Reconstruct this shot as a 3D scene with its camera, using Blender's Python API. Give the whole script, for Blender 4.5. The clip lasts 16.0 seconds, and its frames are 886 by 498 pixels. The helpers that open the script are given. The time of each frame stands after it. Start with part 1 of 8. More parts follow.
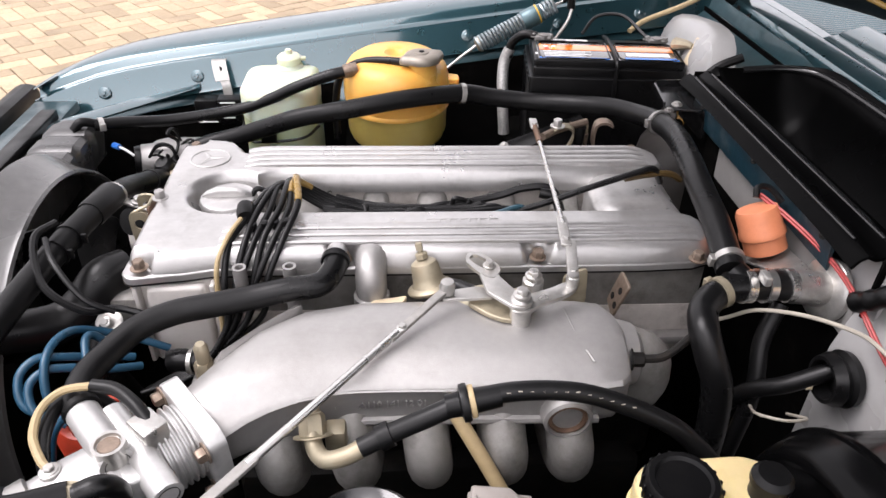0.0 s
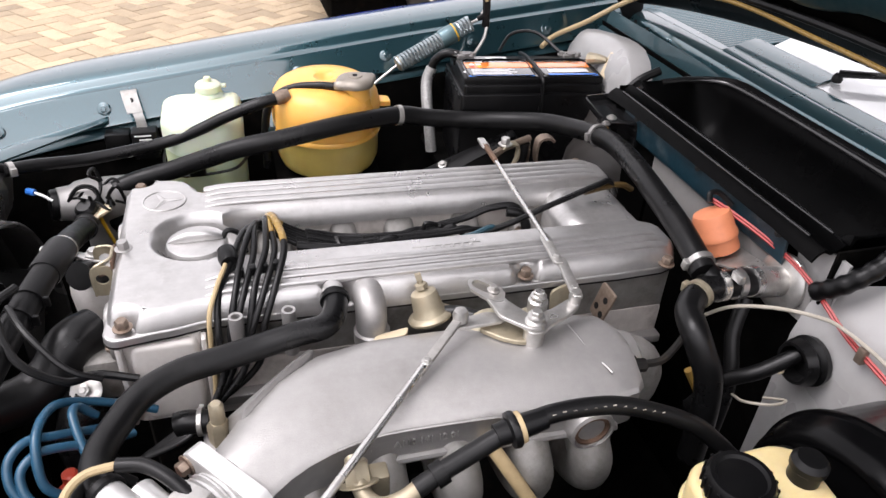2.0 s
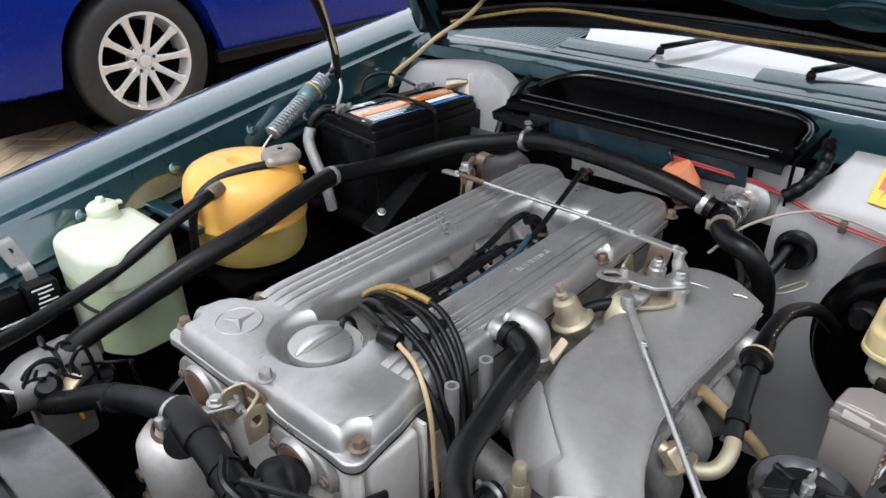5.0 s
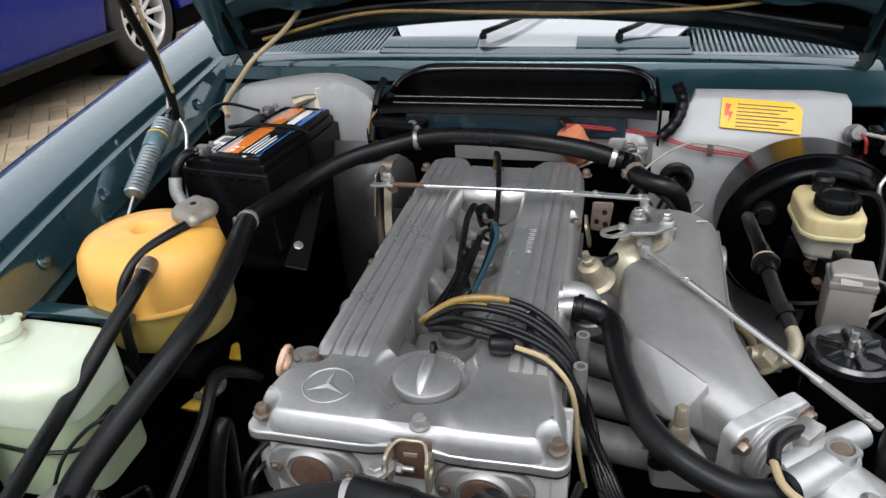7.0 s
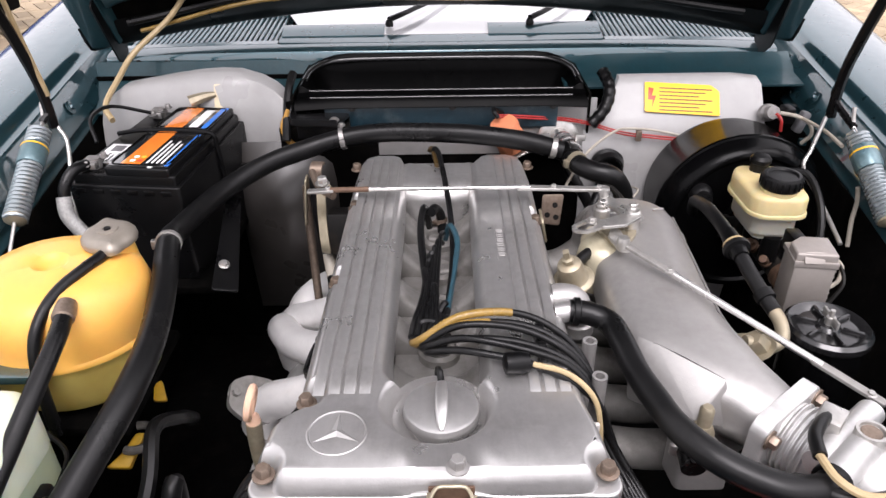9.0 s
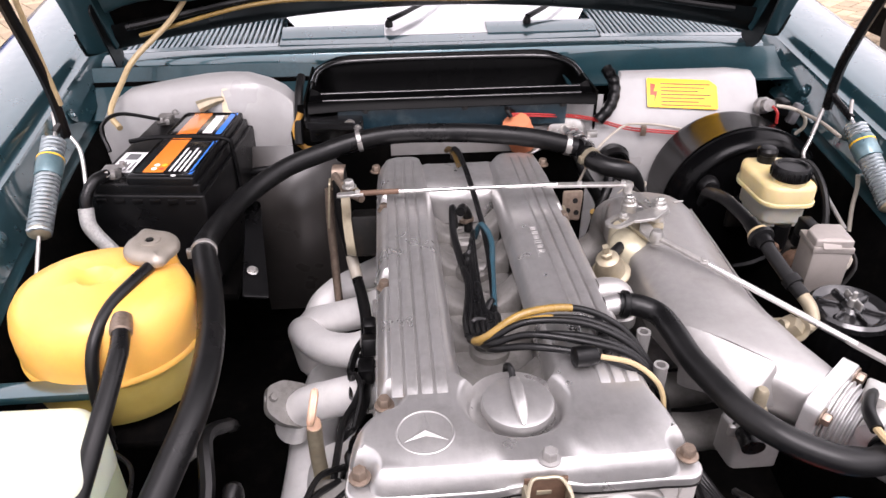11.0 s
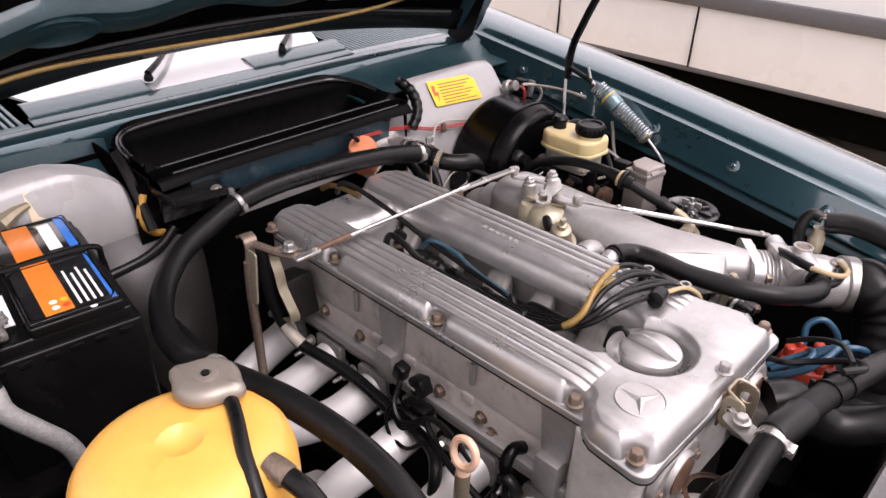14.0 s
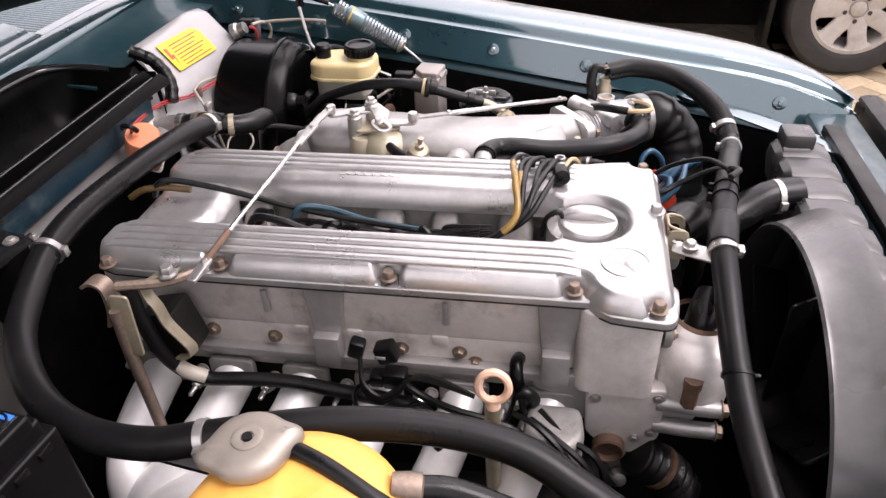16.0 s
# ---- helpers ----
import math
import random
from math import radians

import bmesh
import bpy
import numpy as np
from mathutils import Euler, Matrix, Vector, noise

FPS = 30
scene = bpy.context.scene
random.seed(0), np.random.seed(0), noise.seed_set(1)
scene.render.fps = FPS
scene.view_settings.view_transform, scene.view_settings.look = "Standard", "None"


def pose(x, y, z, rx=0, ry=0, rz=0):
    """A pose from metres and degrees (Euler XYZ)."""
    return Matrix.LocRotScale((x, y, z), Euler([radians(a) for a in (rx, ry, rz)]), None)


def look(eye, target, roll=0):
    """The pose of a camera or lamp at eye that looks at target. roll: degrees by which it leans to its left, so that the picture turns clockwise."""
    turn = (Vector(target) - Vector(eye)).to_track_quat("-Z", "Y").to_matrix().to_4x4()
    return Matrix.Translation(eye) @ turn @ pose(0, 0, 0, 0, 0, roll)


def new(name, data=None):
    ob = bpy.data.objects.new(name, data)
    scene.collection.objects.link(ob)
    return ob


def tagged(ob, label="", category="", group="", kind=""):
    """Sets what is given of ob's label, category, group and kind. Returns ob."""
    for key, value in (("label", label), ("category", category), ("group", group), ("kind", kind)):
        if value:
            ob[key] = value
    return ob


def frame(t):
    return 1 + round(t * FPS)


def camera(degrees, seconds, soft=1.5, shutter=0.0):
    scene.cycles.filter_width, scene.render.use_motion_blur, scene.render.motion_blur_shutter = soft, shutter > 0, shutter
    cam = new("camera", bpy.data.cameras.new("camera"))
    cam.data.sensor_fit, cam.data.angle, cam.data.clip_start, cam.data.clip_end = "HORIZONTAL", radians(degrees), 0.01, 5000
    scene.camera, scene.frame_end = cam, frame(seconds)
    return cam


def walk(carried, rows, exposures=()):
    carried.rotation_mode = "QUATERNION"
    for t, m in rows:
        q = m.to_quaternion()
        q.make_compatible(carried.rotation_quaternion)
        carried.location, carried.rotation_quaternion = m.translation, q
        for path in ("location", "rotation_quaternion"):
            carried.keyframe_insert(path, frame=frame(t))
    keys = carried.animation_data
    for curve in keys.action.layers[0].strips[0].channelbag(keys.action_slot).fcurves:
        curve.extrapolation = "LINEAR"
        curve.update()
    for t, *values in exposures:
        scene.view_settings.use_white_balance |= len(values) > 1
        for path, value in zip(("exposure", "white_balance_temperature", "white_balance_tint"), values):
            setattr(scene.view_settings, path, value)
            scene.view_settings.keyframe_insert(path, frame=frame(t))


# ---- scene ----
cam = camera(64.5, 16.0)
PATH = [
    (0, (0.302, -0.826, 1.338), (0.426, 0.817, 0.204), 0.9),
    (0.5, (0.302, -0.824, 1.337), (0.421, 0.817, 0.2), 1.1),
    (1, (0.288, -0.818, 1.336), (0.431, 0.82, 0.197), 2.1),
    (1.5, (0.213, -0.805, 1.344), (0.518, 0.804, 0.197), 2.2),
    (2, (0.151, -0.791, 1.359), (0.655, 0.795, 0.251), 3.4),
    (2.5, (0.091, -0.811, 1.356), (0.674, 0.779, 0.292), 1.8),
    (3, (0.003, -0.847, 1.383), (0.664, 0.685, 0.28), 0.3),
    (3.5, (-0.07, -0.82, 1.384), (0.68, 0.703, 0.327), -0.4),
    (3.7, (-0.115, -0.788, 1.377), (0.763, 0.687, 0.35), -0.4),
    (5.8, (-0.381, -0.378, 1.336), (1.003, 0.677, 0.351), -2.6),
    (6, (-0.398, -0.344, 1.349), (1.01, 0.675, 0.358), -3.1),
    (6.5, (-0.429, -0.282, 1.348), (1.079, 0.534, 0.317), -2.0),
    (7, (-0.491, -0.17, 1.356), (1.193, 0.255, 0.364), -3.4),
    (7.5, (-0.507, -0.094, 1.35), (1.211, 0.098, 0.344), -2.2),
    (8, (-0.459, -0.067, 1.335), (1.224, 0.066, 0.262), -2.6),
    (8.5, (-0.429, -0.033, 1.345), (1.266, 0.033, 0.284), -1.9),
    (9, (-0.427, -0.007, 1.348), (1.281, 0.004, 0.308), -0.9),
    (9.2, (-0.426, -0.004, 1.347), (1.279, 0.0, 0.3), -0.7),
    (11.3, (-0.436, 0.121, 1.37), (1.256, -0.037, 0.316), 0.3),
    (11.5, (-0.421, 0.124, 1.372), (1.273, -0.039, 0.322), 2.0),
    (12, (-0.435, 0.247, 1.389), (1.195, -0.274, 0.353), 0.2),
    (12.5, (-0.431, 0.406, 1.399), (1.108, -0.353, 0.371), 0.9),
    (13, (-0.338, 0.498, 1.387), (1.196, -0.37, 0.442), 0.9),
    (13.5, (-0.256, 0.564, 1.383), (1.168, -0.396, 0.358), 1.4),
    (14, (-0.203, 0.656, 1.391), (0.989, -0.583, 0.37), 1.3),
    (14.5, (-0.122, 0.782, 1.4), (0.803, -0.677, 0.391), -0.2),
    (15, (-0.034, 0.771, 1.372), (0.7, -0.744, 0.293), -2.7),
    (15.5, (0.037, 0.744, 1.361), (0.534, -0.816, 0.212), -1.5),
    (16, (0.12, 0.763, 1.361), (0.426, -0.828, 0.189), -2.2),
]
walk(cam, [(t, look(eye, target, roll)) for t, eye, target, roll in PATH], exposures=[(0, 1.04, 6430, 18), (3.5, 0.92, 6260, 15), (6, 0.5, 5950, 9), (7.5, 0.46, 6150, 11), (9, 1.02, 6400, 19), (11.5, 1.30, 6480, 24), (12.5, 1.38, 6450, 25), (13.5, 0.97, 6660, 27), (14, 0.87, 6660, 26), (14.5, 0.97, 6580, 22), (15.5, 1.15, 6580, 25), (16, 1.22, 6580, 24)])

from mathutils import geometry

# ---- light ----
world = bpy.data.worlds.new("overcast_sky")
scene.world = world
world.use_nodes = True
wn, wl = world.node_tree.nodes, world.node_tree.links
sky = wn.new("ShaderNodeTexSky")
sky.sky_type, sky.sun_disc = "NISHITA", False
sky.sun_elevation, sky.sun_rotation = radians(55), radians(200)
sky.air_density, sky.dust_density, sky.ozone_density = 1.0, 4.0, 1.0
soft_sky = wn.new("ShaderNodeHueSaturation")
soft_sky.inputs["Saturation"].default_value = 0.12
wl.new(sky.outputs["Color"], soft_sky.inputs["Color"])
cloud = wn.new("ShaderNodeMix")
cloud.data_type = "RGBA"
cloud.inputs["Factor"].default_value = 0.55
cloud.inputs["B"].default_value = (7.45, 7.35, 7.25, 1)
wl.new(soft_sky.outputs["Color"], cloud.inputs["A"])
wl.new(cloud.outputs["Result"], wn["Background"].inputs["Color"])
wn["Background"].inputs["Strength"].default_value = 0.135
sun = new("sun", bpy.data.lights.new("sun", "SUN"))
sun.data.energy, sun.data.angle, sun.data.color = 1.7, radians(36), (1.0, 0.98, 0.96)
sun.matrix_world = look((-2.2, 0.2, 4.8), (0.3, 0, 0.8))


# ---- mesh helpers ----
def thing(name, at, label="", category="", group="", kind=""):
    ob = new(name)
    ob.location, ob.empty_display_size = at, 0.05
    return tagged(ob, label, category, group, kind)


def part(name, bm, material, parent=None, label="", angle=38, smooth=True):
    """Links a bmesh in world metres as one mesh object under a thing or a part."""
    me = bpy.data.meshes.new(name)
    bmesh.ops.recalc_face_normals(bm, faces=bm.faces)
    for f in bm.faces:
        f.smooth = smooth
    bm.to_mesh(me)
    bm.free()
    if smooth:
        me.set_sharp_from_angle(angle=radians(angle))
    me.materials.append(material)
    ob = new(name, me)
    if parent is not None:
        ob.parent = parent
        ob.matrix_parent_inverse = Matrix.Translation(-parent.location)
    if label:
        ob["label"] = label
    return ob


def join(*bms):
    """Several bmeshes as one."""
    out = bmesh.new()
    for b in bms:
        me = bpy.data.meshes.new("tmp")
        b.to_mesh(me)
        out.from_mesh(me)
        bpy.data.meshes.remove(me)
        b.free()
    return out


def spline(pts, per=8):
    """Catmull-Rom through the points."""
    p = [Vector(q) for q in pts]
    if len(p) < 3:
        return p
    p = [2 * p[0] - p[1], *p, 2 * p[-1] - p[-2]]
    out = []
    for i in range(1, len(p) - 2):
        a, b, c, d = p[i - 1: i + 3]
        for k in range(per):
            t = k / per
            out.append(0.5 * (2 * b + (c - a) * t + (2 * a - 5 * b + 4 * c - d) * t * t + (3 * b - a - 3 * c + d) * t ** 3))
    return out + [p[-2]]


def skin(rings, caps=True, closed=True):
    """Faces between rings of equal length."""
    bm = bmesh.new()
    vs = [[bm.verts.new(p) for p in r] for r in rings]
    n = len(vs[0])
    for a, b in zip(vs, vs[1:]):
        for i in range(n if closed else n - 1):
            j = (i + 1) % n
            bm.faces.new((a[i], a[j], b[j], b[i]))
    if caps:
        bm.faces.new(vs[0][::-1])
        bm.faces.new(vs[-1])
    return bm


def tube(pts, r, n=12, per=8, smooth=True, ribs=0.0, pitch=0.01):
    """A round hose, wire or rod along the points; r may be one radius or one for each end."""
    line = spline(pts, per) if smooth else [Vector(p) for p in pts]
    r0, r1 = r if isinstance(r, tuple) else (r, r)
    rings, side, run = [], None, 0.0
    for i, p in enumerate(line):
        d = (line[min(i + 1, len(line) - 1)] - line[max(i - 1, 0)]).normalized()
        side = d.orthogonal().normalized() if side is None else (side - d * side.dot(d)).normalized()
        up = d.cross(side)
        run += (p - line[i - 1]).length if i else 0
        rad = r0 + (r1 - r0) * i / (len(line) - 1) + ribs * (0.5 + 0.5 * math.sin(2 * math.pi * run / pitch))
        rings.append([p + rad * (math.cos(a) * side + math.sin(a) * up) for a in (2 * math.pi * k / n for k in range(n))])
    return skin(rings)


def along(a, b):
    """A pose at a whose z axis points to b."""
    d = Vector(b) - Vector(a)
    return Matrix.Translation(a) @ d.to_track_quat("Z", "Y").to_matrix().to_4x4()


def lathe(profile, m=None, n=24, phase=0.0, caps=True):
    """A body of revolution round z from rows of radius and height."""
    m = m or Matrix()
    rings = [[m @ Vector((max(r, 1e-5) * math.cos(a), max(r, 1e-5) * math.sin(a), h)) for a in (phase + 2 * math.pi * k / n for k in range(n))] for r, h in profile]
    bm = skin(rings, caps)
    bmesh.ops.remove_doubles(bm, verts=bm.verts, dist=2e-5)
    return bm


def rbox(c, s, bev=0.004, m=None, segs=2):
    """A box with rounded edges: centre, size."""
    bm = bmesh.new()
    bmesh.ops.create_cube(bm, size=1)
    bmesh.ops.scale(bm, vec=s, verts=bm.verts)
    if bev:
        bmesh.ops.bevel(bm, geom=bm.edges[:], offset=bev, segments=segs, affect="EDGES", profile=0.5)
    bmesh.ops.transform(bm, matrix=(m or Matrix()) @ Matrix.Translation(c) if m is None else Matrix.Translation(c) @ m, verts=bm.verts)
    return bm


def arc(cx, cy, r, a0, a1, n=8):
    return [(cx + r * math.cos(radians(a0 + (a1 - a0) * k / n)), cy + r * math.sin(radians(a0 + (a1 - a0) * k / n))) for k in range(n + 1)]


def fillet(poly, r, n=4):
    """Rounds the corners of a polygon; r may be one radius or one for each corner."""
    out, m = [], len(poly)
    for i, p in enumerate(poly):
        q = r[i] if isinstance(r, (list, tuple)) else r
        p, a, b = Vector(p), Vector(poly[i - 1]), Vector(poly[(i + 1) % m])
        if q <= 0:
            out.append(tuple(p))
            continue
        u, v = (a - p), (b - p)
        d = min(q, 0.45 * u.length, 0.45 * v.length)
        s, e = p + u.normalized() * d, p + v.normalized() * d
        for k in range(n + 1):
            t = k / n
            out.append(tuple((1 - t) ** 2 * s + 2 * t * (1 - t) * p + t * t * e))
    return out


def inset(poly, d):
    """A polygon moved inwards by d (counter-clockwise)."""
    area = sum(a[0] * b[1] - b[0] * a[1] for a, b in zip(poly, poly[1:] + poly[:1]))
    sgn, out, m = (1 if area > 0 else -1), [], len(poly)
    for i, p in enumerate(poly):
        a, b = Vector(poly[i - 1]), Vector(poly[(i + 1) % m])
        p = Vector(p)
        e1, e2 = (p - a).normalized(), (b - p).normalized()
        n1, n2 = Vector((-e1.y, e1.x)), Vector((-e2.y, e2.x))
        w = n1 + n2
        w = w / max(w.length_squared / 2, 0.5) if w.length > 1e-6 else n1
        out.append(tuple(p + sgn * d * w))
    return out


def capped(rings, m):
    """Skins rings of level points, each given as its polygon and height, and closes both ends even where the polygon is hollow."""
    bm = bmesh.new()
    vs = [[bm.verts.new(m @ Vector((x, y, z))) for x, y in poly] for poly, z in rings]
    n = len(vs[0])
    for a, b in zip(vs, vs[1:]):
        for i in range(n):
            j = (i + 1) % n
            bm.faces.new((a[i], a[j], b[j], b[i]))
    for (poly, z), row in ((rings[0], vs[0]), (rings[-1], vs[-1])):
        pts, _, tris, origin, _, _ = geometry.delaunay_2d_cdt([Vector(p) for p in poly], [], [list(range(n))], 1, 1e-6)
        known = [row[o[0]] if o and o[0] < n else bm.verts.new(m @ Vector((pts[k].x, pts[k].y, z))) for k, o in enumerate(origin)]
        for t in tris:
            if len({known[k] for k in t}) == 3:
                try:
                    bm.faces.new([known[k] for k in t])
                except ValueError:
                    pass
    return bm


def slab(poly, z0, z1, r=0.003, m=None, steps=3):
    """A plate cut to a polygon, with its upper edge rounded by r; in the xy plane of the pose m."""
    rings = [(poly, z0)]
    for k in range(0, steps + 1):
        a = math.pi / 2 * k / steps
        rings.append((inset(poly, r * (1 - math.cos(a))), z1 - r * (1 - math.sin(a))))
    return capped(rings, m or Matrix())


def crown(poly, rows, m=None):
    """A casting cut to a polygon: rows of inset and height from its foot to its crest."""
    return capped([(inset(poly, d) if d else poly, z) for d, z in rows], m or Matrix())


def plane_m(o, xaxis, normal):
    """A pose at o whose x axis and normal are given."""
    z = Vector(normal).normalized()
    x = Vector(xaxis)
    x = (x - z * x.dot(z)).normalized()
    y = z.cross(x)
    return Matrix(((x.x, y.x, z.x, o[0]), (x.y, y.y, z.y, o[1]), (x.z, y.z, z.z, o[2]), (0, 0, 0, 1)))


def super_ring(c, u, v, w, h, p=4.0, n=32):
    """A rounded rectangle of w by h round c in the plane of u and v."""
    c, u, v = Vector(c), Vector(u), Vector(v)
    out = []
    for k in range(n):
        a = 2 * math.pi * k / n
        x, y = math.cos(a), math.sin(a)
        out.append(c + u * (w / 2 * math.copysign(abs(x) ** (2 / p), x)) + v * (h / 2 * math.copysign(abs(y) ** (2 / p), y)))
    return out


def hex_bolt(at, r=0.0075, h=0.007, axis=(0, 0, 1)):
    """A hexagon head with its washer."""
    a = Vector(at)
    m = along(a, a + Vector(axis))
    return join(lathe([(r * 1.45, 0), (r * 1.45, 0.0015), (r * 1.2, 0.002)], m, 16),
                lathe([(r, 0.002), (r, h * 0.85), (r * 0.82, h), (0, h)], m, 6, phase=at[0] * 40))


def clamp_band(at, axis, r, w=0.009):
    """A worm-drive hose clamp round a hose."""
    a, d = Vector(at), Vector(axis).normalized()
    m = along(a - d * w / 2, a + d * w)
    s = Matrix(m.to_3x3()).to_4x4()
    return join(lathe([(r, 0), (r + 0.0018, 0.0003), (r + 0.0018, w - 0.0003), (r, w)], m, 24),
                rbox(a + (m.to_3x3() @ Vector((r + 0.003, 0, 0))), (0.007, 0.013, w * 1.1), 0.001, s))


def letters(text, size, m, material, name, parent, depth=0.0006):
    """Raised writing in the built-in font, centred on the pose m."""
    cu = bpy.data.curves.new(name, "FONT")
    cu.body, cu.size, cu.extrude, cu.align_x, cu.align_y = text, size, depth, "CENTER", "CENTER"
    tmp = bpy.data.objects.new(name, cu)
    scene.collection.objects.link(tmp)
    me = bpy.data.meshes.new_from_object(tmp.evaluated_get(bpy.context.evaluated_depsgraph_get()))
    bpy.data.objects.remove(tmp)
    bm = bmesh.new()
    bm.from_mesh(me)
    bpy.data.meshes.remove(me)
    bmesh.ops.transform(bm, matrix=m, verts=bm.verts)
    return part(name, bm, material, parent, smooth=False)


def ribbon(pts, w, thick, wide, per=6):
    """A bent flat strap along the points; wide is the direction across it."""
    line, u = spline(pts, per), Vector(wide).normalized()
    rings = []
    for i, p in enumerate(line):
        d = (line[min(i + 1, len(line) - 1)] - line[max(i - 1, 0)]).normalized()
        v = d.cross(u).normalized()
        rings.append([p + u * (a * w / 2) + v * (b * thick / 2) for a, b in ((-1, -1), (1, -1), (1, 1), (-1, 1))])
    return skin(rings)


def ring_plate(outer, inner, z0, z1):
    """A flat plate with a slot: outer and inner outlines of equal length."""
    rows = [[(a[0], a[1], z0), (a[0], a[1], z1), (b[0], b[1], z1), (b[0], b[1], z0)] for a, b in zip(outer, inner)]
    return skin(rows + rows[:1], caps=False)


# ---- materials ----
def mat(name, color, rough=0.5, metal=0.0, vary=0.12, grain=60.0, bump=0.0, bump_scale=300.0, stain=None, stain_scale=9.0, stain_amount=0.5,
        coat=0.0, spec=0.5, sss=0.0, trans=0.0, rough_vary=0.12, streak=0.0, ior=1.5):
    """A principled material with colour varied at two scales, uneven gloss, stains of a colour of their own, and fine relief."""
    m = bpy.data.materials.new(name)
    m.use_nodes = True
    nt = m.node_tree
    nd, lk = nt.nodes, nt.links
    b = nd["Principled BSDF"]
    tc = nd.new("ShaderNodeTexCoord")

    def noise_tex(scale, detail=4.0, rough_=0.6):
        t = nd.new("ShaderNodeTexNoise")
        t.inputs["Scale"].default_value, t.inputs["Detail"].default_value, t.inputs["Roughness"].default_value = scale, detail, rough_
        lk.new(tc.outputs["Object"], t.inputs["Vector"])
        return t

    def ramp(src, lo, hi, a=0.0, c=1.0):
        r = nd.new("ShaderNodeMapRange")
        r.inputs["From Min"].default_value, r.inputs["From Max"].default_value = lo, hi
        r.inputs["To Min"].default_value, r.inputs["To Max"].default_value = a, c
        lk.new(src, r.inputs["Value"])
        return r.outputs["Result"]

    def mix(fac, a, c):
        x = nd.new("ShaderNodeMix")
        x.data_type = "RGBA"
        lk.new(fac, x.inputs["Factor"])
        for sock, val in ((x.inputs["A"], a), (x.inputs["B"], c)):
            if isinstance(val, tuple):
                sock.default_value = (*val, 1)
            else:
                lk.new(val, sock)
        return x.outputs["Result"]

    fine, broad = noise_tex(grain), noise_tex(grain / 9)
    dark, light = tuple(v * (1 - vary) for v in color), tuple(min(1, v * (1 + vary)) for v in color)
    col = mix(ramp(fine.outputs["Fac"], 0.3, 0.7), dark, light)
    col = mix(ramp(broad.outputs["Fac"], 0.35, 0.65, 0, 0.6), col, tuple(v * (1 - vary * 0.7) for v in color))
    if stain:
        s = noise_tex(stain_scale, 8.0, 0.7)
        col = mix(ramp(s.outputs["Fac"], 0.52, 0.72, 0, stain_amount), col, stain)
    if streak:
        mp = nd.new("ShaderNodeMapping")
        mp.inputs["Scale"].default_value = (5.0, 170.0, 170.0)
        lk.new(tc.outputs["Object"], mp.inputs["Vector"])
        s = noise_tex(1.0, 5.0, 0.7)
        lk.new(mp.outputs["Vector"], s.inputs["Vector"])
        col = mix(ramp(s.outputs["Fac"], 0.42, 0.68, 0, streak), col, tuple(v * 0.55 for v in color))
    lk.new(col, b.inputs["Base Color"])
    lk.new(ramp(broad.outputs["Fac"], 0.3, 0.7, max(0.03, rough - rough_vary), min(1, rough + rough_vary)), b.inputs["Roughness"])
    b.inputs["Metallic"].default_value = metal
    b.inputs["Specular IOR Level"].default_value = spec
    b.inputs["IOR"].default_value = ior
    b.inputs["Coat Weight"].default_value, b.inputs["Coat Roughness"].default_value = coat, 0.06
    b.inputs["Transmission Weight"].default_value = trans
    if sss:
        b.inputs["Subsurface Weight"].default_value, b.inputs["Subsurface Scale"].default_value = sss, 0.02
        b.inputs["Subsurface Radius"].default_value = (1.0, 0.6, 0.25)
    if bump:
        t = noise_tex(bump_scale, 3.0)
        bp = nd.new("ShaderNodeBump")
        bp.inputs["Strength"].default_value, bp.inputs["Distance"].default_value = bump, 0.001
        lk.new(t.outputs["Fac"], bp.inputs["Height"])
        lk.new(bp.outputs["Normal"], b.inputs["Normal"])
    return m


teal = mat("teal_metallic_paint", (0.027, 0.082, 0.101), 0.30, 0.70, 0.04, 300, coat=1.0, stain=(0.042, 0.095, 0.112), stain_amount=0.25, stain_scale=5, rough_vary=0.04)
teal_dull = mat("teal_dull_shaded_paint", (0.010, 0.040, 0.050), 0.42, 0.25, 0.15, 200, coat=0.35, stain=(0.05, 0.055, 0.05), stain_amount=0.35, bump=0.05, bump_scale=90)
blue_worn = mat("worn_blue_paint", (0.006, 0.024, 0.036), 0.42, 0.1, 0.3, 90, stain=(0.10, 0.125, 0.13), stain_scale=34, stain_amount=0.4, bump=0.25, bump_scale=150)
cast_bright = mat("bright_cast_aluminium", (0.50, 0.492, 0.483), 0.33, 0.76, 0.08, 80, bump=0.13, bump_scale=420, stain=(0.29, 0.275, 0.26), stain_scale=16, stain_amount=0.5, rough_vary=0.09, streak=0.09)
cast_grey = mat("grey_cast_aluminium", (0.37, 0.36, 0.35), 0.44, 0.62, 0.07, 100, bump=0.2, bump_scale=600, stain=(0.25, 0.235, 0.22), stain_scale=9, stain_amount=0.45, rough_vary=0.08)
cast_head = mat("dull_brownish_cast_aluminium", (0.54, 0.505, 0.475), 0.46, 0.3, 0.14, 55, bump=0.25, bump_scale=450, stain=(0.17, 0.135, 0.11), stain_scale=15, stain_amount=0.7, rough_vary=0.1)
cast_pale = mat("pale_cast_panel", (0.58, 0.555, 0.525), 0.5, 0.1, 0.08, 60, bump=0.15, bump_scale=400, stain=(0.42, 0.39, 0.36), stain_scale=18, stain_amount=0.35)
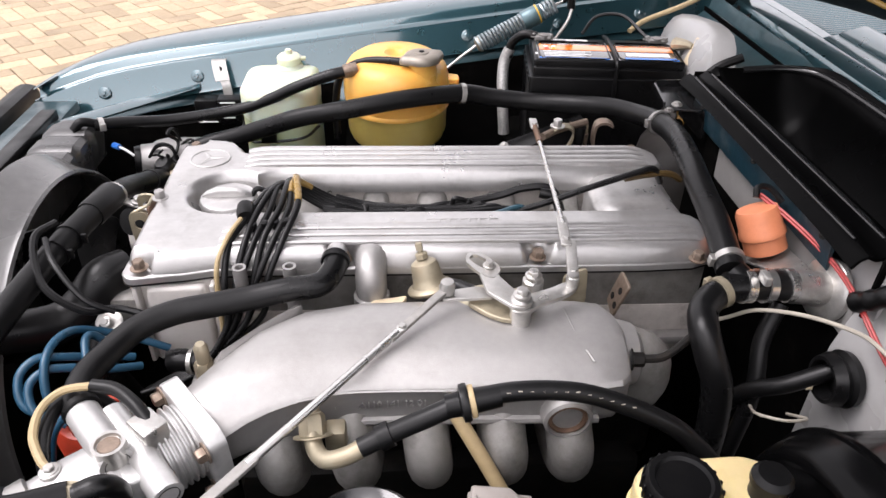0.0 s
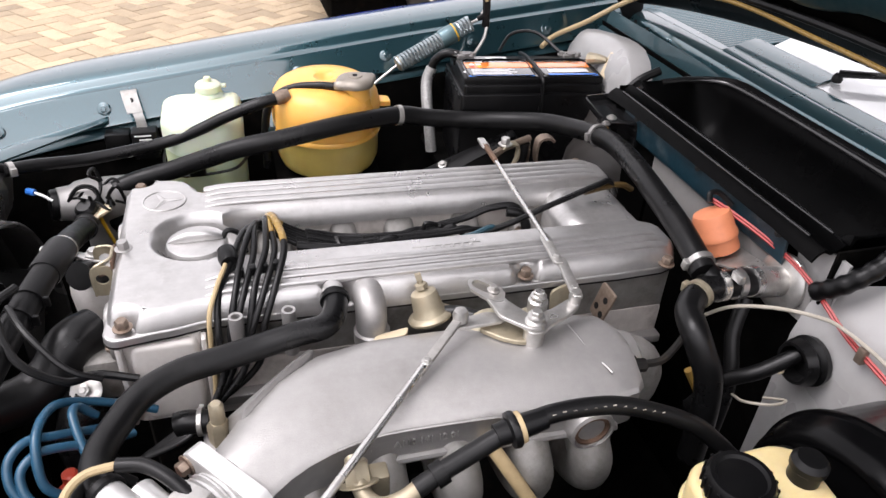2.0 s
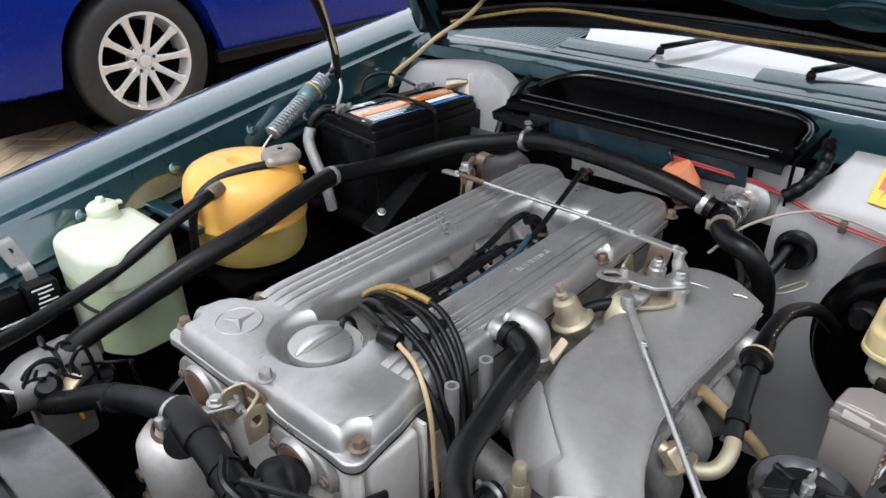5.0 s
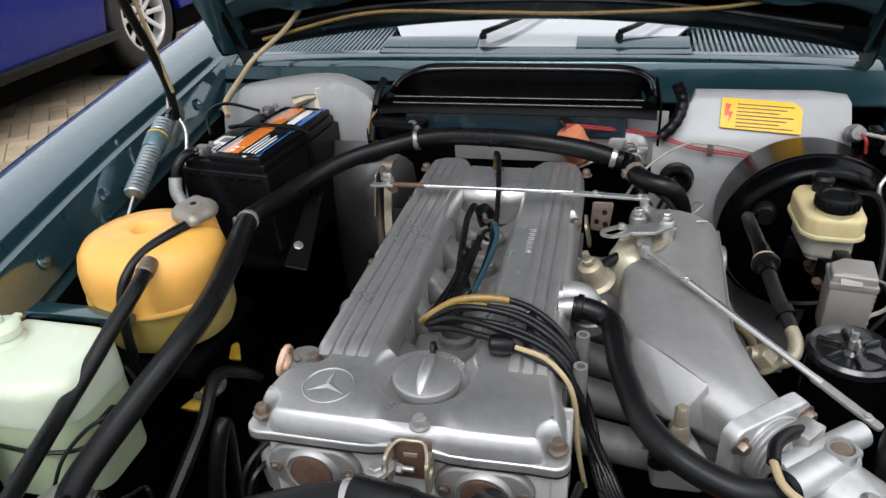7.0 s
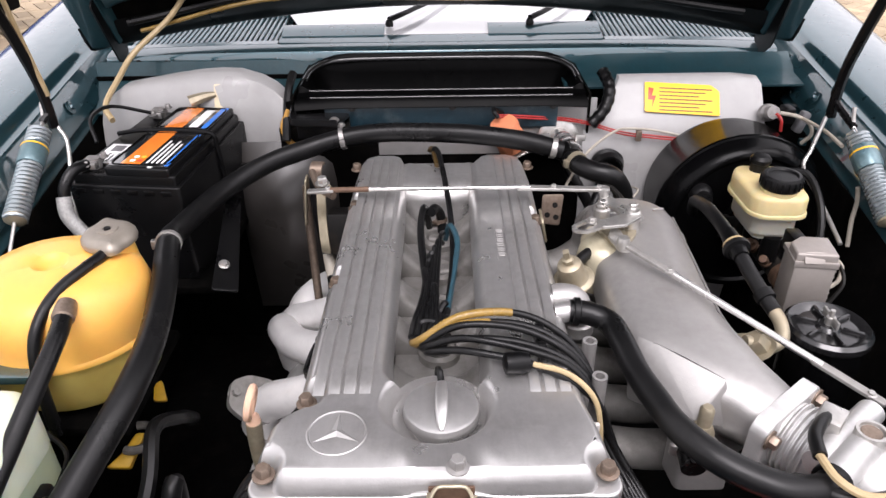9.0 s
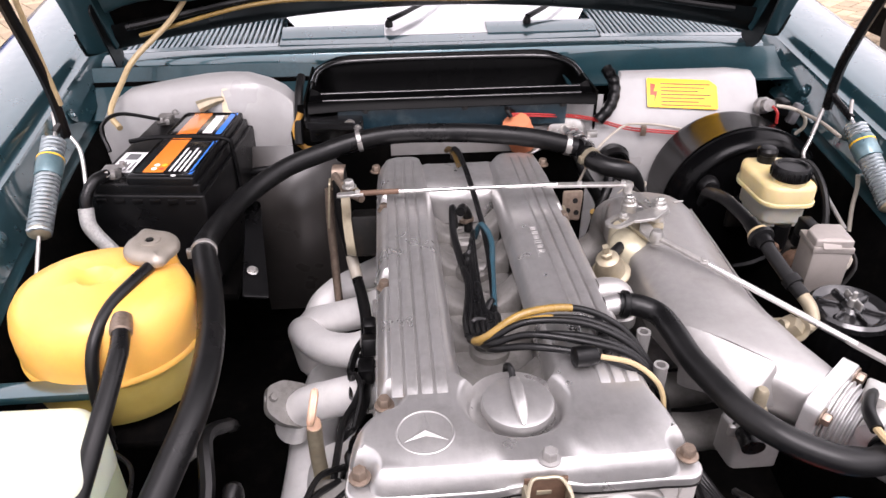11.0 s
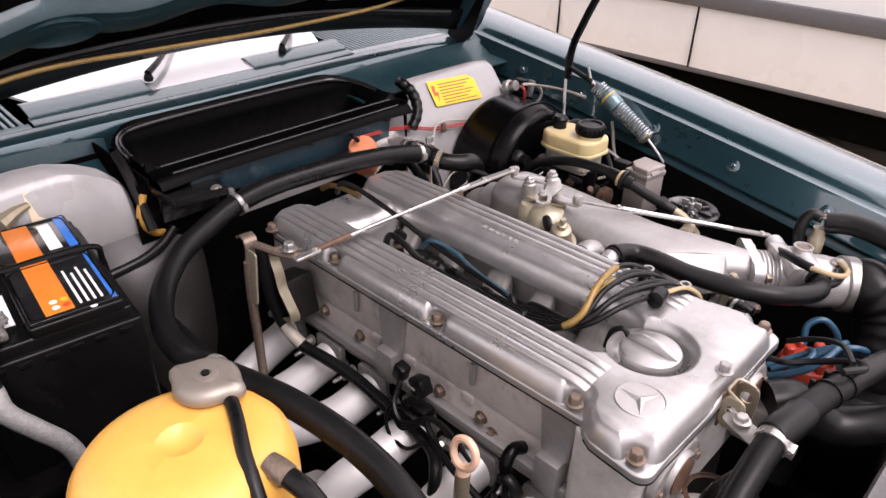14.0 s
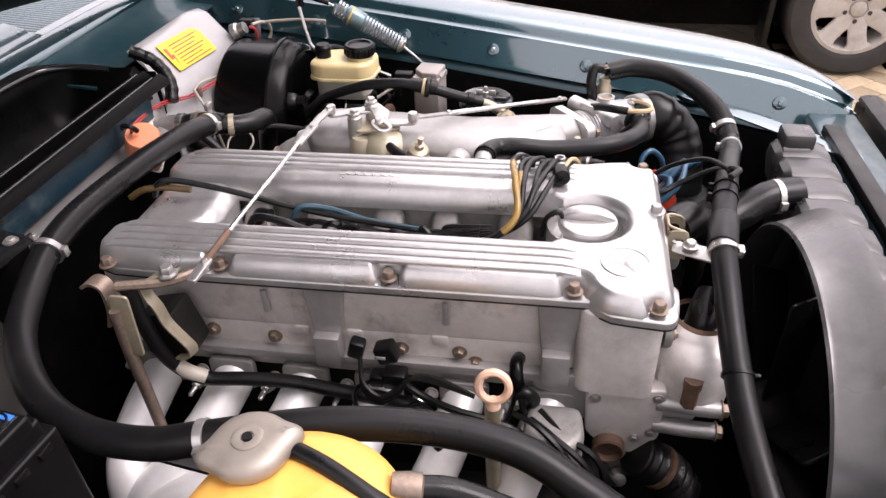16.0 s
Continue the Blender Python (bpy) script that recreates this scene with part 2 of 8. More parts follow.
cast_case = mat("timing_case_aluminium", (0.57, 0.545, 0.52), 0.44, 0.25, 0.12, 70, bump=0.2, bump_scale=450, stain=(0.30, 0.255, 0.22), stain_scale=16, stain_amount=0.5)
# Dirty metal; also carries painted shade on runners, valley and head wall.
cast_dark = mat("dirty_shaded_cast_aluminium", (0.30, 0.29, 0.275), 0.6, 0.6, 0.2, 60, bump=0.3, bump_scale=350, stain=(0.10, 0.085, 0.07), stain_scale=20, stain_amount=0.6)
manifold_silver = mat("silvered_exhaust_steel", (0.74, 0.73, 0.72), 0.44, 0.35, 0.10, 50, bump=0.15, bump_scale=250, stain=(0.5, 0.48, 0.46), stain_scale=25, stain_amount=0.4)
steel = mat("bright_steel", (0.48, 0.47, 0.45), 0.36, 0.78, 0.14, 90, stain=(0.28, 0.23, 0.18), stain_scale=40, stain_amount=0.45)
chrome = mat("polished_steel", (0.58, 0.575, 0.56), 0.26, 0.9, 0.08, 90, rough_vary=0.06, stain=(0.34, 0.28, 0.22), stain_scale=40, stain_amount=0.4)
zinc = mat("yellowed_zinc", (0.37, 0.325, 0.235), 0.44, 0.6, 0.2, 90, stain=(0.25, 0.175, 0.10), stain_scale=45, stain_amount=0.5, bump=0.15)
cast_clean = mat("clean_machined_aluminium", (0.58, 0.575, 0.565), 0.36, 0.55, 0.10, 90, bump=0.12, bump_scale=500, stain=(0.36, 0.34, 0.32), stain_scale=25, stain_amount=0.4)
rusty = mat("rust_brown_steel", (0.135, 0.080, 0.052), 0.65, 0.35, 0.3, 120, bump=0.4, bump_scale=400, stain=(0.07, 0.043, 0.032), stain_scale=50)
bolt_brown = mat("browned_bolt_steel", (0.24, 0.185, 0.145), 0.48, 0.7, 0.25, 200, stain=(0.13, 0.085, 0.06), stain_scale=60)
dark_steel = mat("dark_oily_steel", (0.008, 0.0075, 0.007), 0.55, 0.1, ior=1.3, vary=0.3, grain=60, bump=0.3, bump_scale=200, stain=(0.04, 0.030, 0.021), stain_scale=25, stain_amount=0.5)
# Black for grimy undersides and for shade painted into the bay.
grime_and_shade = mat("black_grime_and_bay_shade", (0.0022, 0.0021, 0.002), 0.85, 0.0, 0.4, 40, spec=0.5, ior=1.1, bump=0.5, bump_scale=150, stain=(0.009, 0.0075, 0.006), stain_scale=20)
rubber = mat("black_rubber", (0.005, 0.005, 0.0053), 0.34, spec=0.26, metal=0.0, vary=0.2, grain=120, bump=0.1, bump_scale=700, stain=(0.016, 0.0155, 0.015), stain_scale=16, stain_amount=0.5)
rubber_matt = mat("greyed_rubber", (0.0060, 0.0060, 0.0063), 0.34, spec=0.4, ior=1.33, metal=0.0, vary=0.2, grain=120, bump=0.12, bump_scale=700, stain=(0.017, 0.0163, 0.0156), stain_scale=18, stain_amount=0.5)
gloss_black = mat("gloss_black_enamel", (0.0016, 0.0016, 0.0018), 0.24, 0.0, 0.2, 60, spec=0.5, ior=1.22, stain=(0.005, 0.005, 0.005), stain_scale=25, stain_amount=0.4, rough_vary=0.06)
satin_black = mat("satin_black_plastic", (0.003, 0.003, 0.0033), 0.34, spec=0.5, ior=1.3, metal=0.0, vary=0.2, grain=90, bump=0.08, bump_scale=500, stain=(0.010, 0.0098, 0.0095), stain_scale=14, stain_amount=0.4)
shroud_grey = mat("grey_black_plastic", (0.040, 0.0395, 0.039), 0.33, 0.0, 0.2, 90, spec=0.6, bump=0.08, bump_scale=400, stain=(0.03, 0.029, 0.028), stain_scale=9, stain_amount=0.5)
# The ring's sheen is partly put into this lighter base colour.
ring_grey = mat("sheen_grey_fan_plastic", (0.066, 0.0645, 0.063), 0.30, 0.0, 0.25, 40, spec=0.9, bump=0.08, bump_scale=300, stain=(0.09, 0.087, 0.083), stain_scale=7, stain_amount=0.5)
amber_dark = mat("dark_amber_sleeve", (0.068, 0.042, 0.013), 0.36, 0.0, 0.2, 90, stain=(0.04, 0.026, 0.010), stain_scale=40)
primer = mat("pale_grey_paint", (0.31, 0.306, 0.302), 0.36, 0.0, 0.06, 30, coat=0.2, stain=(0.27, 0.25, 0.235), stain_scale=9, stain_amount=0.55, bump=0.06, bump_scale=120)
# Dusty paint, darkened in colour for the shade beside the battery.
dusty_shaded_wall = mat("dusty_shaded_bulkhead_paint", (0.034, 0.031, 0.029), 0.32, 0.0, 0.2, 40, stain=(0.015, 0.0135, 0.012), stain_scale=10, stain_amount=0.8, bump=0.1, bump_scale=120)
# Darker copy of the pale grey paint, for shade under the bonnet.
wall_grey = mat("grey_shaded_bulkhead_paint", (0.23, 0.223, 0.217), 0.4, 0.0, 0.10, 40, stain=(0.20, 0.185, 0.17), stain_scale=9, stain_amount=0.6, bump=0.1, bump_scale=120)
cap_metal = mat("dull_plated_cap", (0.30, 0.27, 0.23), 0.42, 0.55, 0.14, 60, bump=0.2, bump_scale=350, stain=(0.27, 0.225, 0.175), stain_scale=26, stain_amount=0.5)
tank_yellow = mat("amber_tank_plastic", (0.76, 0.41, 0.088), 0.34, 0.0, 0.06, 40, sss=0.4, stain=(0.66, 0.31, 0.055), stain_scale=7, stain_amount=0.35, bump=0.04)
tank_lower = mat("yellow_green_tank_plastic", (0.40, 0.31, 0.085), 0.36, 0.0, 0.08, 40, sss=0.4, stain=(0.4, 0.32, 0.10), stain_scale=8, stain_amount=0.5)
bottle_white = mat("milky_bottle_plastic", (0.56, 0.61, 0.48), 0.36, 0.0, 0.05, 30, sss=0.4, stain=(0.48, 0.53, 0.33), stain_scale=8, stain_amount=0.5)
bottle_fluid = mat("green_tinted_bottle_plastic", (0.37, 0.43, 0.28), 0.36, 0.0, 0.07, 30, sss=0.4, stain=(0.40, 0.41, 0.21), stain_scale=7, stain_amount=0.5)
cream = mat("cream_reservoir_plastic", (0.56, 0.46, 0.245), 0.36, 0.0, 0.07, 50, sss=0.35, stain=(0.44, 0.33, 0.15), stain_scale=22, stain_amount=0.4)
milky = mat("milky_reservoir_plastic", (0.34, 0.33, 0.285), 0.36, 0.0, 0.07, 50, sss=0.35, stain=(0.36, 0.33, 0.26), stain_scale=20, stain_amount=0.4)
terracotta = mat("terracotta_plastic", (0.60, 0.21, 0.10), 0.5, 0.0, 0.10, 60, stain=(0.42, 0.15, 0.08), stain_scale=20, stain_amount=0.5)
red_plastic = mat("red_distributor_plastic", (0.42, 0.045, 0.02), 0.4, 0.0, 0.15, 60, stain=(0.12, 0.03, 0.02), stain_scale=25, stain_amount=0.5)
blue_rubber = mat("blue_lead_rubber", (0.016, 0.07, 0.125), 0.36, 0.0, 0.15, 90, stain=(0.03, 0.075, 0.11), stain_scale=30)
red_wire = mat("red_wire_sheath", (0.34, 0.028, 0.026), 0.4, 0.0, 0.12, 90)
amber_sleeve = mat("amber_lead_sleeve", (0.25, 0.155, 0.038), 0.32, 0.0, 0.2, 90, stain=(0.11, 0.068, 0.022), stain_scale=40)
teal_lead = mat("dusty_teal_lead", (0.018, 0.055, 0.075), 0.42, 0.0, 0.15, 90, stain=(0.03, 0.05, 0.06), stain_scale=30)
tan_hose = mat("tan_hose", (0.42, 0.32, 0.175), 0.5, 0.0, 0.12, 90, stain=(0.27, 0.20, 0.11), stain_scale=30)
beige_plastic = mat("beige_plastic", (0.62, 0.52, 0.36), 0.5, 0.0, 0.1, 60)
pale_pink = mat("pale_pink_plastic", (0.74, 0.48, 0.34), 0.45, 0.0, 0.08, 60, sss=0.1)
pale_cable = mat("pale_cable_sheath", (0.34, 0.31, 0.26), 0.5, 0.0, 0.15, 60, stain=(0.2, 0.17, 0.13), stain_scale=30)
braid = mat("grey_braided_cable", (0.38, 0.38, 0.37), 0.5, 0.4, 0.3, 260, bump=0.5, bump_scale=600)
spring_teal = mat("blue_grey_spring_enamel", (0.10, 0.17, 0.19), 0.36, 0.4, 0.2, 90, coat=0.3, stain=(0.22, 0.24, 0.22), stain_scale=40)
spring_steel = mat("pale_spring_steel", (0.40, 0.45, 0.47), 0.3, 0.7, 0.15, 90, stain=(0.20, 0.24, 0.25), stain_scale=40)
hubcap_grey = mat("dusty_hubcap_plastic", (0.40, 0.375, 0.345), 0.5, 0.1, 0.12, 30, stain=(0.22, 0.19, 0.16), stain_scale=8, stain_amount=0.6)
trough_black = mat("deep_black_enamel", (0.0012, 0.0012, 0.0013), 0.30, 0.0, 0.2, 60, ior=1.12, stain=(0.004, 0.0038, 0.0036), stain_scale=12, stain_amount=0.4, rough_vary=0.06)
# Lighter and glossier black than the trough enamel.
ridge_black = mat("bright_black_enamel", (0.010, 0.010, 0.0105), 0.18, 0.0, 0.2, 60, spec=0.7, ior=1.55, rough_vary=0.05)
cream_zinc = mat("pale_passivated_casting", (0.50, 0.455, 0.33), 0.45, 0.35, 0.12, 60, stain=(0.33, 0.27, 0.16), stain_scale=20, stain_amount=0.5, bump=0.15)
box_metal = mat("dull_warm_sheet_metal", (0.30, 0.272, 0.25), 0.4, 0.35, 0.1, 50, stain=(0.18, 0.16, 0.145), stain_scale=18, stain_amount=0.45, bump=0.12)
yellow_paint = mat("yellow_enamel", (0.72, 0.42, 0.02), 0.5, 0.0, 0.12, 60, stain=(0.25, 0.15, 0.03), stain_scale=20, stain_amount=0.6)
sticker_yellow = mat("yellow_sticker_film", (0.86, 0.47, 0.012), 0.4, 0.0, 0.04, 40, stain=(0.72, 0.36, 0.01), stain_scale=12, stain_amount=0.4)
ink_dark = mat("dark_print", (0.09, 0.05, 0.02), 0.5, vary=0.05)
ink_red = mat("red_print", (0.62, 0.06, 0.02), 0.45, vary=0.05)
label_black = mat("black_label_film", (0.012, 0.012, 0.013), 0.16, vary=0.1, coat=1.0, ior=2.1)
label_orange = mat("orange_label_film", (0.80, 0.22, 0.03), 0.16, vary=0.06, coat=1.0, ior=1.9)
label_blue = mat("blue_label_film", (0.03, 0.16, 0.55), 0.25, vary=0.06)
label_white = mat("white_label_film", (0.78, 0.78, 0.78), 0.3, vary=0.05)
lead_grey = mat("lead_terminal", (0.30, 0.29, 0.28), 0.5, 0.8, 0.2, 120, bump=0.3)
brown_foam = mat("amber_sealant", (0.42, 0.22, 0.04), 0.55, 0.0, 0.3, 60, bump=0.5, bump_scale=90)
tyre = mat("tyre_rubber", (0.016, 0.0155, 0.0155), 0.6, 0.0, 0.2, 60, bump=0.2, bump_scale=200, stain=(0.04, 0.036, 0.031), stain_scale=6, stain_amount=0.5)
alloy = mat("silver_alloy", (0.72, 0.71, 0.69), 0.34, 0.5, 0.05, 40)
hub_dark = mat("dark_brake_metal", (0.05, 0.048, 0.046), 0.6, 0.5, 0.2, 40)
blue_paint = mat("deep_blue_paint", (0.002, 0.012, 0.17), 0.26, 0.0, 0.06, 600, coat=0.25, spec=0.3, rough_vary=0.04)
white_paint = mat("white_car_paint", (0.88, 0.88, 0.87), 0.25, 0.0, 0.03, 10, coat=0.8, stain=(0.76, 0.75, 0.73), stain_scale=3, stain_amount=0.3)
trim_grey = mat("grey_door_trim", (0.12, 0.12, 0.125), 0.5, 0.0, 0.1, 30)
# Pale base colour stands in for the sky reflected in the windscreen.
glass_sky_pale = mat("windscreen_glass_sky_tinted", (0.55, 0.56, 0.57), 0.05, 0.0, 0.02, 5, spec=0.8, coat=1.0, rough_vary=0.0)
teal.node_tree.nodes["Principled BSDF"].inputs["Coat IOR"].default_value = 2.05
glass_sky_pale.node_tree.nodes["Principled BSDF"].inputs["Coat IOR"].default_value = 2.8


# ---- ground ----
ground_mat = mat("sanded_joint_ground", (0.13, 0.11, 0.085), 0.9, 0.0, 0.3, 30, bump=0.5, bump_scale=120, stain=(0.14, 0.12, 0.09), stain_scale=2, stain_amount=0.6)
bm = bmesh.new()
bmesh.ops.create_grid(bm, x_segments=8, y_segments=8, size=400)
bmesh.ops.translate(bm, vec=(0, 0, -0.012), verts=bm.verts)
ground = tagged(part("ground", bm, ground_mat, None, smooth=False), "sandy ground under the brick paving, reaching far off", "ground", kind="structure")


# ---- car body ----
def rail_y(x):
    return 0.617 + 0.125 * min(x, 0.5) + 0.06 * max(x - 0.5, 0)


def rail_z(x):
    return 0.818 + 0.1 * x - 0.12 * max(-0.2 - x, 0) ** 1.2


def sheet(rows, thick=0.003):
    """A bent metal sheet through rows of points, with thickness."""
    bm = skin(rows, caps=False, closed=False)
    bmesh.ops.recalc_face_normals(bm, faces=bm.faces)
    bmesh.ops.solidify(bm, geom=bm.faces[:], thickness=thick)
    return bm


def lerp_table(x, table):
    for (a, p), (b, q) in zip(table, table[1:]):
        if x <= b:
            t = max(0.0, (x - a) / (b - a))
            return p + (q - p) * t
    return table[-1][1]


car_body = thing("car_body", (0.3, 0, 0.3), "teal metallic saloon car body with its bonnet raised", "car")
XS = [-0.425, -0.41, -0.385, -0.35, -0.3, -0.24, -0.16, -0.05, 0.1, 0.25, 0.4, 0.55, 0.7, 0.85, 1.0, 1.15, 1.3, 1.6]
TOP = [(-0.014, -0.036), (-0.010, -0.030), (0.010, 0.020), (0.013, 0.026), (0.024, 0.028), (0.028, 0.032), (0.031, 0.042), (0.037, 0.047),
       (0.06, 0.052), (0.10, 0.055), (0.14, 0.052), (0.18, 0.042), (0.21, 0.026), (0.232, 0.0), (0.245, -0.04), (0.252, -0.12), (0.255, -0.22), (0.25, -0.38), (0.24, -0.55)]
for s, side in ((1, "right"), (-1, "left")):
    rows = []
    for x in XS:
        k = lerp_table(x, [(-0.43, 0.12), (-0.41, 0.4), (-0.385, 0.6), (-0.35, 0.76), (-0.3, 0.88), (-0.2, 0.97), (0.0, 1.0), (2, 1.0)])
        drop = lerp_table(x, [(-0.43, 0.02), (-0.38, 0.008), (-0.3, 0.0), (2, 0.0)])
        rows.append([(x, s * (rail_y(x) + (dy * k if dy > 0.04 else dy)), rail_z(x) + dz - (drop if dz > 0 else 0)) for dy, dz in TOP])
    fender = part("fender", sheet(rows), teal, car_body)
    # the wing's front end below its tip
    y0 = rail_y(-0.425)
    part("fender_front", sheet([[(-0.425, s * y0, 0.77), (-0.42, s * (y0 + 0.05), 0.765), (-0.40, s * (y0 + 0.12), 0.75)], [(-0.44, s * (y0 - 0.01), 0.70), (-0.44, s * (y0 + 0.06), 0.70), (-0.42, s * (y0 + 0.14), 0.69)],
                                [(-0.44, s * (y0 - 0.01), 0.40), (-0.44, s * (y0 + 0.06), 0.40), (-0.42, s * (y0 + 0.14), 0.40)]]), teal, car_body)
    # bolts along the wing's flange
    for x in (-0.29, -0.105, 0.08, 0.27, 0.46, 0.66, 0.84):
        y, z = rail_y(x), rail_z(x)
        a = Vector((x, s * (y - 0.003), z - 0.004))
        n = Vector((0, -s * 0.92, 0.4))
        part("flange_bolt", join(lathe([(0.0125, 0), (0.0125, 0.001), (0.010, 0.002), (0.009, 0.0022)], along(a, a + n), 20), hex_bolt(a + n * 0.0015, 0.0052, 0.005, n)), teal, car_body, "painted hexagon bolt")
    # inner wing below the flange
    rows = []
    for x in (-0.42, -0.3, -0.15, 0.0, 0.2, 0.4, 0.6, 0.8, 0.95):
        y, z = rail_y(x), rail_z(x)
        rows.append([(x, s * (y + 0.004), z - 0.034), (x, s * (y - 0.002), z - 0.046), (x, s * (y - 0.012), z - 0.051), (x, s * (y - 0.016), z - 0.058)])
    part("inner_fender", sheet(rows), teal_dull, car_body)
    # Black on the lower inner wing paints in the bay's deep shade.
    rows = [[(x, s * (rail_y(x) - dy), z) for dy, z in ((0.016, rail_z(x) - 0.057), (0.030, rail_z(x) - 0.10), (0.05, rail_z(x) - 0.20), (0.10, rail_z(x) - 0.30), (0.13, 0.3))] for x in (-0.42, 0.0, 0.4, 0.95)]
    part("undersealed_panel", sheet(rows), grime_and_shade, car_body, "lower inner wing with its deep shade put in as black")
# bay floor, a black slab added for the darkness below, and front crossmember
part("splash_shield", rbox((0.42, 0, 0.34), (1.74, 1.26, 0.03), 0.01), grime_and_shade, car_body)
part("front_crossmember", join(rbox((-0.40, 0, 0.60), (0.05, 1.06, 0.30), 0.012), rbox((-0.375, 0, 0.765), (0.085, 1.10, 0.022), 0.006)), teal_dull, car_body)
part("grille_opening_panel", rbox((-0.47, 0, 0.62), (0.05, 1.3, 0.32), 0.02), satin_black, car_body)
# braces between the wings and the front panel
for s in (1, -1):
    part("corner_brace", sheet([[(-0.37, s * 0.33, 0.785), (-0.37, s * 0.36, 0.788), (-0.37, s * 0.39, 0.785)], [(-0.23, s * 0.47, 0.782), (-0.23, s * 0.50, 0.788), (-0.23, s * 0.53, 0.782)], [(-0.10, s * 0.585, 0.785), (-0.10, s * 0.595, 0.79), (-0.10, s * 0.605, 0.785)]], 0.004), teal, car_body)
# tray that carries the washer bottle and the expansion tank
part("tank_tray", rbox((0.203, 0.545, 0.800), (0.028, 0.17, 0.012), 0.003), teal, car_body)
part("tank_tray", rbox((0.30, 0.50, 0.705), (0.20, 0.22, 0.014), 0.004), grime_and_shade, car_body)
part("battery_tray", rbox((0.70, 0.50, 0.69), (0.34, 0.24, 0.016), 0.004), grime_and_shade, car_body)

# ---- scuttle and windscreen ----
lip = []
for k in range(29):
    y = -0.70 + 1.40 * k / 28
    back = 0.05 * (y / 0.70) ** 2
    sag = -0.016 * (abs(y) / 0.70) ** 3
    lip.append([(1.005 + 0.7 * back - 0.004, y, 0.905 + sag), (1.0 + 0.7 * back, y, 0.912 + sag), (0.999 + 0.7 * back, y, 0.944 + sag), (1.003 + 0.7 * back, y, 0.951 + sag), (1.015 + 0.7 * back, y, 0.955 + sag), (1.04 + 0.6 * back, y, 0.958 + sag)])
part("scuttle_lip", sheet(lip), teal, car_body)
rows = []
for k in range(17):
    y = -0.338 + 0.676 * k / 16
    rows.append([(1.04 + 0.0075 * (y / 0.338) ** 2, y, 0.9585), (1.058, y, 0.9615), (1.076, y, 0.964)])
part("scuttle_panel", sheet(rows), teal, car_body)
# Two raised teal plates at the foot of the windscreen.
for ya, yb in ((-0.336, -0.10), (0.12, 0.336)):
    part("wiper_cowl", sheet([[(1.070, y, 0.9655), (1.088, y, 0.972), (1.112, y, 0.978), (1.124, y, 0.976)] for y in (ya, ya + 0.02, (ya + yb) / 2, yb - 0.03, yb)]), teal, car_body)
for s in (1, -1):
    rows = []
    for k in range(9):
        y = s * (0.342 + 0.33 * k / 8)
        b = 0.05 * (y / 0.70) ** 2
        sg = -0.016 * (abs(y) / 0.70) ** 3
        rows.append([(1.04 + 0.6 * b, y, 0.9585 + sg), (1.06 + 0.6 * b, y, 0.960 + sg), (1.062 + 0.6 * b, y, 0.950 + sg), (1.24, y, 0.958 + sg), (1.242, y, 0.972 + sg), (1.27, y, 0.976 + sg)])
    part("vent_pan", sheet(rows), teal, car_body)
    for x in (0.38, 0.44, 0.57, 0.63):
        a = Vector((0.999 + 0.035 * (x / 0.7) ** 2, s * x, 0.926))
        part("lip_bolt", hex_bolt(a, 0.0045, 0.004, (-1, 0, 0)), dark_steel, car_body)
# louvres
bm = join(slab(fillet([(-0.088, -0.0035), (0.088, -0.0035), (0.088, 0.0035), (-0.088, 0.0035)], 0.003, 2), 0, 0.0085, 0.0025))
slat_mesh = None
for s in (1, -1):
    for k in range(28):
        y = s * (0.352 + 0.0115 * k)
        sg = -0.016 * (abs(y) / 0.70) ** 3
        b = 0.03 * (y / 0.70) ** 2
        if slat_mesh is None:
            slat = part("slat", bm, teal, car_body)
            slat_mesh = slat.data
        else:
            slat = new("slat", slat_mesh)
            slat.parent = car_body
        slat.matrix_parent_inverse = Matrix.Translation(-car_body.location)
        slat.matrix_basis = pose(1.152 + b / 2, y, 0.9575 + sg, 0, -4.5, 0) @ Matrix.Rotation(radians(s * 14), 4, "X")
# The pale sheet starts low, standing in for sky mirrored in the scuttle.
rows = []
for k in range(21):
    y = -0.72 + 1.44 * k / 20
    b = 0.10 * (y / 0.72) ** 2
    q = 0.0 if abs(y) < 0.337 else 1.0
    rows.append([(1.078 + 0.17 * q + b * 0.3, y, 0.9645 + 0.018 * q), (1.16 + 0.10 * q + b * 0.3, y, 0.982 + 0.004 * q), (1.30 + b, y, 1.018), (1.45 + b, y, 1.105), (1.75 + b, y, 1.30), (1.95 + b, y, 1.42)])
part("windscreen", sheet(rows, 0.005), glass_sky_pale, car_body, "windscreen with the mirrored sky put into its pale base colour")
for y, turn in ((0.11, 24), (-0.19, 24)):
    wiper = part("wiper_arm", join(lathe([(0.008, 0), (0.009, 0.005), (0.007, 0.012), (0.004, 0.015), (0, 0.015)], pose(1.105, y, 0.975), 16),
                                   tube([(1.105, y, 0.989), (1.15, y - 0.05, 1.000), (1.24, y - 0.13, 1.02), (1.38, y - 0.24, 1.085)], (0.0065, 0.0035), 8)), satin_black, car_body)

# ---- firewall ----
def wall_strip(name, ys, profile, material, label=""):
    return part(name, sheet([[(x, y, z) for x, z in profile] for y in ys], 0.004), material, car_body, label)


# Black puts the deep shade on this wall strip into colour.
wall_strip("firewall", [0.12, 0.2, 0.30], [(0.80, 0.33), (0.80, 0.7), (0.80, 0.868)], grime_and_shade)
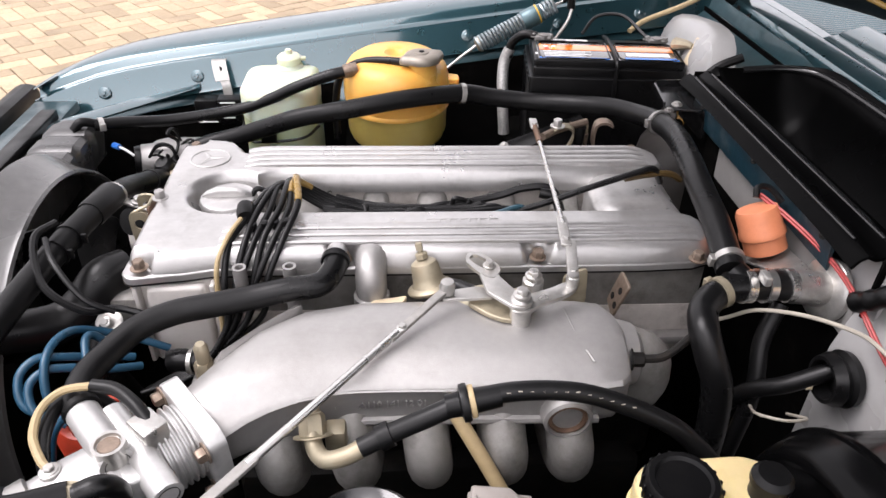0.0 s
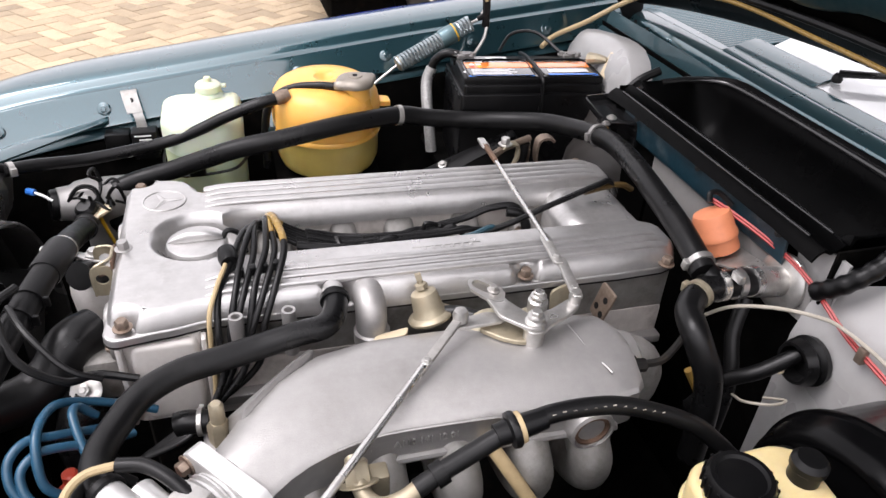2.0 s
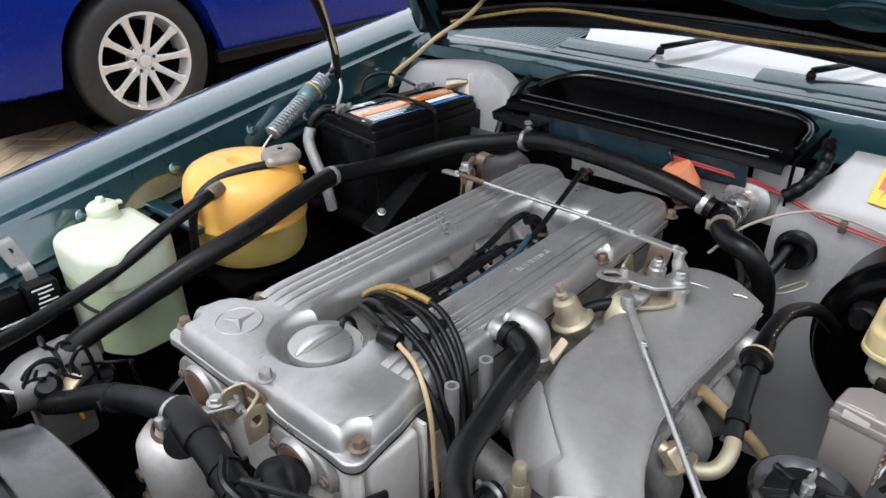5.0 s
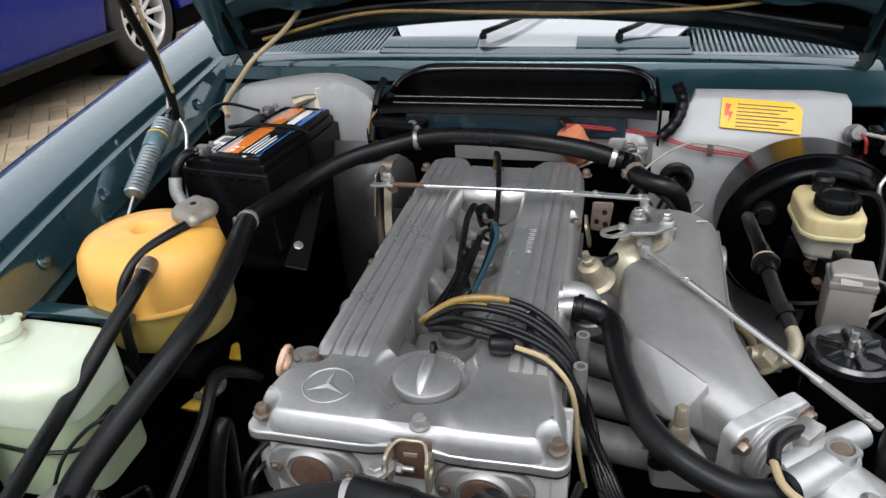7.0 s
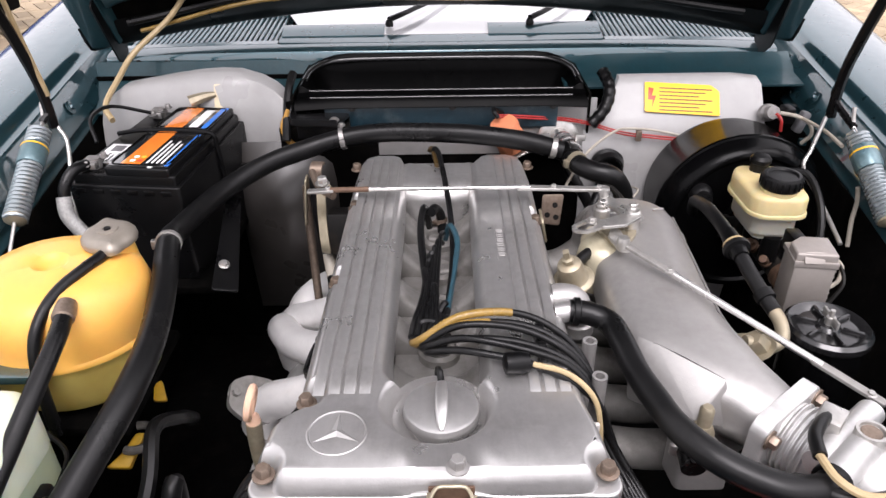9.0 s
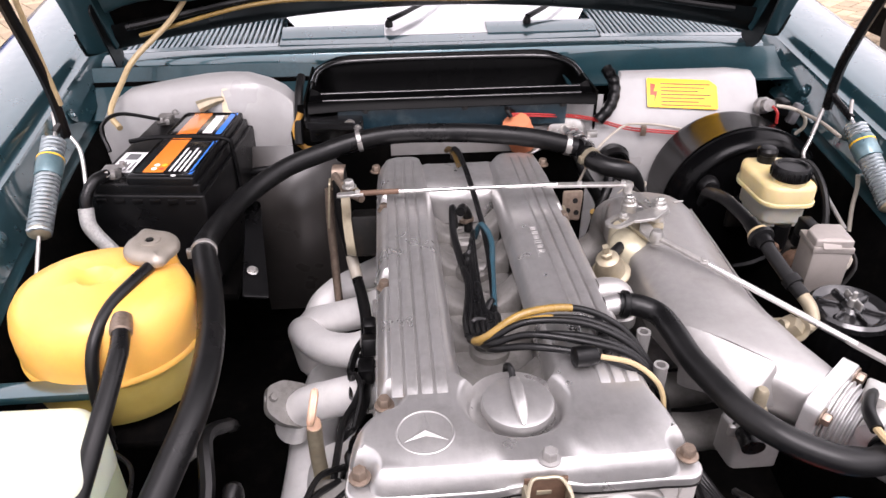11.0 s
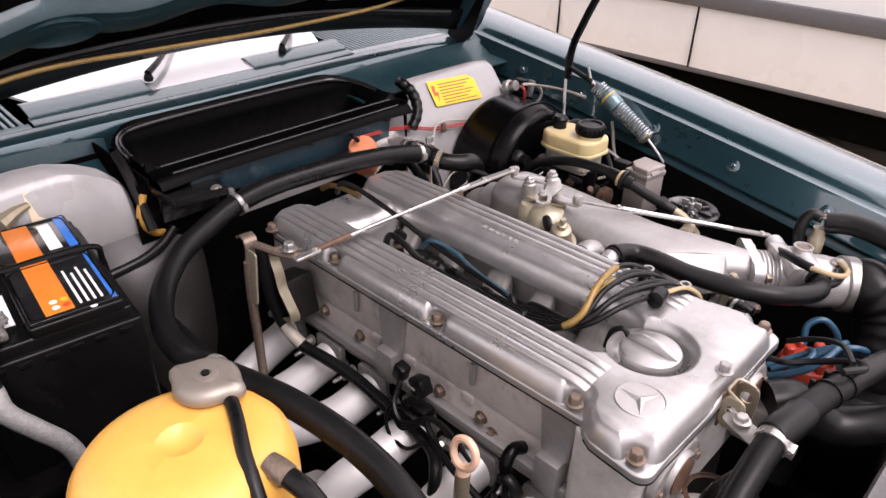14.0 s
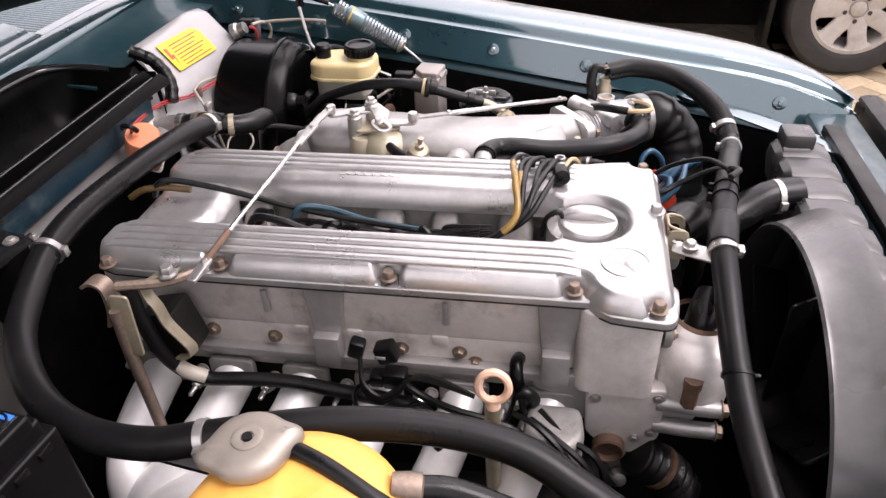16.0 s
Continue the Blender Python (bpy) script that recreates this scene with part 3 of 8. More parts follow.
# Black sheets added to close the gaps beside the trough.
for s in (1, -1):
    part("trough_end_wall", sheet([[(x, s * 0.272, z) for z in (0.33, 0.6, 0.86, 0.925)] for x in (0.80, 0.86, 0.93, 1.01)], 0.004), grime_and_shade, car_body)
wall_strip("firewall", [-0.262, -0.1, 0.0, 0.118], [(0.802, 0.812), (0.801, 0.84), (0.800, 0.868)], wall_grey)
# Lower strip in black, for the shade behind the engine.
wall_strip("lower_firewall", [-0.262, -0.1, 0.0, 0.118], [(0.806, 0.33), (0.806, 0.7), (0.804, 0.814)], grime_and_shade)
# Black sheets added to close the gaps below the scuttle.
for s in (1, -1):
    part("scuttle_back", sheet([[(0.99, s * y, z) for z in (0.33, 0.6, 0.85, 0.91)] for y in (0.26, 0.45, 0.60, 0.74)], 0.004), grime_and_shade, car_body)
prof = [(0.785, 0.35), (0.787, 0.80), (0.797, 0.845), (0.818, 0.875), (0.858, 0.922), (0.866, 0.931), (0.876, 0.935), (0.888, 0.933)]
rows = []
for y, cutoff in ((-0.602, 0.925), (-0.596, 0.938), (-0.55, 1.0), (-0.5, 1.0), (-0.4, 1.0), (-0.335, 1.0), (-0.318, 0.905), (-0.30, 0.893), (-0.28, 0.878), (-0.262, 0.865)):
    row = []
    for x, z in prof:
        if z > cutoff:
            x = lerp_table(cutoff, [(b, a) for a, b in prof[:7]])
            z = cutoff
        row.append((x + 0.00001 * len(row), y, z + 0.00001 * len(row) - 0.006 * max(0, -0.55 - y) / 0.05))
    rows.append(row)
part("firewall_panel", sheet(rows, 0.004), primer, car_body, "pale grey painted bulkhead panel")
# the shaped panel behind the battery
rows, low = [], []
for y, zt, xo in ((0.284, 0.890, 0.838), (0.288, 0.902, 0.826), (0.296, 0.915, 0.822), (0.312, 0.930, 0.826), (0.34, 0.942, 0.836), (0.38, 0.951, 0.846), (0.42, 0.951, 0.852), (0.46, 0.948, 0.855), (0.52, 0.939, 0.858), (0.57, 0.930, 0.86), (0.61, 0.922, 0.865), (0.64, 0.902, 0.872), (0.668, 0.872, 0.88)):
    dip = 0.012 * math.exp(-((y - 0.335) / 0.018) ** 2)
    rows.append([(xo - 0.012 + dip, y, 0.745), (xo - 0.010 + dip, y, zt - 0.10), (xo - 0.004 + dip, y, zt - 0.055), (xo + 0.006 + dip, y, zt - 0.022), (xo + 0.018, y, zt - 0.006), (xo + 0.034, y, zt), (xo + 0.060, y, zt - 0.002)])
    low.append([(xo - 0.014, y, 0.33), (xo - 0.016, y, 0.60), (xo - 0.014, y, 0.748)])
part("firewall_panel", sheet(rows, 0.004), primer, car_body, "pale grey bulged bulkhead panel behind the battery")
# Black lower panel stands in for shade beside the battery.
part("lower_firewall", sheet(low, 0.004), grime_and_shade, car_body, "lower bulkhead with its shade put in as black")
# the footwell bulge beside the battery
rows = []
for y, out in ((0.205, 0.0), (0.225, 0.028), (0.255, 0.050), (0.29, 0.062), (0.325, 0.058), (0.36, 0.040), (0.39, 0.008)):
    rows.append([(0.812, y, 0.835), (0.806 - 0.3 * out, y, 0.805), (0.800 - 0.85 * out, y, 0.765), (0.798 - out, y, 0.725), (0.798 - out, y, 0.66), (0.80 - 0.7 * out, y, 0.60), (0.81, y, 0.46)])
part("footwell_bulge", sheet(rows, 0.004), dusty_shaded_wall, car_body, "dusty pressed bulge beside the battery, its shade put into the paint")
# Dull teal puts the bonnet's shade into the scuttle walls' colour.
wall_strip("scuttle_wall", [-0.71, -0.4, -0.24], [(0.90, 0.90), (0.96, 0.905), (1.0, 0.925), (1.01, 0.935)], teal_dull)
wall_strip("scuttle_wall", [0.25, 0.45, 0.71], [(0.90, 0.86), (0.95, 0.875), (1.0, 0.905), (1.01, 0.933)], teal_dull)
wall_strip("bulkhead_corner", [-0.285, -0.25, -0.212], [(0.808, 0.80), (0.808, 0.86), (0.812, 0.914)], primer)
# Two more black sheets added to close gaps.
wall_strip("bulkhead_corner", [0.212, 0.25, 0.285], [(0.808, 0.80), (0.808, 0.86), (0.812, 0.914)], grime_and_shade)
wall_strip("scuttle_bulkhead", [-0.74, -0.3, 0.3, 0.74], [(1.245, 0.30), (1.245, 0.7), (1.245, 0.955)], grime_and_shade)
wall_strip("scuttle_front", [-0.21, 0.0, 0.21], [(0.796, 0.866), (0.790, 0.872), (0.786, 0.908), (0.79, 0.915)], blue_worn, "worn dark blue paint with pale chips")

# ---- air intake trough below the windscreen ----
air_box = thing("air_intake_trough", (0.88, 0, 0.87), "black enamelled air intake trough with a ridged lip", "air intake")
prof = [(0.775, 0.912), (0.781, 0.921), (0.788, 0.925), (0.797, 0.921), (0.806, 0.922), (0.816, 0.928), (0.824, 0.925), (0.830, 0.910), (0.836, 0.878), (0.850, 0.842), (0.90, 0.824), (0.95, 0.834), (0.978, 0.868), (0.988, 0.912), (0.992, 0.938), (1.0, 0.946)]
rows = []
for y in (-0.262, -0.255, -0.245, -0.232, -0.215, -0.19, -0.1, 0.0, 0.1, 0.19, 0.215, 0.232, 0.245, 0.255, 0.262):
    e = max(0.0, (abs(y) - 0.19) / 0.072)
    lift = e ** 2.2
    row = []
    for x, z in prof:
        if x > 0.826:
            z = z + (0.934 - z) * lift
            x = x - 0.055 * lift * (x - 0.826) / 0.17
        row.append((x, y, z - (0.004 * e if x < 0.826 else 0)))
    rows.append(row)
part("trough", sheet(rows, 0.004), trough_black, air_box)
part("rear_ridge", tube([(0.875, -0.259, 0.931), (0.925, -0.254, 0.935), (0.965, -0.236, 0.937), (0.985, -0.20, 0.938), (0.990, -0.10, 0.939), (0.990, 0.10, 0.939), (0.985, 0.20, 0.938), (0.965, 0.236, 0.937), (0.925, 0.254, 0.935), (0.875, 0.259, 0.931)], 0.006, 10), ridge_black, air_box, "glossy rolled rear edge")
part("lip_ridge", tube([(0.787, -0.235, 0.9280), (0.787, 0.235, 0.9280)], 0.0023, 10, smooth=False), ridge_black, air_box)
part("lip_ridge", tube([(0.816, -0.24, 0.9310), (0.816, 0.24, 0.9310)], 0.0023, 10, smooth=False), ridge_black, air_box)
for y in (-0.20, -0.02, 0.16):
    part("lip_screw", hex_bolt((0.777, y, 0.912), 0.0045, 0.004, (-0.8, 0, 0.5)), dark_steel, air_box)
tray = fillet([(0.722, 0.178), (0.780, 0.164), (0.800, 0.268), (0.732, 0.262)], 0.008)
part("end_bracket", join(slab(tray, 0.898, 0.902, 0.0015), ribbon([(0.722, 0.180, 0.905), (0.732, 0.260, 0.905)], 0.012, 0.003, (-0.2, 0, 1)), ribbon([(0.734, 0.263, 0.906), (0.798, 0.269, 0.906)], 0.014, 0.003, (0, 0.2, 1)),
                          rbox((0.788, 0.215, 0.876), (0.010, 0.10, 0.05), 0.003)), ridge_black, air_box, "glossy black folded end bracket")
part("bracket_screw", hex_bolt((0.745, 0.188, 0.902), 0.006, 0.005), steel, air_box)
part("end_seal", tube([(0.785, -0.272, 0.872), (0.792, -0.292, 0.892), (0.806, -0.304, 0.912), (0.828, -0.308, 0.932), (0.856, -0.300, 0.948)], 0.0105, 10, ribs=0.0015, pitch=0.017), satin_black, air_box, "crumpled black rubber end seal")
part("end_seal", tube([(0.78, 0.285, 0.85), (0.80, 0.285, 0.88), (0.84, 0.283, 0.925), (0.88, 0.28, 0.945)], 0.008, 8), rubber_matt, air_box)
part("foam_seal", tube([(0.806, 0.279, 0.900), (0.800, 0.292, 0.872), (0.797, 0.289, 0.851), (0.796, 0.277, 0.836), (0.797, 0.262, 0.832)], 0.006, 8), brown_foam, air_box, "amber sealant bead")

# ---- bonnet ----
hood = thing("raised_bonnet", (1.0, 0, 0.98), "teal bonnet propped open with a black lined underside", "bonnet")
A = radians(58)


def hood_at(u, y, lift=0.0):
    """A place on the bonnet's underside: u along it from the rear edge, y across."""
    e = (abs(y) / 0.72) ** 2
    x0, z0 = 1.085 - 0.070 * e, 1.030 - 0.068 * e
    return (x0 - u * math.cos(A) + lift * math.sin(A), y, z0 + u * math.sin(A) + lift * math.cos(A))


YS = [-0.72 + 1.44 * k / 24 for k in range(25)]
part("outer_skin", sheet([[hood_at(u, y, 0.028 + 0.012 * math.sin(math.pi * min(1, u / 1.15))) for u in (-0.015, 0.0, 0.1, 0.4, 0.8, 1.15)] for y in YS], 0.003), teal, hood)
part("rear_edge", sheet([[hood_at(u, y, l) for u, l in ((-0.015, 0.028), (-0.018, 0.012), (-0.006, 0.002), (0.02, 0.0), (0.05, 0.004))] for y in YS], 0.003), satin_black, hood)
part("insulation", sheet([[hood_at(u, y, 0.012 + 0.004 * math.sin(9 * y + 20 * u)) for u in (0.04, 0.1, 0.2, 0.4, 0.7, 1.05)] for y in YS], 0.004), grime_and_shade, hood, "black sound-deadening mat")
part("cross_beam", sheet([[hood_at(u + 0.012 * math.cos(5 * math.pi * y / 0.72), y, l) for u, l in ((0.085, 0.012), (0.092, -0.012), (0.10, -0.018), (0.14, -0.018), (0.15, -0.010), (0.158, 0.012))] for y in [-0.64 + 1.28 * k / 40 for k in range(41)]], 0.002), teal_dull, hood, "pressed teal stiffening beam")
for s in (1, -1):
    part("side_beam", sheet([[hood_at(u, s * y, l) for y, l in ((0.715, 0.028), (0.712, -0.004), (0.69, -0.010), (0.655, -0.010), (0.645, 0.012))] for u in (0.0, 0.1, 0.3, 0.6, 1.1)], 0.002), teal_dull, hood)
    part("hinge_bracket", join(slab(fillet([(0, -0.03), (0.16, -0.02), (0.16, 0.02), (0.05, 0.04), (0, 0.02)], 0.01), -0.002, 0.002, 0.001, plane_m(hood_at(-0.04, s * 0.66, -0.008), Vector(hood_at(0.2, 0.66)) - Vector(hood_at(0, 0.66)), (0, s, 0)))), satin_black, hood)
    for u, y in ((0.12, 0.5), (0.12, 0.28)):
        part("beam_recess", lathe([(0.05, 0.0), (0.05, 0.004), (0.044, 0.006), (0.03, 0.002), (0, 0.001)], plane_m(hood_at(u, s * y, -0.017), (0, 1, 0), (-math.sin(A), 0, -math.cos(A))) @ Matrix.Diagonal((1.3, 0.55, 1, 1)), 24), teal_dull, hood)
part("bonnet_cable", tube([hood_at(0.03, 0.60, -0.02), hood_at(0.055, 0.35, -0.02), hood_at(0.035, 0.1, -0.024), hood_at(0.03, -0.1, -0.024), hood_at(0.06, -0.35, -0.02), hood_at(0.085, -0.45, -0.012)], 0.0042, 8), amber_sleeve, hood, "golden brown washer hose")
part("wiring_loom", tube([hood_at(0.05, 0.62, -0.012), hood_at(0.06, 0.3, -0.010), hood_at(0.055, -0.2, -0.012), hood_at(0.05, -0.6, -0.010)], 0.007, 8), rubber, hood)


# ---- engine ----
def tilted(bm):
    """Leans a part built level with the cover's front back with the engine."""
    for v in bm.verts:
        v.co.z -= 0.018 * v.co.x
    return bm


engine = thing("engine", (0.33, 0, 0.35), "six-cylinder engine with a dull cast aluminium cylinder head and dark block", "engine")
# cylinder head and block
part("cylinder_head", tilted(rbox((0.385, 0.0, 0.730), (0.61, 0.262, 0.085), 0.006)), cast_head, engine)
# The intake-side wall's shade and dirt are both put into a darker metal.
for y, dirt_and_shade in ((0.097, cast_head), (-0.094, cast_dark)):
    part("head_wall", tilted(rbox((0.385, y, 0.7995), (0.61, 0.068, 0.077), 0.004)), dirt_and_shade, engine)
part("chain_case", tilted(slab(fillet([(-0.012, -0.148), (0.078, -0.146), (0.085, -0.13), (0.085, 0.13), (0.078, 0.152), (-0.012, 0.157)], 0.018), 0.712, 0.8375, 0.003)), cast_case, engine)
for y in (0.137, -0.137):
    part("head_ledge", tilted(rbox((0.385, y, 0.722), (0.61, 0.018, 0.014), 0.003)), cast_grey, engine)
part("block", join(rbox((0.34, 0, 0.56), (0.70, 0.22, 0.27), 0.02), rbox((0.36, 0, 0.40), (0.62, 0.30, 0.14), 0.03)), dark_steel, engine)
# ribs and pads on the exhaust side of the head
for x in (0.106, 0.392):
    part("head_rib", tilted(join(slab(fillet([(x - 0.026, 0.836), (x + 0.026, 0.836), (x + 0.019, 0.765), (x - 0.019, 0.765)], 0.004), 0, 0.011, 0.003, Matrix(((1, 0, 0, 0), (0, 0, 1, 0.130), (0, 1, 0, 0), (0, 0, 0, 1)))), rbox((x, 0.142, 0.742), (0.034, 0.026, 0.05), 0.003))), cast_grey, engine)
for x, z in ((0.225, 0.737), (0.205, 0.722), (0.30, 0.735), (0.47, 0.735), (0.555, 0.738), (0.63, 0.735)):
    part("head_nut", hex_bolt((x, 0.131, z), 0.0068, 0.009, (0, 1, 0.1)), bolt_brown, engine)
for x in (0.25, 0.36, 0.43, 0.60):
    part("cast_pad", tilted(rbox((x, 0.131, 0.758), (0.022, 0.008, 0.016), 0.004)), cast_head, engine)
for x in (0.06, 0.24, 0.47):
    part("drip_lug", tilted(rbox((x, 0.137, 0.808), (0.008, 0.006, 0.035), 0.002)), cast_grey, engine)
part("side_cover", join(slab(fillet([(-0.030, 0.722), (0.066, 0.708), (0.062, 0.635), (0.040, 0.612), (0.0, 0.60), (-0.030, 0.635)], 0.008), 0, 0.034, 0.003, Matrix(((1, 0, 0, 0), (0, 0, 1, 0.115), (0, 1, 0, 0), (0, 0, 0, 1))))), cast_case, engine, "stained cast timing housing")
part("timing_web", slab(fillet([(0.064, 0.712), (0.135, 0.722), (0.130, 0.700), (0.090, 0.690), (0.072, 0.655), (0.064, 0.65)], 0.006), 0, 0.012, 0.002, Matrix(((1, 0, 0, 0), (0, 0, 1, 0.132), (0, 1, 0, 0), (0, 0, 0, 1)))), cast_grey, engine)
for x, z in ((0.054, 0.698), (-0.020, 0.708), (-0.019, 0.645), (0.0, 0.632)):
    part("housing_screw", hex_bolt((x, 0.149, z), 0.0048, 0.004, (0, 1, 0)), steel, engine)
part("core_plug", lathe([(0.021, 0), (0.021, 0.012), (0.018, 0.014), (0.016, 0.006), (0, 0.005)], pose(0.03, 0.149, 0.615, -90), 24), rusty, engine)
part("water_port", join(lathe([(0.028, -0.02), (0.028, 0.022), (0.024, 0.028), (0, 0.028)], pose(0.015, 0.12, 0.575, -90), 20), lathe([(0.010, 0), (0.010, 0.016), (0.007, 0.018), (0, 0.018)], pose(0.012, 0.155, 0.565, -70), 12)), cast_dark, engine)
# front face: camshaft end covers and lifting lug
for y, rust in ((0.100, rusty), (-0.078, rusty)):
    cm = plane_m((-0.013, y, 0.806), (0, -1, 0), (-1, 0, 0))
    part("cam_end_cover", slab(fillet([(-0.050, -0.010), (-0.030, -0.034), (0.030, -0.034), (0.050, -0.010), (0.050, 0.010), (0.034, 0.029), (-0.034, 0.029), (-0.050, 0.010)], 0.014), 0, 0.010, 0.003, cm), cast_dark, engine, "stained oval camshaft end cover")
    part("cam_boss", lathe([(0.0295, 0.009), (0.0290, 0.013), (0.0265, 0.016), (0.0245, 0.014), (0, 0.013)], cm, 28), cast_grey, engine)
    part("cam_plug", lathe([(0.0235, 0.010), (0.0225, 0.0165), (0.016, 0.018), (0, 0.018)], cm, 24), rust, engine, "rust-stained round plug")
    for a in (-0.040, 0.040):
        part("cover_screw", hex_bolt(cm @ Vector((a, 0, 0.010)), 0.0050, 0.005, (-1, 0, 0)), bolt_brown, engine)
flange = [(0.013 * math.copysign(abs(math.cos(a)) ** 0.5, math.cos(a)), 0.021 * math.copysign(abs(math.sin(a)) ** 0.5, math.sin(a))) for a in (2 * math.pi * k / 28 for k in range(28))]
holed = [(0.0075 * math.cos(2 * math.pi * k / 28), 0.003 + 0.0075 * math.sin(2 * math.pi * k / 28)) for k in range(28)]
part("lifting_lug", join(rbox((-0.0205, -0.0085, 0.8380), (0.003, 0.040, 0.050), 0.001)), rusty, engine, "rusty folded steel lifting lug")
for y, zc in ((0.0115, 0.841), (-0.0285, 0.837)):
    wing = ring_plate(flange, holed, -0.0015, 0.0015)
    wing.transform(plane_m((-0.034, y, zc), (1, 0, 0), (0, -1, 0)))
    part("lug_flange", wing, zinc, engine, "brass-coloured flange with a round hole")
part("lug_rim", tube([(-0.045, 0.0115, 0.8200), (-0.043, 0.0115, 0.8560), (-0.034, 0.010, 0.8620), (-0.0225, 0.004, 0.8635), (-0.0215, -0.0085, 0.8640), (-0.0225, -0.021, 0.8635), (-0.034, -0.027, 0.8600), (-0.043, -0.0285, 0.8520), (-0.045, -0.0285, 0.8160)], 0.0019, 8), zinc, engine, "brass-coloured worn rim")
part("lug_slot", rbox((-0.0225, -0.007, 0.8460), (0.002, 0.014, 0.005), 0.0008), zinc, engine)
part("lug_screw", join(hex_bolt((-0.030, 0.009, 0.8350), 0.0052, 0.010, (-0.2, -1, 0)), lathe([(0.003, 0), (0.003, 0.02)], along((-0.030, 0.008, 0.8350), (-0.031, -0.02, 0.8350)), 10)), steel, engine)
# left side: cover plate on the front left, spark plug lead rail
part("chain_case_cover", join(slab(fillet([(0.004, 0.722), (0.072, 0.722), (0.074, 0.812), (0.072, 0.831), (0.005, 0.831), (0.002, 0.812)], 0.012, 5), 0, 0.013, 0.006, Matrix(((1, 0, 0, 0), (0, 0, -1, -0.144), (0, 1, 0, 0), (0, 0, 0, 1))), 4)), cast_pale, engine, "pale cast panel with a rounded edge")
for x in (-0.008, 0.081):
    part("case_edge", rbox((x, -0.150, 0.775), (0.006, 0.016, 0.115), 0.002), cast_case, engine)
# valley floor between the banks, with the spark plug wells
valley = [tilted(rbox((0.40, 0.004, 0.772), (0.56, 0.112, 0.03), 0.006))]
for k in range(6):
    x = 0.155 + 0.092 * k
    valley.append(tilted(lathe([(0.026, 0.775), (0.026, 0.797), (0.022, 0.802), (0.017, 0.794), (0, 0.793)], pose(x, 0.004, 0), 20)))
# The valley's shade is put into a darker metal colour.
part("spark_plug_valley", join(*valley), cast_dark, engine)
for x, ln in ((0.172, 0.050), (0.270, 0.040), (0.352, 0.046), (0.452, 0.046), (0.548, 0.044)):
    rings = []
    for k in range(13):
        y = -0.050 + 0.114 * k / 12
        top = 0.797 + 0.040 * min(1.0, abs(y - 0.007) / 0.055) ** 2.4
        rings.append([(x + ln / 2 * math.copysign(abs(math.cos(a)) ** 0.6, math.cos(a)), y, 0.775 + (top - 0.775) * (0.5 + 0.5 * math.copysign(abs(math.sin(a)) ** 0.6, math.sin(a)))) for a in (2 * math.pi * q / 20 for q in range(20))])
    # Saddles coloured darker for the shade between the banks.
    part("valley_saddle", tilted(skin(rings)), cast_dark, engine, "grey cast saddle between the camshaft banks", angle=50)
part("rear_saddle", tilted(join(slab(fillet([(0.588, -0.068), (0.690, -0.068), (0.690, 0.078), (0.588, 0.078), (0.568, 0.04), (0.568, -0.03)], 0.02), 0.80, 0.864, 0.028, steps=7))), cast_bright, engine, "stained cast bridge at the rear of the valley")

# ---- valve cover ----
cover = thing("valve_cover", (0.33, 0, 0.838), "ribbed silver cast aluminium twin-cam valve cover with a round star emblem", "valve cover")
BR = [(0.092, 0.131), (0.308, 0.129), (0.522, 0.128), (0.667, 0.140)]
BL = [(0.235, -0.131), (0.47, -0.132), (0.667, -0.141)]
bite = 0.0135


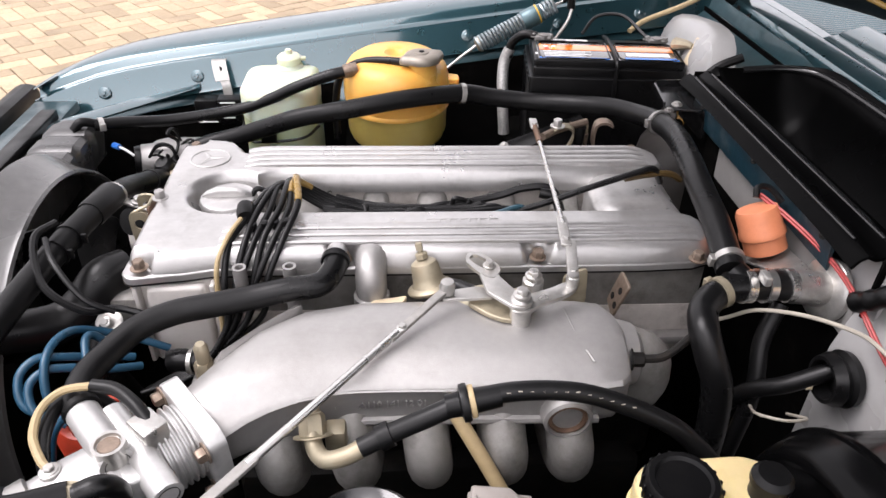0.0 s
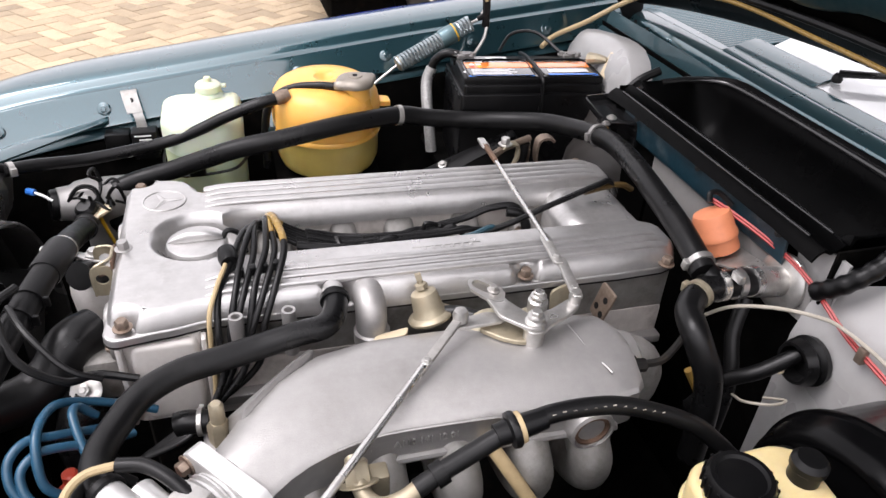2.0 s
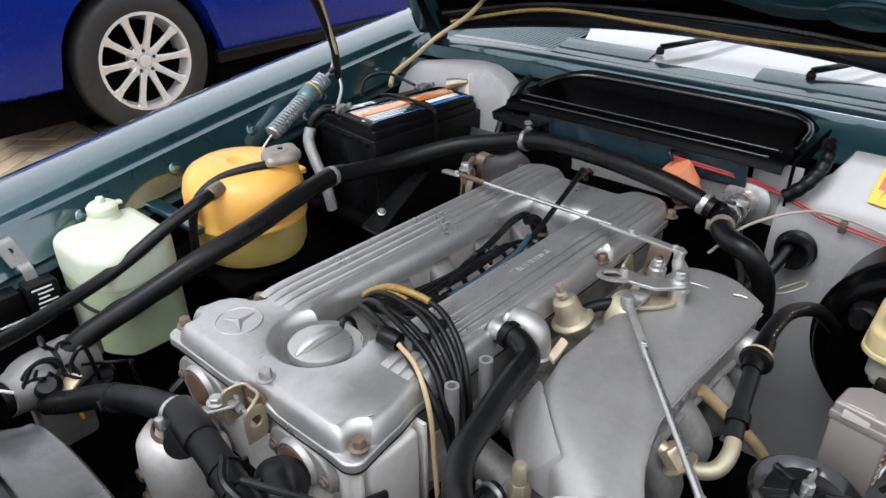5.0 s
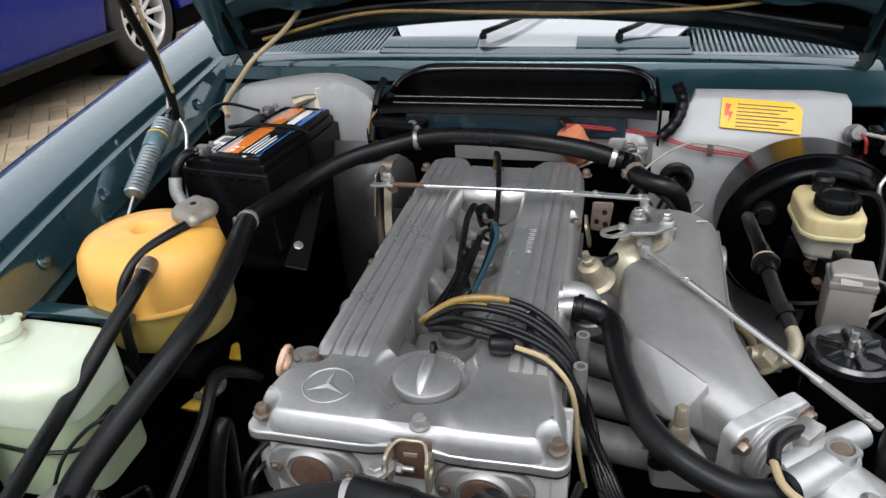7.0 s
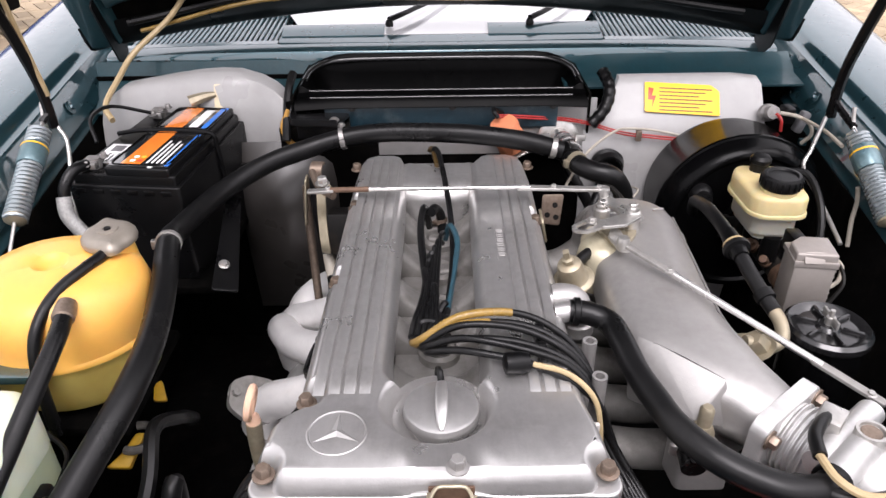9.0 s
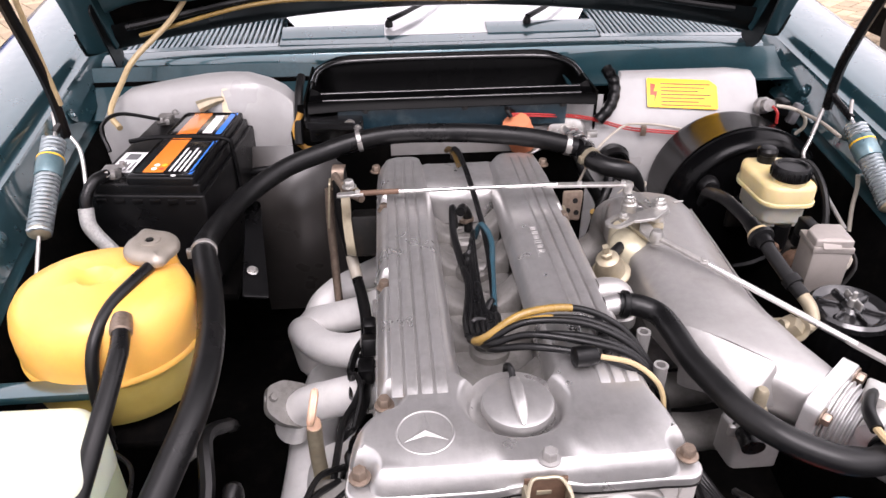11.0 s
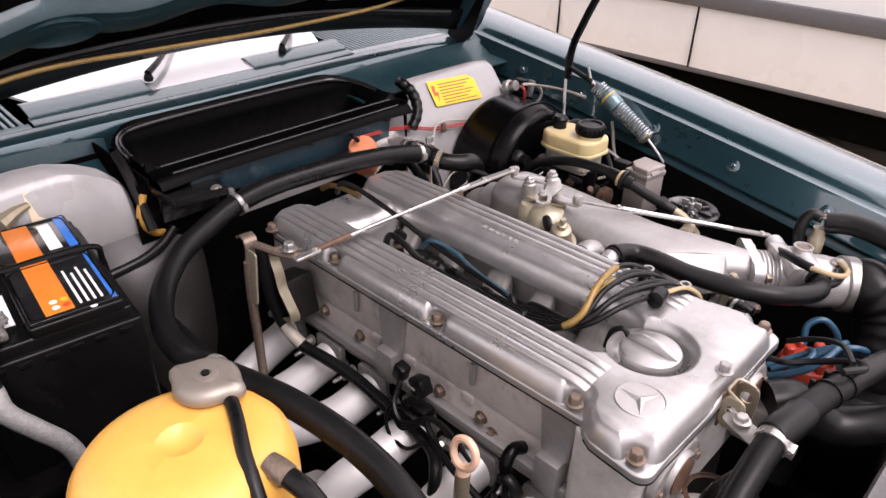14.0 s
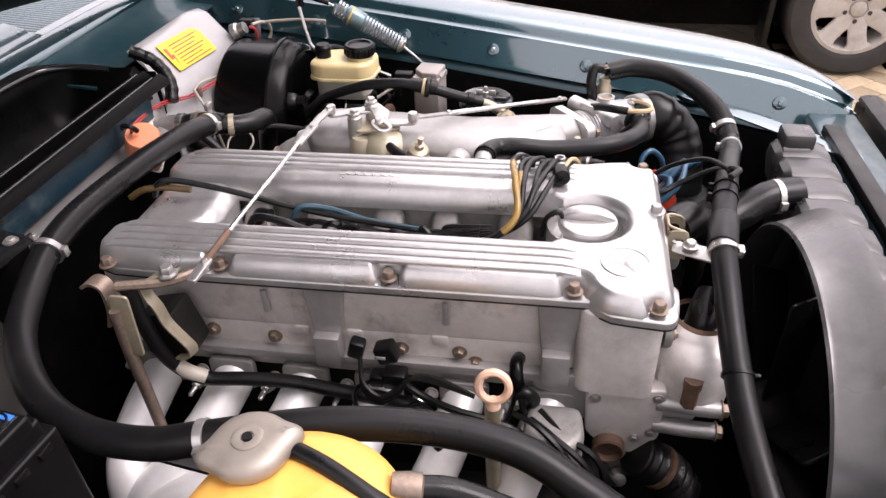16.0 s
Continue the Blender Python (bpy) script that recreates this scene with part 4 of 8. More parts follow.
def cover_outline(bites, grow=0.0):
    """The cover's outline seen from above: front edge, exhaust side, the slot between the banks, intake side."""
    g = grow
    o = [(-0.016 - g, -0.120), (-0.0165 - g, -0.09), (-0.017 - g, -0.065), (-0.017 - g, -0.045), (-0.017 - g, -0.028), (-0.017 - g, -0.012), (-0.017 - g, 0.004), (-0.017 - g, 0.020), (-0.017 - g, 0.036), (-0.0168 - g, 0.056), (-0.0165 - g, 0.08), (-0.0163 - g, 0.108), (-0.016 - g, 0.136)]
    if bites:
        o += [(-0.0145, 0.1425), (-0.011, 0.1465)] + arc(0.001, 0.161, 0.0140, 252, 338, 5) + [(0.0145, 0.1635), (0.019, 0.166)]
    else:
        o += arc(-0.001 - g, 0.152 + g, 0.016, 180, 90, 5)
    o += [(0.032, 0.1645 + g), (0.050, 0.162 + g), (0.062, 0.155 + g), (0.070, 0.1455 + g), (0.073, 0.1405 + g)]
    for x, y in BR[:3] if bites else ():
        o += [(x - 0.0235, 0.1402), (x - 0.0175, 0.1392), (x - 0.0145, 0.1365)] + arc(x, y + 0.003, bite, 180, 360, 8) + [(x + 0.0145, 0.1365), (x + 0.0175, 0.1392), (x + 0.0235, 0.1402)]
    o += [(0.60, 0.140 + g), (0.665, 0.138 + g), (0.686, 0.130 + g), (0.697 + g, 0.112), (0.697 + g, 0.080), (0.688, 0.066), (0.66, 0.061), (0.45, 0.0585), (0.25, 0.0575), (0.16, 0.0570), (0.125, 0.0545)]
    o += arc(0.079, 0.003, 0.049, 52, 308, 20)
    o += [(0.125, -0.0435), (0.16, -0.0440), (0.25, -0.0445), (0.45, -0.0450), (0.66, -0.0470), (0.688, -0.062), (0.697 + g, -0.076), (0.697 + g, -0.112), (0.686, -0.130 - g), (0.665, -0.138 - g), (0.60, -0.1415 - g)]
    for x, y in BL[1::-1] if bites else ():
        o += [(x + 0.0235, -0.1418), (x + 0.0175, -0.1408), (x + 0.0145, -0.138)] + arc(x, y - 0.003, bite, 0, 180, 8) + [(x - 0.0145, -0.138), (x - 0.0175, -0.1408), (x - 0.0235, -0.1418)]
    o += [(0.10, -0.1405 - g), (0.080, -0.1410 - g), (0.066, -0.1445 - g), (0.05, -0.1480 - g), (0.032, -0.1500 - g)]
    if bites:
        o += [(0.019, -0.1512), (0.0150, -0.1490)] + arc(0.001, -0.149, 0.0140, 22, 108, 5) + [(-0.011, -0.1345), (-0.0145, -0.1300)]
    else:
        o += arc(-0.001 - g, -0.140 - g, 0.016, -90, -180, 5)
    return o


def waisted(bm):
    """Narrows the front edge between the two banks: the foot rises and the shoulder sinks."""
    for v in bm.verts:
        if v.co.x < -0.007:
            w = math.exp(-((v.co.y + 0.004) / 0.034) ** 4)
            v.co.z += 0.0055 * w if v.co.z < 0.850 else -0.0035 * w
    return bm


crest = tilted(crown(cover_outline(True), ((-0.0035, 0.8375), (-0.0030, 0.846), (-0.0010, 0.853), (0.0012, 0.8590), (0.0036, 0.8640), (0.0062, 0.8677), (0.0090, 0.8702), (0.0112, 0.871))))
skirt = tilted(slab(cover_outline(False, 0.004), 0.8385, 0.8485, 0.003))
part("cover_casting", waisted(join(crest, skirt)), cast_bright, cover)
part("gasket", waisted(tilted(slab(cover_outline(False, 0.0045), 0.8365, 0.8388, 0.0004))), dark_steel, cover, "dark gasket line")
# long ribs on both banks
for y0, step, count in ((0.0755, 0.0152, 4), (-0.0925, -0.0150, 3)):
    for k in range(count):
        y, rows = y0 + step * k, []
        for x, h in ((0.086, 0.0), (0.093, 0.0022), (0.106, 0.0046), (0.130, 0.0054), (0.40, 0.0054), (0.650, 0.0054), (0.666, 0.0030), (0.676, 0.0)):
            rows.append([(x, y + dy, 0.8704 + h * q) for dy, q in ((-0.0060, 0), (-0.0058, 0.5), (-0.0054, 0.88), (-0.0046, 1.0), (0.0046, 1.0), (0.0054, 0.88), (0.0058, 0.5), (0.0060, 0))])
        part("rib", tilted(skin(rows)), cast_bright, cover, angle=60)
# emblem: ring, disc and three-pointed star in relief
em = Vector((0.036, 0.096, 0.8703))
part("emblem", join(lathe([(0.0282, 0), (0.0282, 0.0010), (0.0274, 0.0014), (0.0264, 0.0014), (0.0257, 0.0003), (0.02, 0.0002), (0, 0.0002)], Matrix.Translation(em), 48),
                    *[skin([[em + Vector((math.cos(b), math.sin(b), 0)) * 0.0246 + Vector((0, 0, 0.0006))] * 3,
                            [em + Vector((math.cos(b + 1.05), math.sin(b + 1.05), 0)) * 0.0056 + Vector((0, 0, 0.0005)), em + Vector((0, 0, 0.0026)), em + Vector((math.cos(b - 1.05), math.sin(b - 1.05), 0)) * 0.0056 + Vector((0, 0, 0.0005))]], caps=False)
                      for b in (0.0, 2 * math.pi / 3, 4 * math.pi / 3)]), cast_bright, cover, "raised round emblem with a three-pointed star", angle=20)
# cover bolts
for x, y, m in [(0.001, 0.158, bolt_brown), (0.001, -0.147, bolt_brown), (-0.006, -0.014, cast_grey)] + [(x, y + 0.004, bolt_brown) for x, y in BR] + [(x, y - 0.004, bolt_brown) for x, y in BL]:
    z = (0.853 if abs(y) > 0.1 else 0.869) - 0.018 * x
    part("cover_bolt", hex_bolt((x, y, z + 0.001), 0.0072, 0.0115), m, cover, "browned hexagon bolt")
# casting number, worn
for k in range(6):
    x = 0.352 + 0.0125 * k
    part("numeral", tilted(join(rbox((x, -0.0790, 0.8712), (0.0055, 0.008, 0.0014), 0.0004), rbox((x + 0.002, -0.0790, 0.8720), (0.0022, 0.009, 0.0016), 0.0004))), cast_bright, cover, "worn raised casting numeral")
for y in (-0.0735, -0.0850):
    part("numeral_line", tilted(rbox((0.383, y, 0.8712), (0.092, 0.0012, 0.0012), 0.0004)), cast_bright, cover)
# breather elbow on the intake side
part("breather_elbow", join(tube([(0.268, -0.134, 0.852), (0.268, -0.148, 0.853), (0.268, -0.162, 0.845), (0.268, -0.166, 0.815)], 0.0185, 18), lathe([(0.0215, 0), (0.0215, 0.014), (0.019, 0.016)], pose(0.268, -0.166, 0.806), 20)), cast_grey, cover)
part("breather_stub", tube([(0.228, -0.132, 0.860), (0.228, -0.142, 0.862), (0.230, -0.152, 0.862)], 0.0125, 14), cast_bright, cover)

# ---- oil filler cap ----
cap = thing("oil_filler_cap", (0.073, 0.0, 0.835), "round dull aluminium oil filler cap with a finger bar", "filler cap")
part("cap_disc", lathe([(0.028, 0.828), (0.032, 0.844), (0.0360, 0.849), (0.0378, 0.853), (0.0378, 0.858), (0.0360, 0.862), (0.032, 0.8635), (0, 0.865)], pose(0.077, 0.0, 0), 48), cast_bright, cap)
bar = [super_ring((0.077 + u, 0.0, 0.862 + h / 2), (0, 1, 0), (0, 0, 1), w, h, 3, 16) for u, w, h in ((-0.034, 0.004, 0.003), (-0.027, 0.010, 0.009), (-0.012, 0.013, 0.015), (0.012, 0.013, 0.015), (0.027, 0.010, 0.009), (0.034, 0.004, 0.003))]
part("finger_bar", skin(bar), cast_bright, cap)
part("cap_well", tilted(lathe([(0.030, 0.838), (0.0385, 0.8405), (0.0440, 0.8435), (0.0475, 0.8500), (0.0495, 0.8580), (0.0500, 0.8440), (0.0500, 0.830)], pose(0.079, 0.003, 0), 48, caps=False)), cast_bright, cap, "round dished well")
part("filler_neck", lathe([(0.040, 0.80), (0.040, 0.832), (0.036, 0.836), (0.030, 0.836)], pose(0.073, 0.0, 0), 32), cast_grey, cap)

# ---- intake plenum ----
plenum = thing("intake_plenum", (0.32, -0.29, 0.70), "dull grey cast aluminium intake plenum with curved runners", "intake manifold")
secs = []
ZT, ZS, ZB = 0.8555, 0.8360, 0.769


def plenum_ring(cx, cy, w, dx, dy, drop=0.0, lift=0.0):
    """One section of the plenum: flat top, sloping shoulder, a lip and an upright outer wall."""
    d = Vector((dx, dy, 0)).normalized()
    h = w / 2
    poly = [(-h + 0.016, ZB + lift), (-h + 0.003, ZB + 0.020 + lift), (-h + 0.003, ZS - 0.007 - drop), (-h - 0.001, ZS - 0.003 - drop), (-h + 0.004, ZS + 0.002 - drop), (-h + 0.030, ZT - 0.003 - drop),
            (0.0, ZT - drop), (h - 0.028, ZT - 0.001 - drop), (h - 0.004, ZT - 0.014 - drop), (h, ZB + 0.025 + lift), (h - 0.022, ZB + lift)]
    rad = [0.008, 0.008, 0.0015, 0.0012, 0.004, 0.016, 0.010, 0.016, 0.012, 0.012, 0.010]
    return [(cx - d.y * q, cy + d.x * q, z) for q, z in fillet(poly, rad, 4)]


for row in ((0.537, -0.280, 0.075, 1, 0, 0.010, 0.02), (0.532, -0.280, 0.104, 1, 0, 0.004, 0.008), (0.520, -0.279, 0.126, 1, 0), (0.495, -0.278, 0.136, 1, 0), (0.44, -0.276, 0.136, 1, 0), (0.38, -0.273, 0.135, 1, 0), (0.32, -0.270, 0.134, 1, 0),
            (0.26, -0.269, 0.133, 1, 0.05), (0.21, -0.278, 0.129, 1, 0.22), (0.17, -0.297, 0.116, 1, 0.5), (0.145, -0.316, 0.098, 1, 0.72, 0.003), (0.127, -0.332, 0.086, 1, 0.85, 0.006), (0.108, -0.347, 0.080, 1, 0.85, 0.012)):
    secs.append(plenum_ring(*row))
part("plenum_body", skin(secs), cast_grey, plenum, angle=32)
# a seam and the flat shoulder on the inner side
part("seam_rib", tube([(0.50, -0.3475, 0.834), (0.40, -0.3435, 0.834), (0.30, -0.3385, 0.834), (0.24, -0.3385, 0.834), (0.20, -0.347, 0.834)], 0.0016, 6), cast_grey, plenum)
part("lower_rib", tube([(0.50, -0.344, 0.790), (0.40, -0.340, 0.790), (0.30, -0.335, 0.790), (0.24, -0.335, 0.790)], 0.005, 8), cast_grey, plenum)
ear = bmesh.new()
for p in ((0.196, -0.219, 0.8545), (0.178, -0.236, 0.8560), (0.120, -0.294, 0.8530), (0.166, -0.206, 0.820), (0.100, -0.262, 0.812), (0.104, -0.300, 0.800), (0.19, -0.23, 0.79), (0.13, -0.31, 0.79), (0.160, -0.206, 0.79)):
    ear.verts.new(p)
hull = bmesh.ops.convex_hull(ear, input=ear.verts)
bmesh.ops.bevel(ear, geom=ear.edges[:], offset=0.0022, segments=2, affect="EDGES", profile=0.5)
part("corner_ear", ear, cast_grey, plenum, "sloping cast ear at the plenum's front corner", angle=25)
# runners that curve under to the head, coloured darker for the shade there
for x in (0.170, 0.247, 0.324, 0.404, 0.474):
    part("runner", tube([(x, -0.310, 0.790), (x, -0.334, 0.768), (x + 0.003, -0.346, 0.742), (x + 0.006, -0.328, 0.710), (x + 0.008, -0.27, 0.690), (x + 0.01, -0.20, 0.695), (x + 0.01, -0.125, 0.715)], 0.0245, 18), cast_dark, plenum, "stained cast runner with its shade put into the metal colour")
part("end_dome", join(lathe([(0.038, 0), (0.038, 0.035), (0.034, 0.048), (0.022, 0.056), (0, 0.058)], pose(0.51, -0.258, 0.798, 0, 90, 0), 28)), cast_grey, plenum)
part("runner", tube([(0.525, -0.255, 0.80), (0.575, -0.25, 0.78), (0.58, -0.24, 0.73), (0.575, -0.19, 0.70), (0.57, -0.13, 0.71)], (0.034, 0.028), 16), cast_dark, plenum, "stained cast runner with its shade put into the metal colour")
part("side_port", join(lathe([(0.020, 0), (0.020, 0.012), (0.017, 0.013), (0.015, 0.008), (0, 0.007)], pose(0.466, -0.342, 0.800, 90, 0, 0), 24)), rusty, plenum, "brown core plug in the plenum side")
part("port_boss", lathe([(0.027, 0), (0.025, 0.018), (0.0215, 0.020), (0.0205, 0.014)], pose(0.466, -0.337, 0.800, 90, 0, 0), 24), cast_grey, plenum)
part("end_bolt", join(hex_bolt((0.546, -0.290, 0.818), 0.008, 0.014, (1, -0.2, 0.1)), tube([(0.558, -0.292, 0.82), (0.58, -0.292, 0.822), (0.605, -0.28, 0.83), (0.63, -0.262, 0.835)], 0.0045, 8)), dark_steel, plenum)
letters("A110 141 12 01", 0.0105, plane_m((0.292, -0.3345, 0.812), (1, -0.04, 0), (0, -1, 0.0)), cast_bright, "casting_number", plenum, 0.0012)
part("casting_mark", lathe([(0.007, 0), (0.007, 0.002), (0.0055, 0.002), (0.005, 0.0006), (0, 0.0006)], plane_m((0.228, -0.3345, 0.812), (1, 0.15, 0), (0, -1, 0.0)), 20), cast_bright, plenum)
for x, a, b in ((0.478, -0.245, -0.282), (0.488, -0.312, -0.328)):
    part("cast_ridge", tube([(x, a, 0.8545), (x + 0.002, (a + b) / 2, 0.8548), (x + 0.004, b, 0.8540)], 0.0014, 6), cast_grey, plenum)
# temperature sensor on the plenum's inner shoulder
sensor = thing("temperature_sensor", (0.097, -0.268, 0.80), "brass temperature sensor with a rubber boot", "sensor")
part("sensor_body", join(lathe([(0.012, 0.785), (0.012, 0.812), (0.009, 0.818)], pose(0.093, -0.268, 0), 6), lathe([(0.0075, 0.812), (0.0075, 0.838), (0.005, 0.842), (0, 0.842)], pose(0.093, -0.268, 0), 16)), zinc, sensor)
part("sensor_boot", tube([(0.05, -0.247, 0.80), (0.062, -0.248, 0.802), (0.082, -0.250, 0.80)], 0.0125, 14), rubber, sensor)
part("boot_clamp", clamp_band((0.074, -0.2495, 0.801), (1, -0.1, 0), 0.0128, 0.005), steel, sensor)
part("sensor_base", slab(fillet([(0.075, -0.30), (0.120, -0.282), (0.115, -0.240), (0.075, -0.245)], 0.008), 0.74, 0.79, 0.004), cast_grey, sensor)

# ---- throttle body ----
thr = thing("throttle_assembly", (0.07, -0.385, 0.74), "bright machined aluminium throttle body with finned housing", "throttle body")
ax = Vector((-0.78, -0.62, -0.04)).normalized()
sd = Vector((ax.y, -ax.x, 0)).normalized()
up = sd.cross(ax).normalized()
if up.z < 0:
    up = -up
o = Vector((0.106, -0.349, 0.802))
flange_m = Matrix(((sd.x, up.x, ax.x, o.x), (sd.y, up.y, ax.y, o.y), (sd.z, up.z, ax.z, o.z), (0, 0, 0, 1)))
part("flange", join(slab(fillet([(-0.050, -0.044), (0.050, -0.044), (0.054, 0.030), (0.044, 0.040), (-0.044, 0.040), (-0.054, 0.030)], 0.010), -0.004, 0.014, 0.003, flange_m)), cast_clean, thr)
part("housing", lathe([(0.037, 0.008), (0.037, 0.016)] + [(r, 0.017 + 0.006 * k + dz) for k in range(5) for r, dz in ((0.035, 0), (0.0395, 0.0015), (0.0395, 0.003), (0.035, 0.0045))] + [(0.036, 0.050), (0.040, 0.060), (0.042, 0.12), (0.040, 0.126), (0.039, 0.15), (0.030, 0.15)], flange_m, 36), cast_clean, thr)
for a, b in ((-0.046, 0.022), (0.046, 0.022), (-0.042, -0.036), (0.042, -0.036)):
    p = flange_m @ Vector((a, b, 0.014))
    part("flange_bolt", hex_bolt(p, 0.0075, 0.010, ax), bolt_brown, thr)
for c0, c1, r in (((0.003, -0.352, 0.836), (0.054, -0.414, 0.836), 0.0155), ((0.028, -0.350, 0.830), (0.101, -0.440, 0.824), 0.0140)):
    c0, c1 = Vector(c0), Vector(c1)
    part("shaft_tube", tube([c0, c1], r, 20, smooth=False), cast_clean, thr)
    part("tube_end", lathe([(r * 0.72, -0.001), (r * 0.72, 0.0012), (r * 0.5, -0.004), (0, -0.004)], along(c1, c1 + (c1 - c0)), 18), dark_steel, thr)
part("web", slab(fillet([(0.012, -0.365), (0.040, -0.355), (0.092, -0.420), (0.066, -0.435)], 0.006), 0.79, 0.834, 0.004), cast_clean, thr)
pl = Vector((0.047, -0.405, 0.853))
part("adjust_plug", lathe([(0.0145, -0.02), (0.0145, 0.001), (0.0115, 0.001), (0.0105, -0.002), (0, -0.002)], pose(*pl), 24), steel, thr)
part("plug_face", lathe([(0.0100, 0), (0.0090, 0.0012), (0, 0.0014)], pose(pl.x, pl.y, pl.z - 0.002), 20), bolt_brown, thr, "browned adjusting screw plug")
part("vacuum_block", rbox((0.072, -0.380, 0.841), (0.030, 0.024, 0.022), 0.002, Matrix.Rotation(radians(-42), 4, "Z")), steel, thr)
part("terminal_screw", join(lathe([(0.007, -0.02), (0.009, 0.0), (0.009, 0.004), (0.004, 0.006)], pose(0.0, -0.420, 0.836), 14), hex_bolt((0.0, -0.420, 0.840), 0.005, 0.005)), steel, thr)
part("lever_plate", slab(fillet([(0.02, -0.02), (0.09, -0.02), (0.10, 0.01), (0.03, 0.03)], 0.008), -0.002, 0.002, 0.001, plane_m((0.10, -0.405, 0.80), (-0.5, -0.6, 0.1), (0.5, -0.6, 0.3))), steel, thr)
part("hose_collar", lathe([(0.042, 0), (0.044, 0.002), (0.044, 0.020), (0.042, 0.022)], flange_m @ pose(0, 0, 0.145), 32), steel, thr, "pale steel hose collar")

# ---- exhaust manifold ----
exh = thing("exhaust_manifold", (0.4, 0.22, 0.5), "silver painted tubular exhaust manifold with six pipes", "exhaust manifold")
for x, line in ((0.110, [(0.117, 0.160, 0.645), (0.132, 0.192, 0.612), (0.150, 0.222, 0.560), (0.16, 0.235, 0.45)]),
                (0.219, [(0.226, 0.162, 0.645), (0.240, 0.198, 0.612), (0.258, 0.228, 0.566), (0.27, 0.242, 0.45)]),
                (0.333, [(0.338, 0.170, 0.646), (0.350, 0.222, 0.622), (0.368, 0.268, 0.592), (0.385, 0.295, 0.53)]),
                (0.433, [(0.443, 0.158, 0.645), (0.462, 0.202, 0.620), (0.510, 0.252, 0.594), (0.575, 0.287, 0.572), (0.622, 0.297, 0.53), (0.635, 0.29, 0.45)]),
                (0.538, [(0.547, 0.158, 0.643), (0.565, 0.200, 0.616), (0.595, 0.244, 0.585), (0.628, 0.278, 0.552), (0.642, 0.288, 0.50), (0.645, 0.285, 0.43)]),
                (0.643, [(0.652, 0.155, 0.643), (0.662, 0.192, 0.618), (0.664, 0.236, 0.592), (0.656, 0.266, 0.560), (0.650, 0.280, 0.50), (0.648, 0.28, 0.43)])):
    part("exhaust_pipe", tube([(x, 0.126, 0.662)] + line, 0.0285, 22), manifold_silver, exh)
    part("weld_bead", tube([(x + 0.004, 0.146, 0.6815)] + [(p + 0.002, q - 0.002, z + 0.0278) for p, q, z in line[:2]], 0.0016, 6), manifold_silver, exh, "rough weld seam along the pipe")
    part("port_flange", join(slab(fillet([(-0.032, -0.026), (0.032, -0.026), (0.032, 0.026), (-0.032, 0.026)], 0.010), 0, 0.009, 0.002, Matrix(((1, 0, 0, x), (0, 0, 1, 0.136), (0, 1, 0, 0.668), (0, 0, 0, 1)))), hex_bolt((x + 0.042, 0.146, 0.672), 0.0065, 0.012, (0, 1, 0.2))), cast_dark, exh)
for x, z in ((0.165, 0.668), (0.276, 0.664), (0.384, 0.660), (0.488, 0.656), (0.591, 0.648)):
    part("port_stud", join(lathe([(0.0036, 0), (0.0036, 0.026), (0.002, 0.028), (0, 0.028)], along((x, 0.146, z), (x + 0.006, 0.20, z - 0.004)), 10), hex_bolt((x, 0.148, z), 0.0072, 0.010, (0.1, 1, -0.08)), lathe([(0.0105, 0), (0.0105, 0.002), (0, 0.002)], along((x, 0.146, z), (x, 0.2, z)), 16)), steel, exh, "bright stud with a nut")
part("collector", tube([(0.20, 0.28, 0.45), (0.35, 0.275, 0.45), (0.50, 0.272, 0.44), (0.70, 0.25, 0.42)], 0.04, 18), manifold_silver, exh)
part("front_flange", join(slab(fillet([(0.07, 0.165), (0.135, 0.165), (0.14, 0.225), (0.10, 0.245), (0.065, 0.215)], 0.014), 0.655, 0.70, 0.01)), cast_dark, exh)
part("rusty_flange", join(slab(fillet([(-0.046, -0.02), (-0.02, -0.036), (0.02, -0.036), (0.046, -0.02), (0.046, 0.02), (0.02, 0.036), (-0.02, 0.036), (-0.046, 0.02)], 0.010), -0.006, 0.007, 0.003, plane_m((0.374, 0.287, 0.592), (0.2, -0.55, -0.4), (0.3, 0.6, -0.75))), hex_bolt((0.366, 0.318, 0.612), 0.007, 0.014, (-0.3, -0.6, 0.75)), hex_bolt((0.381, 0.254, 0.570), 0.007, 0.014, (-0.3, -0.6, 0.75))), cast_dark, exh, "dark stained pipe flange")


# ---- hoses and pipes ----
def hose(name, pts, r, material, label, category="hose", clamps=(), n=14, per=8, clamp_mat=None):
    """A hose as a thing of its own, with clamps as parts."""
    base = thing(name, pts[0], label, category)
    part("sheath", tube(pts, r, n, per), material, base)
    rr = r[0] if isinstance(r, tuple) else r
    for at, d in clamps:
        part("clamp", clamp_band(at, d, rr), clamp_mat or steel, base, "steel hose clamp")
    return base


